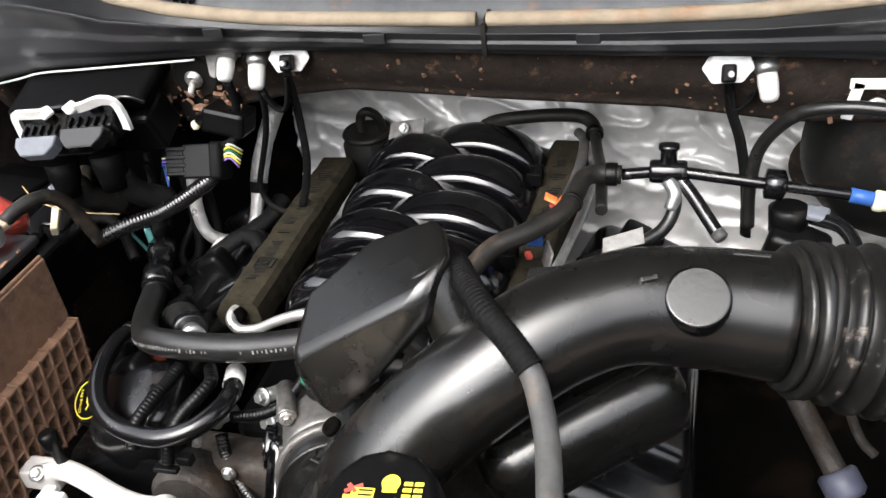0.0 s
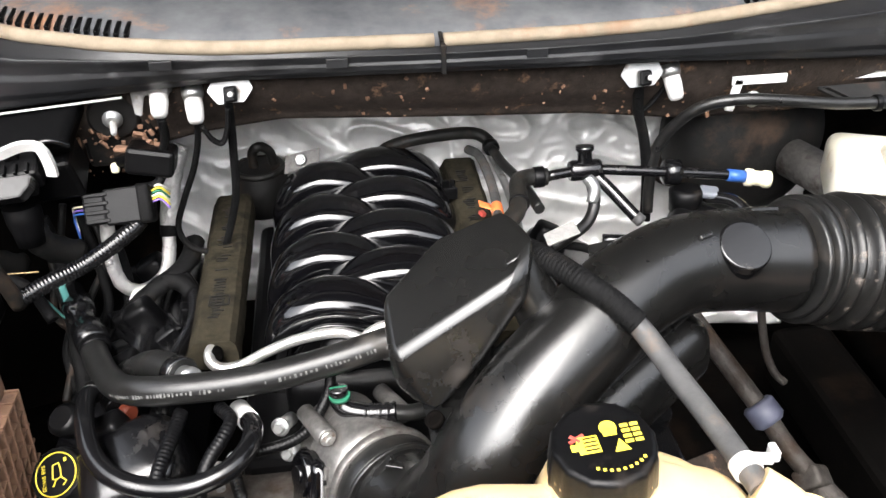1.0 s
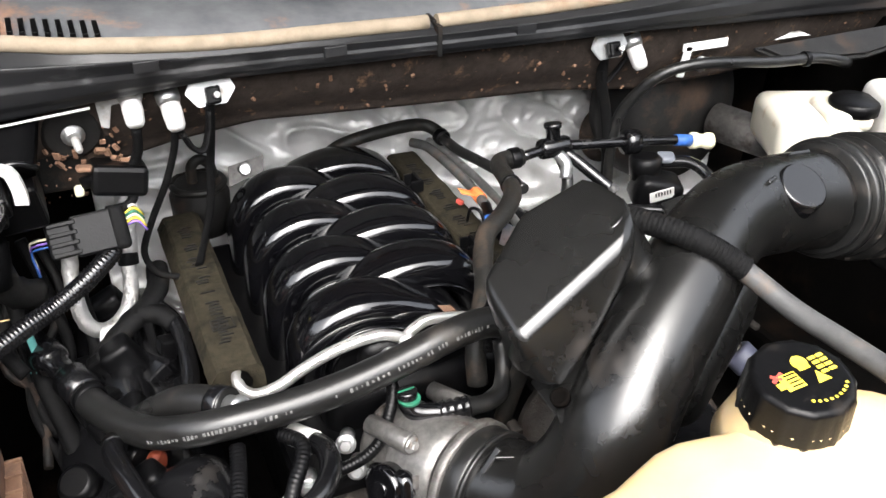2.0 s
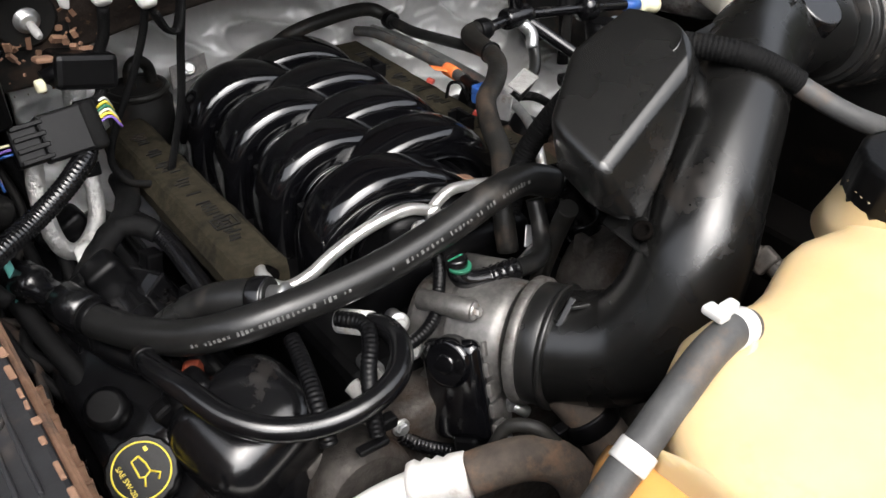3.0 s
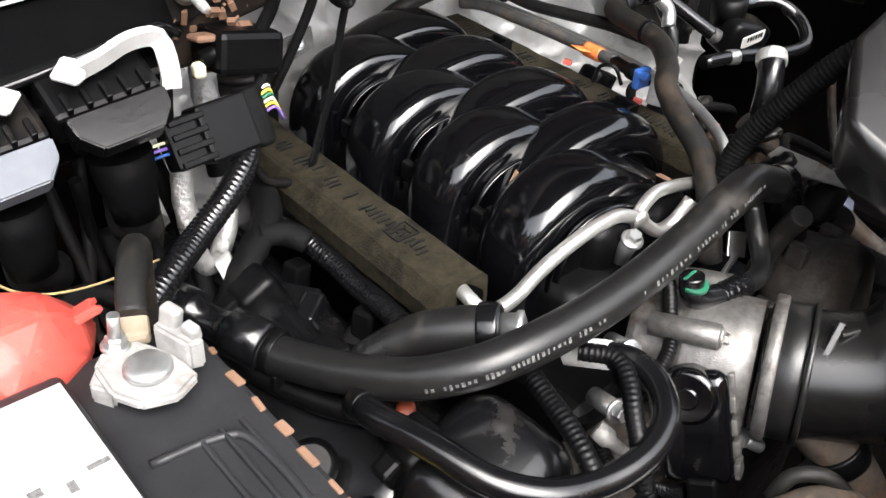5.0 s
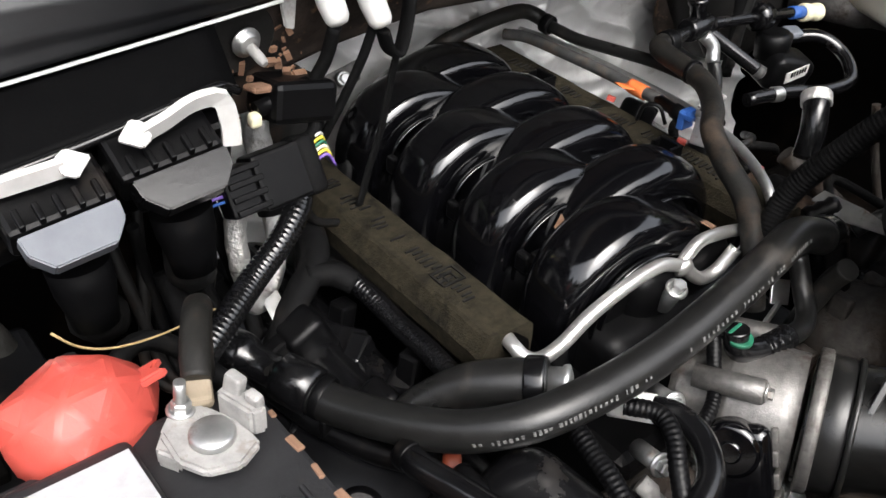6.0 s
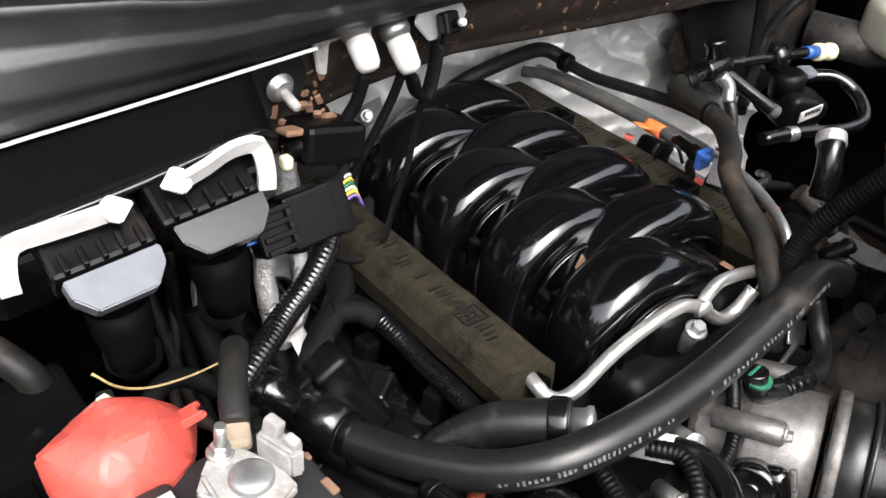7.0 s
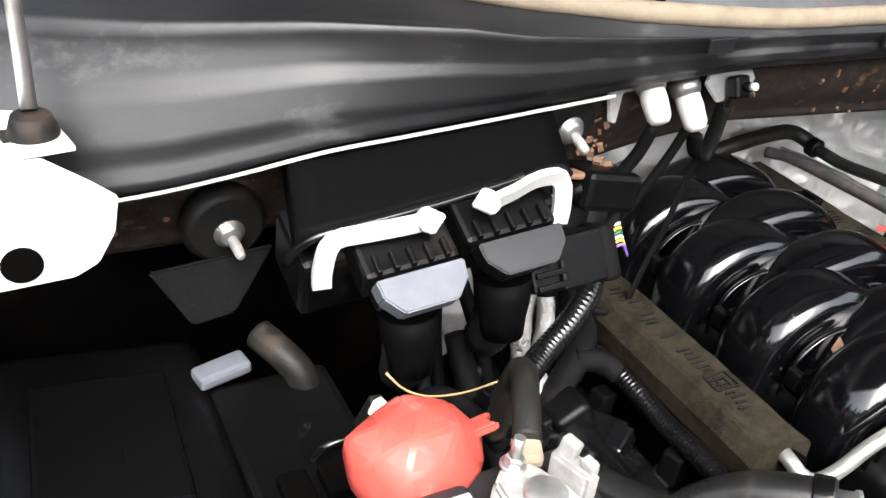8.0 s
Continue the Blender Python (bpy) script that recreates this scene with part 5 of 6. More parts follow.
def battery_shield():
    t = thing("battery_shield", "clay-dusted ribbed plastic battery heat shield", "battery shield", (-0.52, 0.6, 0.75))
    part("panel", box((0.008, 0.29, 0.225), Matrix.Translation((-0.529, 0.572, 0.876)), 0.002), "mud", t)
    part("top_ledge", box((0.005, 0.29, 0.010), Matrix.Translation((-0.530, 0.572, 0.988)), 0.002), "mud", t)
    for k in range(14):
        part("rib", box((0.016, 0.004, 0.13), Matrix.Translation((-0.517, 0.436 + 0.0205 * k, 0.835)) @ pose(0, 0, 0, -8, 0, 0), 0.001), "mud", t)
    for k in range(6):
        part("rib", box((0.015, 0.28, 0.004), Matrix.Translation((-0.5175, 0.572, 0.775 + 0.024 * k)), 0.001), "mud", t)


battery_shield()


# ---- control module and its plugs ----
def control_module():
    t = thing("engine_control_module", "black engine control module with two lever plugs under the cowl", "control module", (-0.54, 0.95, 1.03))
    # sloped cover under the cowl lip
    part("cover", sheet(lambda u, v: Vector((-0.655 + 0.21 * u + 0.012 * (1 - v), 0.948 - 0.060 * v, 1.152 - 0.032 * v - 0.022 * (1 - u))) , 12, 10, (0, 0.012, -0.02)), "dull", t)
    part("header_edge", sweep([(-0.660, 0.902, 1.070), (-0.645, 0.890, 1.094), (-0.60, 0.885, 1.103), (-0.545, 0.884, 1.110), (-0.49, 0.884, 1.119), (-0.460, 0.885, 1.123), (-0.442, 0.892, 1.112)], 0.0035, 6, 10), "semi", t)
    part("header_body", box((0.205, 0.06, 0.06), Matrix.Translation((-0.548, 0.928, 1.062)) @ pose(0, 0, 0, 20, -5, 0), 0.006, 2), "black", t)
    # plug A (pale grey back) and plug B (black back)
    for name, x0, x1, z0, mat in (("plug_a", -0.620, -0.550, 1.090, "greyplug"), ("plug_b", -0.546, -0.474, 1.104, "semi")):
        cx, w = (x0 + x1) / 2, x1 - x0
        m = Matrix.Translation((cx, 0.878, z0 - 0.012)) @ pose(0, 0, 0, 28, -5, 0)
        plug = part("lever_plug", merged(box((w, 0.040, 0.030), m, 0.004, 2), box((w * 0.86, 0.020, 0.016), m @ Matrix.Translation((0, -0.024, -0.004)), 0.004, 2)), "black", t, "black connector with a white locking lever")
        for k in range(5):
            part("plug_rib", box((0.004, 0.014, 0.008), m @ Matrix.Translation((-w * 0.36 + k * w * 0.18, -0.012, 0.016)), 0.001), "black", plug)
        part("plug_latch", box((0.016, 0.008, 0.010), m @ Matrix.Translation((w * 0.1, 0.006, 0.017)), 0.001), "black", plug)
        back = prism([(-w * 0.46, 0), (w * 0.46, 0), (w * 0.44, -0.013), (w * 0.28, -0.026), (-w * 0.28, -0.026), (-w * 0.44, -0.013)], 0.018, m @ Matrix.Translation((0, -0.022, 0.005)) @ pose(0, 0, 0, 12), 0.0012)
        part("plug_back", back, mat, plug, "pale grey wire cover" if mat == "greyplug" else "")
        part("plug_boot", lathe([(0.022, 0), (0.021, 0.02), (0.018, 0.034), (0.016, 0.050)], m @ Vector((0, -0.030, -0.030)), (0.05, -0.15, -1), 18), "dull", plug)
        part("wire_sheath", sweep([m @ Vector((0, -0.042, -0.06)), m @ Vector((0.002, -0.046, -0.10)), m @ Vector((0.02, -0.03, -0.15))], 0.017, 6, 14, wobble=0.2), "dustyblack", plug)
    # flat white levers folded over the plug heads
    face = (-0.1, -0.62, 0.78)
    for tip, run in ((1, [(-0.640, 0.884, 1.058), (-0.640, 0.882, 1.082), (-0.635, 0.878, 1.097), (-0.612, 0.872, 1.103), (-0.592, 0.868, 1.106), (-0.576, 0.866, 1.108)]),
                     (-1, [(-0.462, 0.869, 1.086), (-0.462, 0.868, 1.108), (-0.468, 0.867, 1.124), (-0.488, 0.866, 1.127), (-0.508, 0.864, 1.121), (-0.526, 0.862, 1.117)])):
        path = [Vector(run[0])] + [Vector(run[0]).lerp(Vector(run[1]), 0.7)] + [Vector(q) for q in run[2:]]
        lever = part("locking_lever", sweep(path, 0.0092, 3, 4, wide=1.0, high=0.42, up=face, square=True), "white", t, "flat white plastic locking lever")
        e = path[-1]
        m = frame_of(e, (tip, 0, 0.05 * tip), Vector(face).normalized().cross(Vector((tip, 0, 0.05 * tip))), Vector(face).normalized())
        part("lever_tip", prism([(-0.004, -0.006), (0.004, -0.011), (0.017, 0.000), (0.004, 0.010), (-0.004, 0.006)], 0.005, m, 0.0012), "white", lever)


control_module()


def stud_mount(c, label):
    t = thing("mounting_stud", label, "stud", c, "module studs")
    ax = Vector((0.05, -0.85, -0.1)).normalized()
    c = Vector(c)
    part("rubber_seat", lathe([(0.032, -0.02), (0.034, -0.004), (0.028, 0.002)], c - ax * 0.006, ax, 24), "dustyblack", t)
    part("washer", lathe([(0.0125, 0), (0.0125, 0.0015), (0.0095, 0.002), (0.009, 0.006), (0.006, 0.007)], c, ax, 24), "zinc", t)
    part("stud", lathe([(0.0044, 0.004), (0.0044, 0.018), (0.0038, 0.023), (0.0025, 0.025)], c, ax + Vector((0.1, 0, -0.35)), 14), "lead", t)


stud_mount((-0.402, 0.952, 1.116), "zinc stud and washer on the dirty module bracket")
stud_mount((-0.671, 1.005, 1.038), "zinc stud and washer in a black rubber seat")
br = thing("module_bracket", "dirty black plastic bracket with clay in its corners", "bracket", (-0.405, 0.95, 1.08))
part("bracket_plate", box((0.09, 0.02, 0.11), Matrix.Translation((-0.405, 0.978, 1.095)) @ pose(0, 0, 0, 8, 0, 0), 0.006, 2), "dustyblack", br)
part("bracket_shelf", box((0.030, 0.02, 0.006), Matrix.Translation((-0.392, 0.945, 1.078)) @ pose(0, 0, 0, -12, 8, 0), 0.003), "mud", br)
part("bracket_box", box((0.06, 0.05, 0.035), Matrix.Translation((-0.365, 0.950, 1.060)) @ pose(0, 0, 0, -10, 12, 0), 0.006, 2), "black", br)
part("sensor", merged(lathe([(0.007, 0), (0.008, 0.04), (0.006, 0.045)], (-0.405, 0.938, 1.064), (1, 0.05, 0.15), 18), box((0.018, 0.018, 0.018), Matrix.Translation((-0.360, 0.938, 1.070)), 0.004)), "black", br)
part("pale_clip", box((0.010, 0.010, 0.012), Matrix.Translation((-0.408, 0.935, 1.058)), 0.003, 3), "ivory", br)


crumbs("clay_caking", lambda u, v: Vector((-0.452 + 0.10 * u, 0.966 - 0.012 * v, 1.135 - 0.095 * v)), 90, 8, 0.0075, "mud", "caked clay on the dirty module bracket")


# ---- rubber-capped studs and plates on the bulkhead ----
def cap_stud(tip, base, label):
    t = thing("capped_stud", label, "stud cap", base, "white stud caps")
    a, b = Vector(base), Vector(tip)
    d = b - a
    L = d.length
    part("grey_collar", lathe([(0.013, -0.004), (0.0135, 0.006), (0.0115, 0.012)], a, d, 20), "zinc", t, "grey collar")
    part("white_cap", lathe([(0.0105, 0.008), (0.0112, L * 0.5), (0.0100, L * 0.86), (0.0075, L * 0.97), (0.003, L)], a, d, 22), "white", t)


cap_stud((-0.338, 0.918, 1.128), (-0.338, 0.945, 1.158), "white plastic cap over a stud under the cowl")
cap_stud((-0.296, 0.918, 1.117), (-0.299, 0.945, 1.150), "white plastic cap over a stud with dangling wires")
cap_stud((0.312, 0.924, 1.100), (0.305, 0.947, 1.136), "white plastic cap over a stud on the dirty bulkhead")


def hex_plate(c, label, spin=0):
    t = thing("bulkhead_plate", label, "bracket plate", c, "bulkhead plates")
    m = frame_of(c, (1, 0, 0.05), (0, 0.35, 0.93), (0, -0.93, 0.35))
    part("plate", prism([(-0.028, 0.0), (-0.016, -0.017), (0.016, -0.017), (0.028, -0.002), (0.020, 0.017), (-0.018, 0.017)], 0.003, m, 0.001), "zinc", t)
    part("wire_clamp", merged(box((0.016, 0.020, 0.014), m @ Matrix.Translation((0.001, -0.006, 0.010)), 0.003), lathe([(0.004, 0), (0.004, 0.008)], m @ Vector((0.003, -0.006, 0.015)), (0, -0.93, 0.35), 12)), "black", t)
    part("clamp_stud", lathe([(0.0035, 0), (0.0035, 0.005), (0.002, 0.006)], m @ Vector((0.003, -0.006, 0.0235)), (0, -0.93, 0.35), 12), "white", t)


hex_plate((-0.253, 0.940, 1.150), "zinc plate with a black wire clamp below the cowl")
hex_plate((0.266, 0.940, 1.134), "zinc plate with a black wire clamp on the dirty bulkhead")
side_br = thing("corner_bracket", "white painted corner bracket with a bolt on the bulkhead", "bracket", (0.42, 0.945, 1.1))
part("bracket_frame", merged(box((0.075, 0.004, 0.012), Matrix.Translation((0.43, 0.945, 1.112)), 0.001), box((0.012, 0.004, 0.045), Matrix.Translation((0.398, 0.945, 1.092)) @ pose(0, 0, 0, 0, 12, 0), 0.001)), "paint", side_br)
part("bracket_bolt", bolt_shape((0.421, 0.938, 1.088), (0, -1, 0.2), 0.007, 0.011), "zinc", side_br)
white_br = solo("painted_bracket", prism([(-0.022, 0.0), (0.03, 0.006), (0.028, -0.008), (-0.006, -0.010), (-0.012, -0.035), (-0.02, -0.032)], 0.003, frame_of((-0.352, 0.952, 1.155), (1, 0, 0), (0, 0.2, 0.98), (0, -0.98, 0.2)), 0.001), "lead", "white painted hooked bracket under the cowl edge", "bracket")


# ---- wiring ----
def loom(name, pts, r, label, mat="black", pitch=0.0046, depth=0.11):
    t = thing(name, label, "wiring loom", pts[0], "corrugated looms")
    part("conduit", sweep(pts, r, 6, 14, ring=depth, pitch=pitch), mat, t)
    return t


def strap(name, pts, r, label, mat="tape", **kw):
    return solo(name, sweep(pts, r, 6, 10, **kw), mat, label, "wire")


def plug_block():
    t = thing("harness_connector", "black multi-pin harness connector with coloured wires", "connector", (-0.42, 0.9, 1.0))
    a, b = Vector((-0.446, 0.918, 1.010)), Vector((-0.376, 0.918, 1.014))
    d = (b - a).normalized()
    n = Vector((-0.25, -0.85, 0.46))
    n = (n - d * n.dot(d)).normalized()
    m = frame_of((a + b) / 2, d, n.cross(d), n)
    body = part("housing", merged(box((0.050, 0.046, 0.034), m @ Matrix.Translation((0.012, 0, 0)), 0.003, 2), box((0.028, 0.040, 0.028), m @ Matrix.Translation((-0.026, 0, 0)), 0.003, 2)), "black", t)
    for k in range(4):
        part("housing_rib", box((0.030, 0.005, 0.006), m @ Matrix.Translation((-0.022, -0.016 + 0.011 * k, 0.015)), 0.001), "black", body)
    part("tape_wrap", box((0.018, 0.050, 0.038), m @ Matrix.Translation((0.036, 0, 0)), 0.006, 3), "tape", t)
    for k, mat in enumerate(("purple", "yellow", "ivory", "green", "yellow", "white")):
        o = 0.000 + 0.0034 * k
        part("wire", sweep([m @ Vector((0.044, o, 0.006)), m @ Vector((0.056, o * 1.1 + 0.002, 0.008)), m @ Vector((0.064, o * 1.3 - 0.010, 0.0 - 0.002 * k))], 0.0014, 4, 7), mat, t)
    for k, mat in enumerate(("blue", "purple", "ivory")):
        o = -0.004 + 0.0045 * k
        part("wire", sweep([m @ Vector((-0.040, o, 0.004)), m @ Vector((-0.052, o, 0.002)), m @ Vector((-0.060, o - 0.004, -0.012)), m @ Vector((-0.058, o - 0.03, -0.018))], 0.0014, 4, 7), mat, t)


plug_block()
loom("main_loom", [(-0.384, 0.912, 1.000), (-0.390, 0.902, 0.992), (-0.404, 0.890, 0.985), (-0.424, 0.880, 0.974), (-0.455, 0.868, 0.960), (-0.490, 0.845, 0.955), (-0.53, 0.82, 0.945)], 0.0108, "glossy black corrugated loom below the connector", "semi")
loom("rail_loom", [(-0.350, 0.925, 0.892), (-0.338, 0.905, 0.885), (-0.332, 0.870, 0.878), (-0.333, 0.830, 0.876), (-0.338, 0.785, 0.884), (-0.345, 0.745, 0.890)], 0.0098, "black corrugated loom beside the foam rail cover", "semi")
loom("sensor_loom", [(-0.275, 0.628, 0.915), (-0.262, 0.605, 0.918), (-0.268, 0.585, 0.914), (-0.282, 0.566, 0.903), (-0.292, 0.548, 0.886), (-0.295, 0.535, 0.86)], 0.0072, "grey corrugated sensor loom under the heater hose", "black", 0.0045)
loom("sensor_loom", [(-0.318, 0.634, 0.908), (-0.322, 0.612, 0.905), (-0.328, 0.586, 0.902), (-0.336, 0.556, 0.892), (-0.338, 0.54, 0.87)], 0.0078, "grey corrugated sensor loom over the valve cover", "black", 0.0045)
loom("throttle_loom", [(-0.155, 0.648, 0.935), (-0.158, 0.635, 0.920), (-0.168, 0.622, 0.905), (-0.183, 0.606, 0.892), (-0.205, 0.596, 0.885), (-0.24, 0.592, 0.88)], 0.0062, "black corrugated throttle loom beside the green clip", "black", 0.004)
loom("motor_loom", [(-0.150, 0.555, 0.775), (-0.165, 0.548, 0.765), (-0.190, 0.548, 0.765), (-0.215, 0.556, 0.774), (-0.240, 0.570, 0.790), (-0.262, 0.588, 0.815), (-0.268, 0.60, 0.84)], 0.0072, "black corrugated loom of the throttle motor", "semi", 0.0042)

foil_sleeve = thing("foil_sleeve", "silver foil-wrapped wiring sleeve hanging in a loop", "wiring sleeve", (-0.41, 0.94, 0.87))
part("sleeve", sweep([(-0.430, 0.930, 1.000), (-0.436, 0.930, 0.965), (-0.437, 0.922, 0.925), (-0.431, 0.922, 0.892), (-0.416, 0.936, 0.870), (-0.398, 0.952, 0.866), (-0.381, 0.965, 0.880), (-0.374, 0.975, 0.905), (-0.372, 0.985, 0.925)], 0.0092, 7, 16, wobble=0.14), "foiltube", foil_sleeve)
part("tape_band", ring(Vector((-0.371, 0.988, 0.932)), (0.05, 0.35, 0.9), 0.0125, 0.010, 0.016, 18), "tape", foil_sleeve)
part("upper_sleeve", sweep([(-0.370, 0.990, 0.938), (-0.366, 1.005, 0.965), (-0.358, 1.03, 1.0), (-0.345, 1.05, 1.03)], 0.0125, 6, 14, wobble=0.15), "foiltube", foil_sleeve)

taped = thing("taped_harness", "black cloth-taped harness branch with a white flag label", "wiring harness", (-0.39, 0.91, 0.87))
part("taped_trunk", sweep([(-0.435, 0.880, 0.855), (-0.412, 0.896, 0.872), (-0.388, 0.912, 0.886), (-0.362, 0.928, 0.896), (-0.345, 0.955, 0.902), (-0.34, 0.99, 0.91)], 0.0135, 6, 18, wobble=0.14, high=0.85), "tape", taped)
part("taped_branch", sweep([(-0.375, 0.920, 0.894), (-0.352, 0.912, 0.892), (-0.338, 0.898, 0.884)], 0.0115, 6, 14, wobble=0.12), "tape", taped)
part("flag_label", sheet(lambda u, v: Vector((-0.413, 0.930, 0.872)).lerp(Vector((-0.394, 0.938, 0.872)), u) + Vector((-0.006, -0.043, -0.014)) * v + Vector((-0.006, -0.006, 0.010 + 0.003 * math.sin(3 * v))), 4, 6, (0, -0.0006, 0.0006)), "white", taped, "white flag label")

# dangling leads from the studs
strap("stud_lead", [(-0.297, 0.928, 1.120), (-0.302, 0.938, 1.085), (-0.316, 0.950, 1.040), (-0.338, 0.960, 0.990), (-0.352, 0.962, 0.950), (-0.342, 0.958, 0.922), (-0.320, 0.955, 0.912), (-0.305, 0.955, 0.908)], 0.0042, "black taped lead dropping from a white stud cap")
strap("stud_lead", [(-0.256, 0.930, 1.140), (-0.258, 0.938, 1.105), (-0.262, 0.948, 1.060), (-0.268, 0.955, 1.000), (-0.280, 0.958, 0.955), (-0.292, 0.956, 0.920)], 0.0036, "flat black ground strap dropping to the rail cover", wide=1.5, high=0.5)
strap("stud_lead", [(-0.292, 0.925, 1.112), (-0.282, 0.928, 1.090), (-0.270, 0.930, 1.085), (-0.262, 0.932, 1.105), (-0.258, 0.933, 1.13)], 0.0055, "grey looped lead between two studs", wide=1.5, high=0.6)
strap("stud_lead", [(-0.338, 0.925, 1.125), (-0.340, 0.935, 1.095), (-0.348, 0.942, 1.070), (-0.352, 0.935, 1.045), (-0.362, 0.925, 1.035), (-0.385, 0.920, 1.035)], 0.0058, "black lead curling from a white stud cap to a sensor")
strap("stud_lead", [(0.266, 0.950, 1.125), (0.270, 0.955, 1.095), (0.274, 0.958, 1.070), (0.286, 0.960, 1.030), (0.296, 0.960, 0.970), (0.300, 0.960, 0.900)], 0.0062, "flat black ground strap down the firewall", wide=1.3, high=0.6)
strap("stud_lead", [(0.305, 0.952, 1.110), (0.294, 0.956, 1.090), (0.282, 0.958, 1.076), (0.272, 0.958, 1.078), (0.268, 0.956, 1.095)], 0.0055, "black lead looping between plate and stud cap", wide=1.3, high=0.6)
strap("battery_lead", [(-0.60, 0.83, 0.93), (-0.575, 0.855, 0.945), (-0.55, 0.87, 0.945), (-0.525, 0.865, 0.93), (-0.50, 0.84, 0.90)], 0.008, "thick black battery lead behind the terminal")
strap("battery_lead", [(-0.50, 0.93, 0.95), (-0.495, 0.90, 0.90), (-0.485, 0.86, 0.86), (-0.47, 0.80, 0.83), (-0.46, 0.74, 0.80)], 0.011, "thick taped lead beside the battery shield")
for k in range(6):
    rnd = random.Random(20 + k)
    x0 = -0.53 + 0.016 * k
    strap("harness_lead", [(x0, 0.96 + rnd.uniform(-0.02, 0.02), 0.99), (x0 + rnd.uniform(-0.02, 0.02), 0.95, 0.92), (x0 + rnd.uniform(-0.03, 0.03), 0.92, 0.85), (x0 + rnd.uniform(-0.02, 0.04), 0.86, 0.83), (x0 + 0.03, 0.80, 0.80)], rnd.uniform(0.004, 0.009), "dark taped harness lead below the control module", "tape" if k % 2 else "dustyblack")
for k in range(6):
    rnd = random.Random(50 + k)
    y0 = 0.66 + 0.045 * k
    strap("bay_lead", [(0.10 + rnd.uniform(0, 0.03), y0, 0.90), (0.14, y0 + rnd.uniform(-0.03, 0.03), 0.915 + rnd.uniform(-0.02, 0.02)), (0.19, y0 + rnd.uniform(-0.04, 0.04), 0.90), (0.24, y0 + rnd.uniform(-0.04, 0.04), 0.87)], rnd.uniform(0.0035, 0.007), "dark lead over the far valve cover", "tape" if k % 2 else "rubber")

tie = solo("cable_tie", sweep([(-0.535, 0.872, 0.94), (-0.515, 0.880, 0.90), (-0.495, 0.874, 0.875), (-0.487, 0.868, 0.89), (-0.490, 0.872, 0.93)], 0.0028, 6, 8, wide=1.6, high=0.5), "teal", "faded teal cable tie loop", "cable tie")
solo("straw_stem", sweep([(-0.617, 0.822, 1.024), (-0.603, 0.818, 1.008), (-0.580, 0.820, 0.994), (-0.545, 0.828, 0.982), (-0.500, 0.842, 0.972)], 0.0009, 5, 6), "straw", "dry straw stem caught on the wiring", "straw")

# ---- fittings on the far side of the engine ----
manifold_line = thing("vapour_line", "black plastic vapour line with blue band and ivory plug", "pipe", (0.3, 0.95, 0.98))
part("line", sweep([(0.150, 0.949, 0.990), (0.207, 0.957, 0.991), (0.265, 0.953, 0.987), (0.323, 0.950, 0.981), (0.38, 0.953, 0.972), (0.418, 0.956, 0.965)], 0.0072, 6, 16), "semi", manifold_line)
part("tee", merged(lathe([(0.013, -0.022), (0.0145, -0.018), (0.0145, 0.018), (0.013, 0.022)], (0.205, 0.957, 0.991), (1, 0, 0), 22), lathe([(0.010, 0), (0.010, 0.026), (0.0125, 0.028), (0.0125, 0.034)], (0.205, 0.957, 0.991), (0, 0.25, 1), 18)), "semi", manifold_line)
part("valve_body", lathe([(0.010, -0.012), (0.018, -0.010), (0.018, 0.010), (0.010, 0.014)], (0.327, 0.950, 0.981), (1, 0, -0.1), 24), "semi", manifold_line)
part("blue_band", lathe([(0.0088, 0), (0.0088, 0.026)], (0.412, 0.956, 0.966), (0.98, -0.1, -0.15), 18), "blue", manifold_line, "blue printed band")
part("ivory_plug", lathe([(0.0098, 0), (0.0125, 0.002), (0.0125, 0.010), (0.0105, 0.013), (0.0105, 0.026), (0.0125, 0.028), (0.0125, 0.036)], (0.437, 0.953, 0.962), (0.98, -0.1, -0.15), 22), "ivory", manifold_line, "ivory plastic plug")
part("branch_line", sweep([(0.218, 0.953, 0.985), (0.236, 0.935, 0.970), (0.252, 0.915, 0.955), (0.266, 0.898, 0.942)], 0.0085, 6, 16), "semi", manifold_line)
part("branch_tip", lathe([(0.0088, 0), (0.0088, 0.010), (0.0065, 0.012)], (0.264, 0.900, 0.944), (0.6, -0.6, -0.45), 18), "hosegrey", manifold_line, "grey branch tip")
part("lower_branch", sweep([(0.212, 0.950, 0.980), (0.214, 0.930, 0.955), (0.200, 0.910, 0.935), (0.170, 0.892, 0.925), (0.145, 0.885, 0.915)], 0.0082, 6, 16), "rubber", manifold_line)
part("silver_bend", sweep([(0.206, 0.946, 0.985), (0.214, 0.936, 0.972), (0.210, 0.928, 0.955)], 0.0085, 6, 16), "zinc", manifold_line)
vac = thing("booster_vacuum_hose", "black vacuum hose arching across the bulkhead to the booster", "hose", (0.33, 0.95, 1.0))
part("hose", sweep([(0.302, 0.960, 0.915), (0.300, 0.958, 0.970), (0.306, 0.955, 1.022), (0.325, 0.938, 1.064), (0.352, 0.922, 1.091), (0.395, 0.910, 1.101), (0.45, 0.903, 1.098), (0.52, 0.90, 1.090), (0.60, 0.90, 1.085), (0.66, 0.90, 1.07)], 0.0078, 7, 16), "rubber", vac)
part("hose_clip", ring(Vector((0.575, 0.90, 1.087)), (1, 0, -0.05), 0.011, 0.0075, 0.008, 18), "black", vac)
purge = thing("purge_valve", "black purge valve with a white bar-code label and looped hose", "valve", (0.35, 0.9, 0.9))
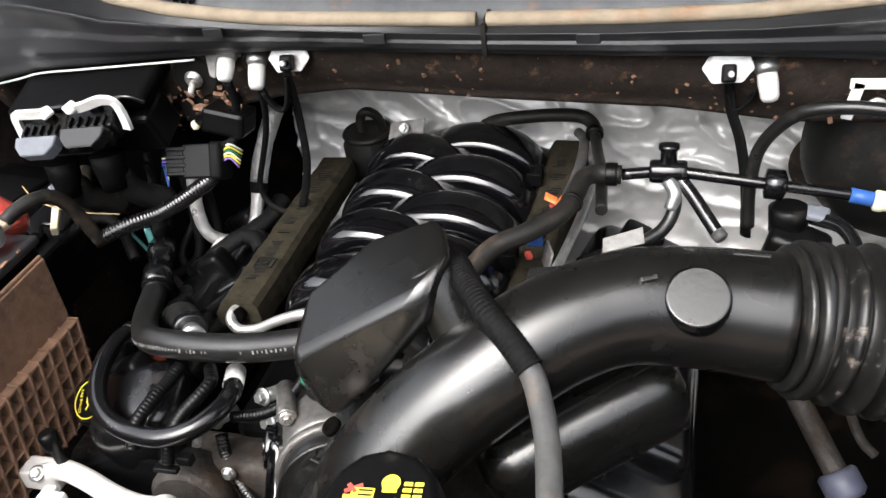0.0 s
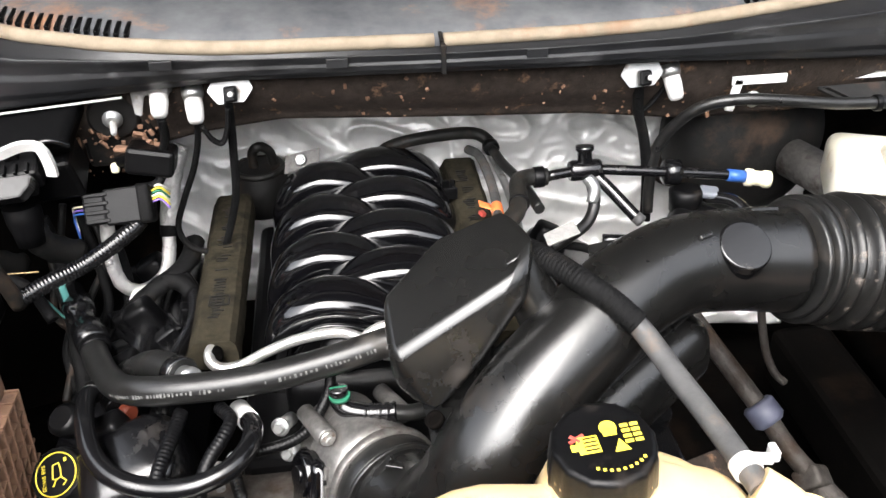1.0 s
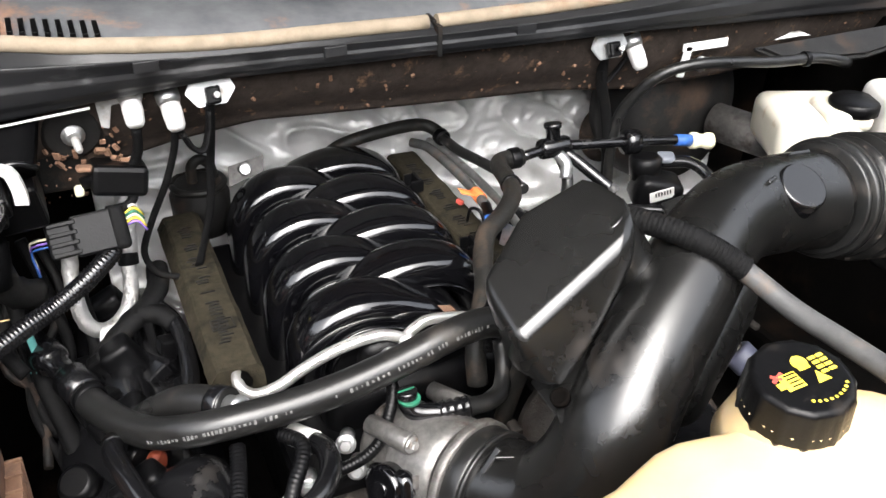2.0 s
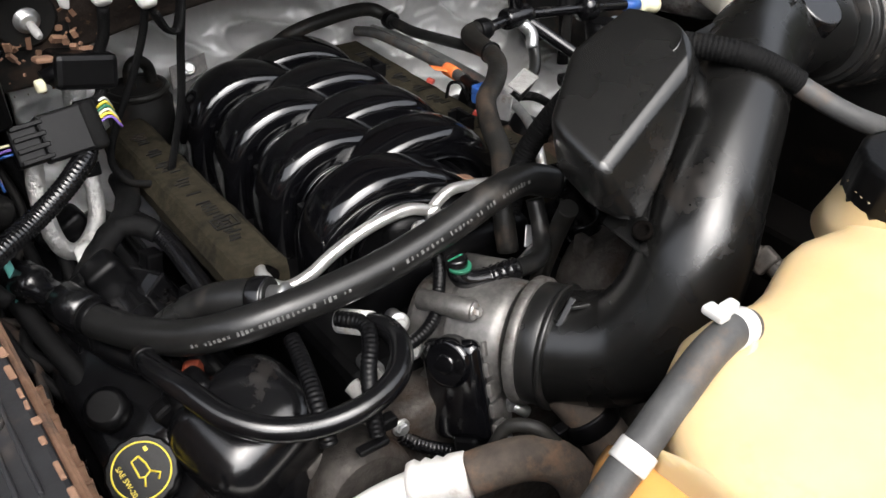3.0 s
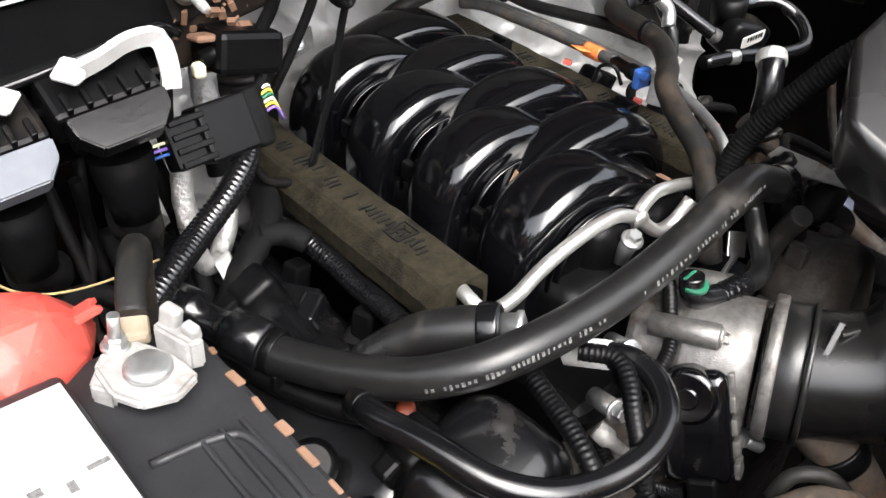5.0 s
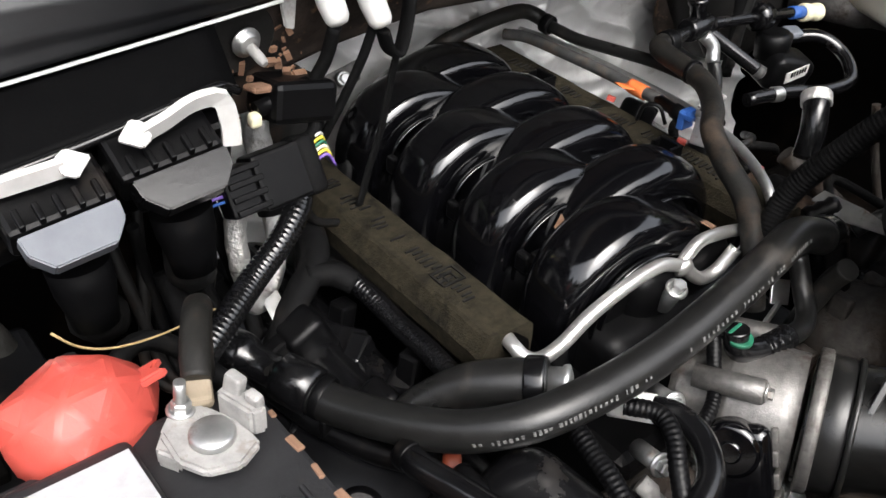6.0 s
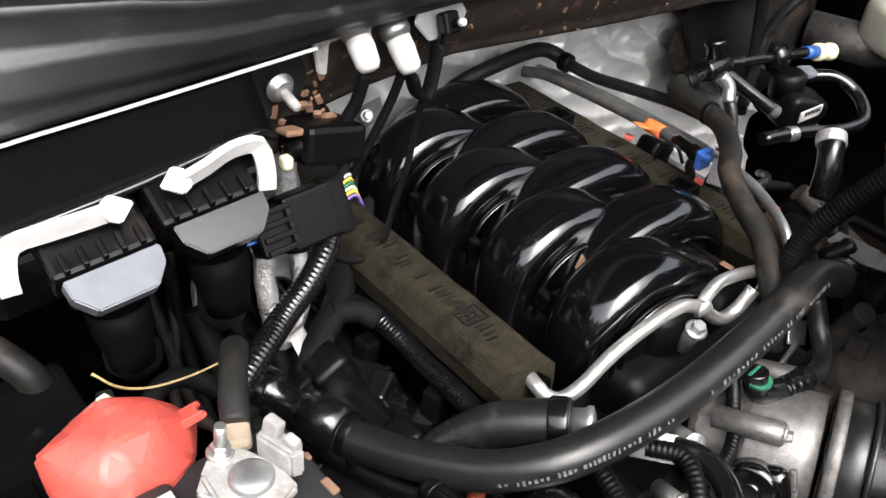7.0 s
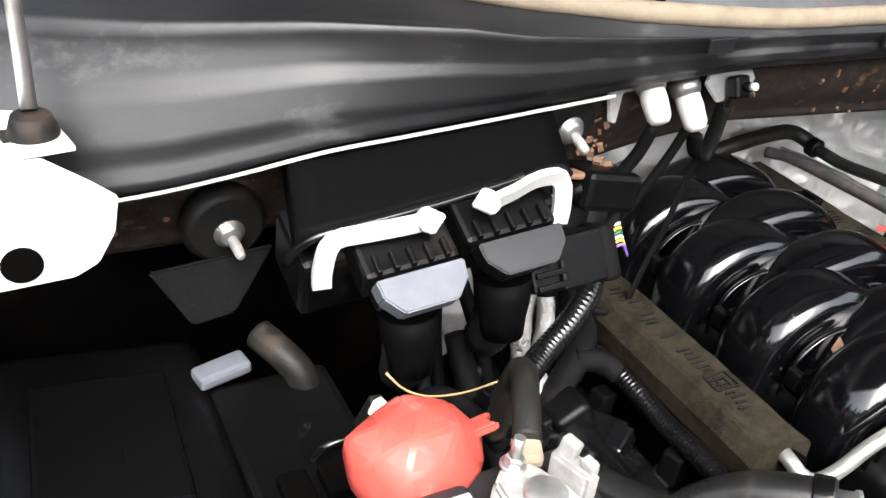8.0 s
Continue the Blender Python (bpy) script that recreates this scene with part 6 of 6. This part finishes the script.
part("valve_body", merged(box((0.07, 0.05, 0.05), Matrix.Translation((0.355, 0.915, 0.915)) @ pose(0, 0, 0, 10, 15, -15), 0.012, 3), lathe([(0.022, 0), (0.024, 0.03), (0.018, 0.034)], (0.345, 0.93, 0.93), (0, 0.1, 1), 22)), "black", purge)
lbl = part("label", box((0.036, 0.0012, 0.018), Matrix.Translation((0.348, 0.8885, 0.920)) @ pose(0, 0, 0, 12, -14, -15), 0), "white", purge, "white label with fine bars")
for k in range(6):
    part("printed_mark", box((0.0016, 0.0008, 0.007), Matrix.Translation((0.338 + 0.004 * k, 0.8888 - 0.0011 * k, 0.921 + 0.001 * k)) @ pose(0, 0, 0, 12, -14, -15), 0), "black", lbl)
part("loop_hose", sweep([(0.37, 0.93, 0.95), (0.402, 0.90, 0.955), (0.412, 0.865, 0.94), (0.385, 0.835, 0.925), (0.33, 0.835, 0.925), (0.27, 0.855, 0.93), (0.21, 0.87, 0.93)], 0.0085, 7, 16), "semi", purge)
part("grey_cap", box((0.026, 0.022, 0.010), Matrix.Translation((0.375, 0.925, 0.958)) @ pose(0, 0, 0, 10, 5, -15), 0.004, 3), "greyplug", purge)
part("paper_band", ring(Vector((0.255, 0.859, 0.930)), (-0.95, 0.3, 0.05), 0.0096, 0.0083, 0.014, 20), "zinc", purge, "thin metal band")
solo("injector_lead", sweep([(0.05, 0.905, 0.935), (0.052, 0.90, 0.955), (0.058, 0.885, 0.958), (0.062, 0.875, 0.94)], 0.0022, 6, 8), "black", "thin looped injector lead on the rail cover", "wire")
solo("pale_gasket_scrap", prism([(0, 0), (0.05, -0.012), (0.062, 0.012), (0.012, 0.02)], 0.002, Matrix.Translation((0.135, 0.862, 0.932)) @ pose(0, 0, 0, 8, -6, 35), 0), "lead", "pale paper scrap beside the fuel lines", "paper scrap")
solo("heat_tab", prism([(0, -0.006), (0.045, -0.012), (0.095, -0.004), (0.098, 0.002), (0.05, 0.010), (0.004, 0.010)], 0.003, frame_of((0.109, 0.708, 0.919), Vector((-0.06, -0.99, 0.08)).normalized(), Vector((0.85, -0.02, 0.5)).normalized(), Vector((-0.5, 0.1, 0.85)).normalized()), 0.0008), "zinc", "thin pale metal tongue beside the elbow", "bracket")


def crusted(u, v):
    x, y = 0.13 + 0.10 * u, 0.69 + 0.20 * v
    return Vector((x, y, 0.872 - 0.03 * u * u + 0.016 * noise.noise(Vector((x * 18, y * 18, 4))) + 0.008 * noise.noise(Vector((x * 50, y * 50, 9)))))


solo("heat_shield", sheet(crusted, 40, 50, (0, 0, -0.006)), "rustplate", "rust-brown clay-caked heat shield over the far cylinder head", "heat shield")
stub = thing("hose_stub", "open black hose stub with a torn silver foil band", "hose", (0.22, 0.79, 0.93))
part("hose", sweep([(0.205, 0.775, 0.90), (0.212, 0.780, 0.93), (0.222, 0.790, 0.952), (0.236, 0.802, 0.962)], 0.015, 6, 20), "semi", stub)
part("foil_band", ring(Vector((0.2295, 0.7965, 0.958)), (0.6, 0.55, 0.5), 0.0175, 0.014, 0.014, 24), "foiltube", stub, "torn silver foil band")
part("bore", lathe([(0.0125, 0), (0.0125, 0.0012), (0.010, 0.0014)], (0.2364, 0.8023, 0.9622), (0.75, 0.6, 0.4), 20), "void", stub)
bottle = solo("injector_cable_seal", merged(lathe([(0.010, 0), (0.012, 0.006), (0.010, 0.012), (0.012, 0.018), (0.010, 0.024), (0.012, 0.03), (0.009, 0.036)], (0.085, 0.70, 0.905), (0.6, -0.4, 0.4), 20)), "black", "black ribbed rubber seal on an injector cable", "seal")
for c in ((0.062, 0.955, 0.936), (0.050, 0.842, 0.938), (0.085, 0.765, 0.932), (-0.385, 0.868, 0.850)):
    solo("red_lock_tab", box((0.007, 0.010, 0.006), Matrix.Translation(c) @ pose(0, 0, 0, 10, 10, 30), 0.001), "red", "small red connector lock tab", "lock tab", "red lock tabs")

booster = thing("brake_booster", "black domed brake booster with a cream fluid reservoir", "brake booster", (0.52, 1.0, 0.9))
part("dome", lathe([(0.12, -0.06), (0.13, -0.03), (0.128, 0.0), (0.115, 0.03), (0.08, 0.052), (0.04, 0.06)], (0.50, 1.09, 0.955), (0.15, -1, 0.05), 44), "dustyblack", booster)
part("master_cylinder", lathe([(0.03, 0), (0.03, 0.10), (0.024, 0.12), (0.024, 0.17)], (0.545, 1.03, 0.945), (0.35, -1, 0.0), 26), "alu", booster)
res = part("reservoir", merged(box((0.125, 0.13, 0.075), Matrix.Translation((0.588, 0.885, 0.985)) @ pose(0, 0, 0, 0, 0, -22), 0.018, 4), box((0.07, 0.075, 0.03), Matrix.Translation((0.610, 0.848, 1.018)) @ pose(0, 0, 0, 0, 0, -22), 0.010, 3)), "offwhite", booster, "cream translucent fluid reservoir")
part("reservoir_cap", lathe([(0.034, 0), (0.035, 0.016), (0.031, 0.019), (0.010, 0.020)], (0.622, 0.838, 1.024), (0, 0, 1), 40, 20, 0.03), "black", res, "black ribbed screw cap")
solo("washer_bottle", merged(box((0.16, 0.10, 0.08), Matrix.Translation((0.72, 0.80, 1.02)) @ pose(0, 0, 0, 0, 0, -20), 0.02, 4)), "acwhite", "pale grey plastic box beside the brake reservoir", "plastic box")
solo("firewall_pivot", merged(lathe([(0.045, 0), (0.05, 0.008), (0.03, 0.02), (0.018, 0.04), (0.018, 0.05)], (0.408, 1.14, 0.905), (0, -1, 0.15), 28), bolt_shape((0.412, 1.10, 0.955), (0, -1, 0.2), 0.008, 0.013)), "rust", "rusty round pass-through on the firewall", "pass-through")
wing = solo("cowl_corner", prism([(0, 0), (0.34, 0.03), (0.36, 0.0), (0.20, -0.03), (0.05, -0.03)], 0.014, Matrix.Translation((0.50, 0.935, 1.095)) @ pose(0, 0, 0, 35, 4, 0), 0.005), "dustyblack", "dusty black moulded cowl corner over the booster", "cowl corner")

# ---- canister and plate behind the manifold ----
can = thing("egr_canister", "dark dusty round canister with looped stub hoses", "canister", (-0.255, 1.16, 0.86))
part("can_body", lathe([(0.040, 0), (0.042, 0.055), (0.036, 0.066), (0.036, 0.072), (0.030, 0.074)], (-0.255, 1.150, 0.865), (0, 0, 1), 30), "dustyblack", can)
part("can_rim", circle_band(Vector((-0.255, 1.150, 0.936)), (0, 0, 1), 0.036, 0.005), "dirtyrubber", can)
part("stub_hose", sweep([(-0.262, 1.150, 0.93), (-0.262, 1.146, 0.962), (-0.250, 1.148, 0.972), (-0.236, 1.152, 0.96), (-0.232, 1.155, 0.935)], 0.0075, 6, 14), "dirtyrubber", can)
plate = thing("lifting_plate", "zinc lifting plate with a hole behind the manifold", "bracket", (-0.18, 1.16, 0.92))
part("plate", prism([(-0.035, -0.014), (0.032, -0.010), (0.036, 0.012), (-0.03, 0.014)], 0.004, frame_of((-0.188, 1.142, 0.946), (0.80, 0.15, 0.1), (0, 0.5, 0.86), (-0.1, -0.85, 0.5)), 0.001), "alu", plate)
part("plate_bolt", bolt_shape((-0.190, 1.134, 0.952), (-0.1, -0.85, 0.5), 0.006, 0.009), "zinc", plate)

# ---- hardware at the front of the manifold ----
for c, ax in (((-0.140, 0.690, 0.924), (-0.1, -0.35, 0.9)), ((-0.214, 0.622, 0.885), (-0.3, -0.8, 0.4)), ((-0.208, 0.610, 0.858), (-0.3, -0.8, 0.4)), ((-0.262, 0.592, 0.872), (-0.2, -0.8, 0.3))):
    solo("flange_bolt", merged(bolt_shape(c, ax, 0.0065, 0.0105, 0.009), lathe([(0.008, -0.03), (0.008, 0.0)], c, ax, 14)), "zinc", "zinc flange bolt on the manifold front", "bolt", "manifold bolts")
small = thing("vacuum_tee_hose", "black vacuum elbow with a green clip and short hose", "hose", (-0.14, 0.614, 0.9))
part("elbow", sweep([(-0.148, 0.622, 0.932), (-0.147, 0.618, 0.915), (-0.138, 0.612, 0.908), (-0.118, 0.606, 0.906)], 0.0105, 6, 16), "semi", small)
part("ribbed_stub", sweep([(-0.122, 0.607, 0.906), (-0.105, 0.605, 0.906), (-0.088, 0.604, 0.906)], 0.0105, 6, 14, ring=0.25, pitch=0.008), "semi", small)
part("hose", sweep([(-0.092, 0.604, 0.906), (-0.068, 0.604, 0.903), (-0.048, 0.612, 0.905), (-0.035, 0.630, 0.920), (-0.032, 0.645, 0.945)], 0.0092, 6, 16), "rubber", small)
part("green_clip", merged(box((0.020, 0.007, 0.004), Matrix.Translation((-0.148, 0.622, 0.930)) @ pose(0, 0, 0, 15, 0, 5), 0.002), lathe([(0.0115, -0.002), (0.0115, 0.002)], (-0.147, 0.618, 0.924), (0, 0, 1), 18)), "green", small, "green retaining clip")
solo("grey_bracket_clip", merged(box((0.020, 0.003, 0.024), Matrix.Translation((-0.021, 0.653, 0.890)) @ pose(0, 0, 0, -35, 10, -30), 0.001), box((0.006, 0.004, 0.03), Matrix.Translation((-0.040, 0.645, 0.878)) @ pose(0, 0, 0, -35, 60, -30), 0.001)), "zinc", "bent zinc hose bracket beside the throttle", "bracket")
solo("bypass_pipe", sweep([(-0.028, 0.60, 0.955), (-0.024, 0.612, 0.93), (-0.028, 0.622, 0.89), (-0.034, 0.628, 0.85)], 0.010, 6, 16), "dirtyrubber", "dusty bypass hose behind the heater hose", "hose")
solo("coil_seal", lathe([(0.009, 0), (0.0105, 0.004), (0.0105, 0.012), (0.008, 0.014)], (-0.396, 0.694, 0.868), (0.7, -0.6, 0.1), 24), "seal", "brick-red seal ring on a coil plug", "seal")
solo("coil_harness_box", merged(box((0.07, 0.05, 0.03), Matrix.Translation((-0.385, 0.862, 0.835)) @ pose(0, 0, 0, -10, -20, 30), 0.004, 2), box((0.03, 0.02, 0.02), Matrix.Translation((-0.37, 0.845, 0.855)) @ pose(0, 0, 0, -10, -20, 30), 0.003, 2)), "semi", "glossy black coil connector with red lock", "connector")
for k, (x, y, z, a) in enumerate(((-0.36, 0.80, 0.845, 20), (-0.40, 0.77, 0.835, -15), (-0.44, 0.82, 0.84, 40), (-0.365, 0.90, 0.835, 10), (-0.46, 0.90, 0.83, 25))):
    solo("coil_plug", merged(box((0.036, 0.022, 0.020), Matrix.Translation((x, y, z - 0.006)) @ pose(0, 0, 0, 10, -20, a), 0.004, 2), box((0.02, 0.02, 0.03), Matrix.Translation((x + 0.015, y, z + 0.014)) @ pose(0, 0, 0, 0, 10, a), 0.003, 2)), "black", "black ignition coil plug in the shade", "connector", "coil plugs")
solo("wire_lug", merged(lathe([(0.008, 0), (0.008, 0.012), (0.005, 0.016), (0.005, 0.03)], (-0.285, 0.592, 0.868), (0.2, -0.7, -0.3), 14)), "lead", "pale threaded sensor tip under the looms", "sensor")
solo("water_neck", merged(lathe([(0.018, 0), (0.020, 0.02), (0.014, 0.026)], (-0.462, 0.71, 0.84), (-0.3, -0.4, 0.85), 26), ), "black", "open black oil filler neck on the valve cover", "filler neck")
solo("dipstick_wire", sweep([(-0.42, 0.64, 0.84), (-0.405, 0.63, 0.855), (-0.385, 0.622, 0.878)], 0.0022, 4, 6), "straw", "thin brass-coloured rod on the valve cover", "rod")
solo("clamp_tab", merged(box((0.018, 0.012, 0.012), Matrix.Translation((-0.28, 0.545, 0.858)), 0.002), box((0.03, 0.01, 0.006), Matrix.Translation((-0.30, 0.535, 0.85)), 0.002)), "black", "small black wire retainer on the front cover", "retainer")

# ---- battery side: fuse box, fender and strut ----
fuse = thing("fuse_box", "large matt black fuse box lid beside the battery", "fuse box", (-0.78, 0.92, 0.85))
part("lid", merged(box((0.17, 0.28, 0.06), Matrix.Translation((-0.787, 0.915, 0.905)) @ pose(0, 0, 0, -6, 4, -4), 0.018, 4), box((0.10, 0.16, 0.01), Matrix.Translation((-0.787, 0.915, 0.937)) @ pose(0, 0, 0, -6, 4, -4), 0.004, 2)), "black", fuse)
part("lid_latch", box((0.045, 0.022, 0.012), Matrix.Translation((-0.690, 0.972, 0.932)) @ pose(0, 0, 0, 0, -4, 10), 0.004, 2), "greyplug", fuse, "grey latch")
for k in range(3):
    part("moulded_bar", box((0.004, 0.035, 0.002), Matrix.Translation((-0.80 + 0.012 * k, 0.885, 0.9435)) @ pose(0, 0, 0, -6, 4, -4), 0), "black", fuse)
part("fuse_tray", box((0.10, 0.20, 0.09), Matrix.Translation((-0.655, 0.865, 0.88)), 0.008, 2), "black", fuse)
part("tray_socket", merged(box((0.022, 0.03, 0.012), Matrix.Translation((-0.675, 0.83, 0.928)), 0.002), box((0.022, 0.03, 0.012), Matrix.Translation((-0.645, 0.83, 0.928)), 0.002)), "void", fuse)
part("tray_handle", sweep([(-0.655, 0.858, 0.925), (-0.645, 0.853, 0.940), (-0.625, 0.852, 0.942), (-0.612, 0.856, 0.930)], 0.0035, 5, 10), "semi", fuse)
part("upright_clip", box((0.012, 0.04, 0.06), Matrix.Translation((-0.605, 0.865, 0.925)) @ pose(0, 0, 0, 20, 10, 0), 0.003), "dustyblack", fuse)
solo("brown_bent_pipe", sweep([(-0.655, 0.985, 0.95), (-0.645, 0.965, 0.945), (-0.632, 0.948, 0.93), (-0.626, 0.940, 0.90), (-0.625, 0.935, 0.87)], 0.013, 6, 16), "dirtyrubber", "clay-brown bent pipe beside the fuse box", "pipe")
solo("tan_relay_tab", box((0.010, 0.045, 0.014), Matrix.Translation((-0.600, 0.835, 0.962)) @ pose(0, 0, 0, 15, 10, 28), 0.002), "ivory", "pale tan relay tab with red tip", "relay")

fender = thing("white_fender", "white painted fender edge with a round hole", "fender", (-0.82, 0.93, 1.06), kind="structure")
outline = [(-0.06, 0.088), (0.025, 0.092), (0.052, 0.072), (0.066, 0.060), (0.062, 0.035), (0.050, 0.014), (0.035, 0.006), (-0.06, 0.002)]
part("flange", prism(outline, 0.003, frame_of((-0.825, 0.932, 1.064), (1, 0, 0), (0, 0, 1), (0, -1, 0)), 0.001), "paint", fender)
part("flange_hole", lathe([(0.0125, -0.001), (0.0125, 0.001), (0.0115, 0.0012)], (-0.820, 0.9285, 1.086), (0, -1, 0), 24), "void", fender)
part("top_return", box((0.12, 0.10, 0.004), Matrix.Translation((-0.845, 0.985, 1.150)) @ pose(0, 0, 0, -4, 0, 8), 0.001), "paint", fender)
part("fender_top", box((0.12, 1.0, 0.02), Matrix.Translation((-0.93, 0.42, 1.10)), 0.008, 3), "paint", fender)
solo("grey_gusset", prism([(-0.05, 0.022), (0.05, 0.028), (0.012, -0.022), (-0.022, -0.026)], 0.006, frame_of((-0.685, 1.0, 0.993), (1, 0, 0), (0, 0.35, 0.93), (0, -0.93, 0.35)), 0.002), "tape", "grey textured steel gusset below the stud", "gusset")
strut = thing("hood_strut", "grey hood strut on a black ball mount by the cowl", "hood strut", (-0.80, 0.97, 1.15))
part("rod", rod((-0.800, 0.975, 1.168), (-0.785, 1.24, 1.62), 0.0052, 14), "zinc", strut)
part("ball_socket", merged(lathe([(0.014, -0.006), (0.016, 0.0), (0.012, 0.012)], (-0.800, 0.968, 1.156), (0, 0, 1), 20), box((0.03, 0.03, 0.006), Matrix.Translation((-0.805, 0.968, 1.151)), 0.002)), "dustyblack", strut)
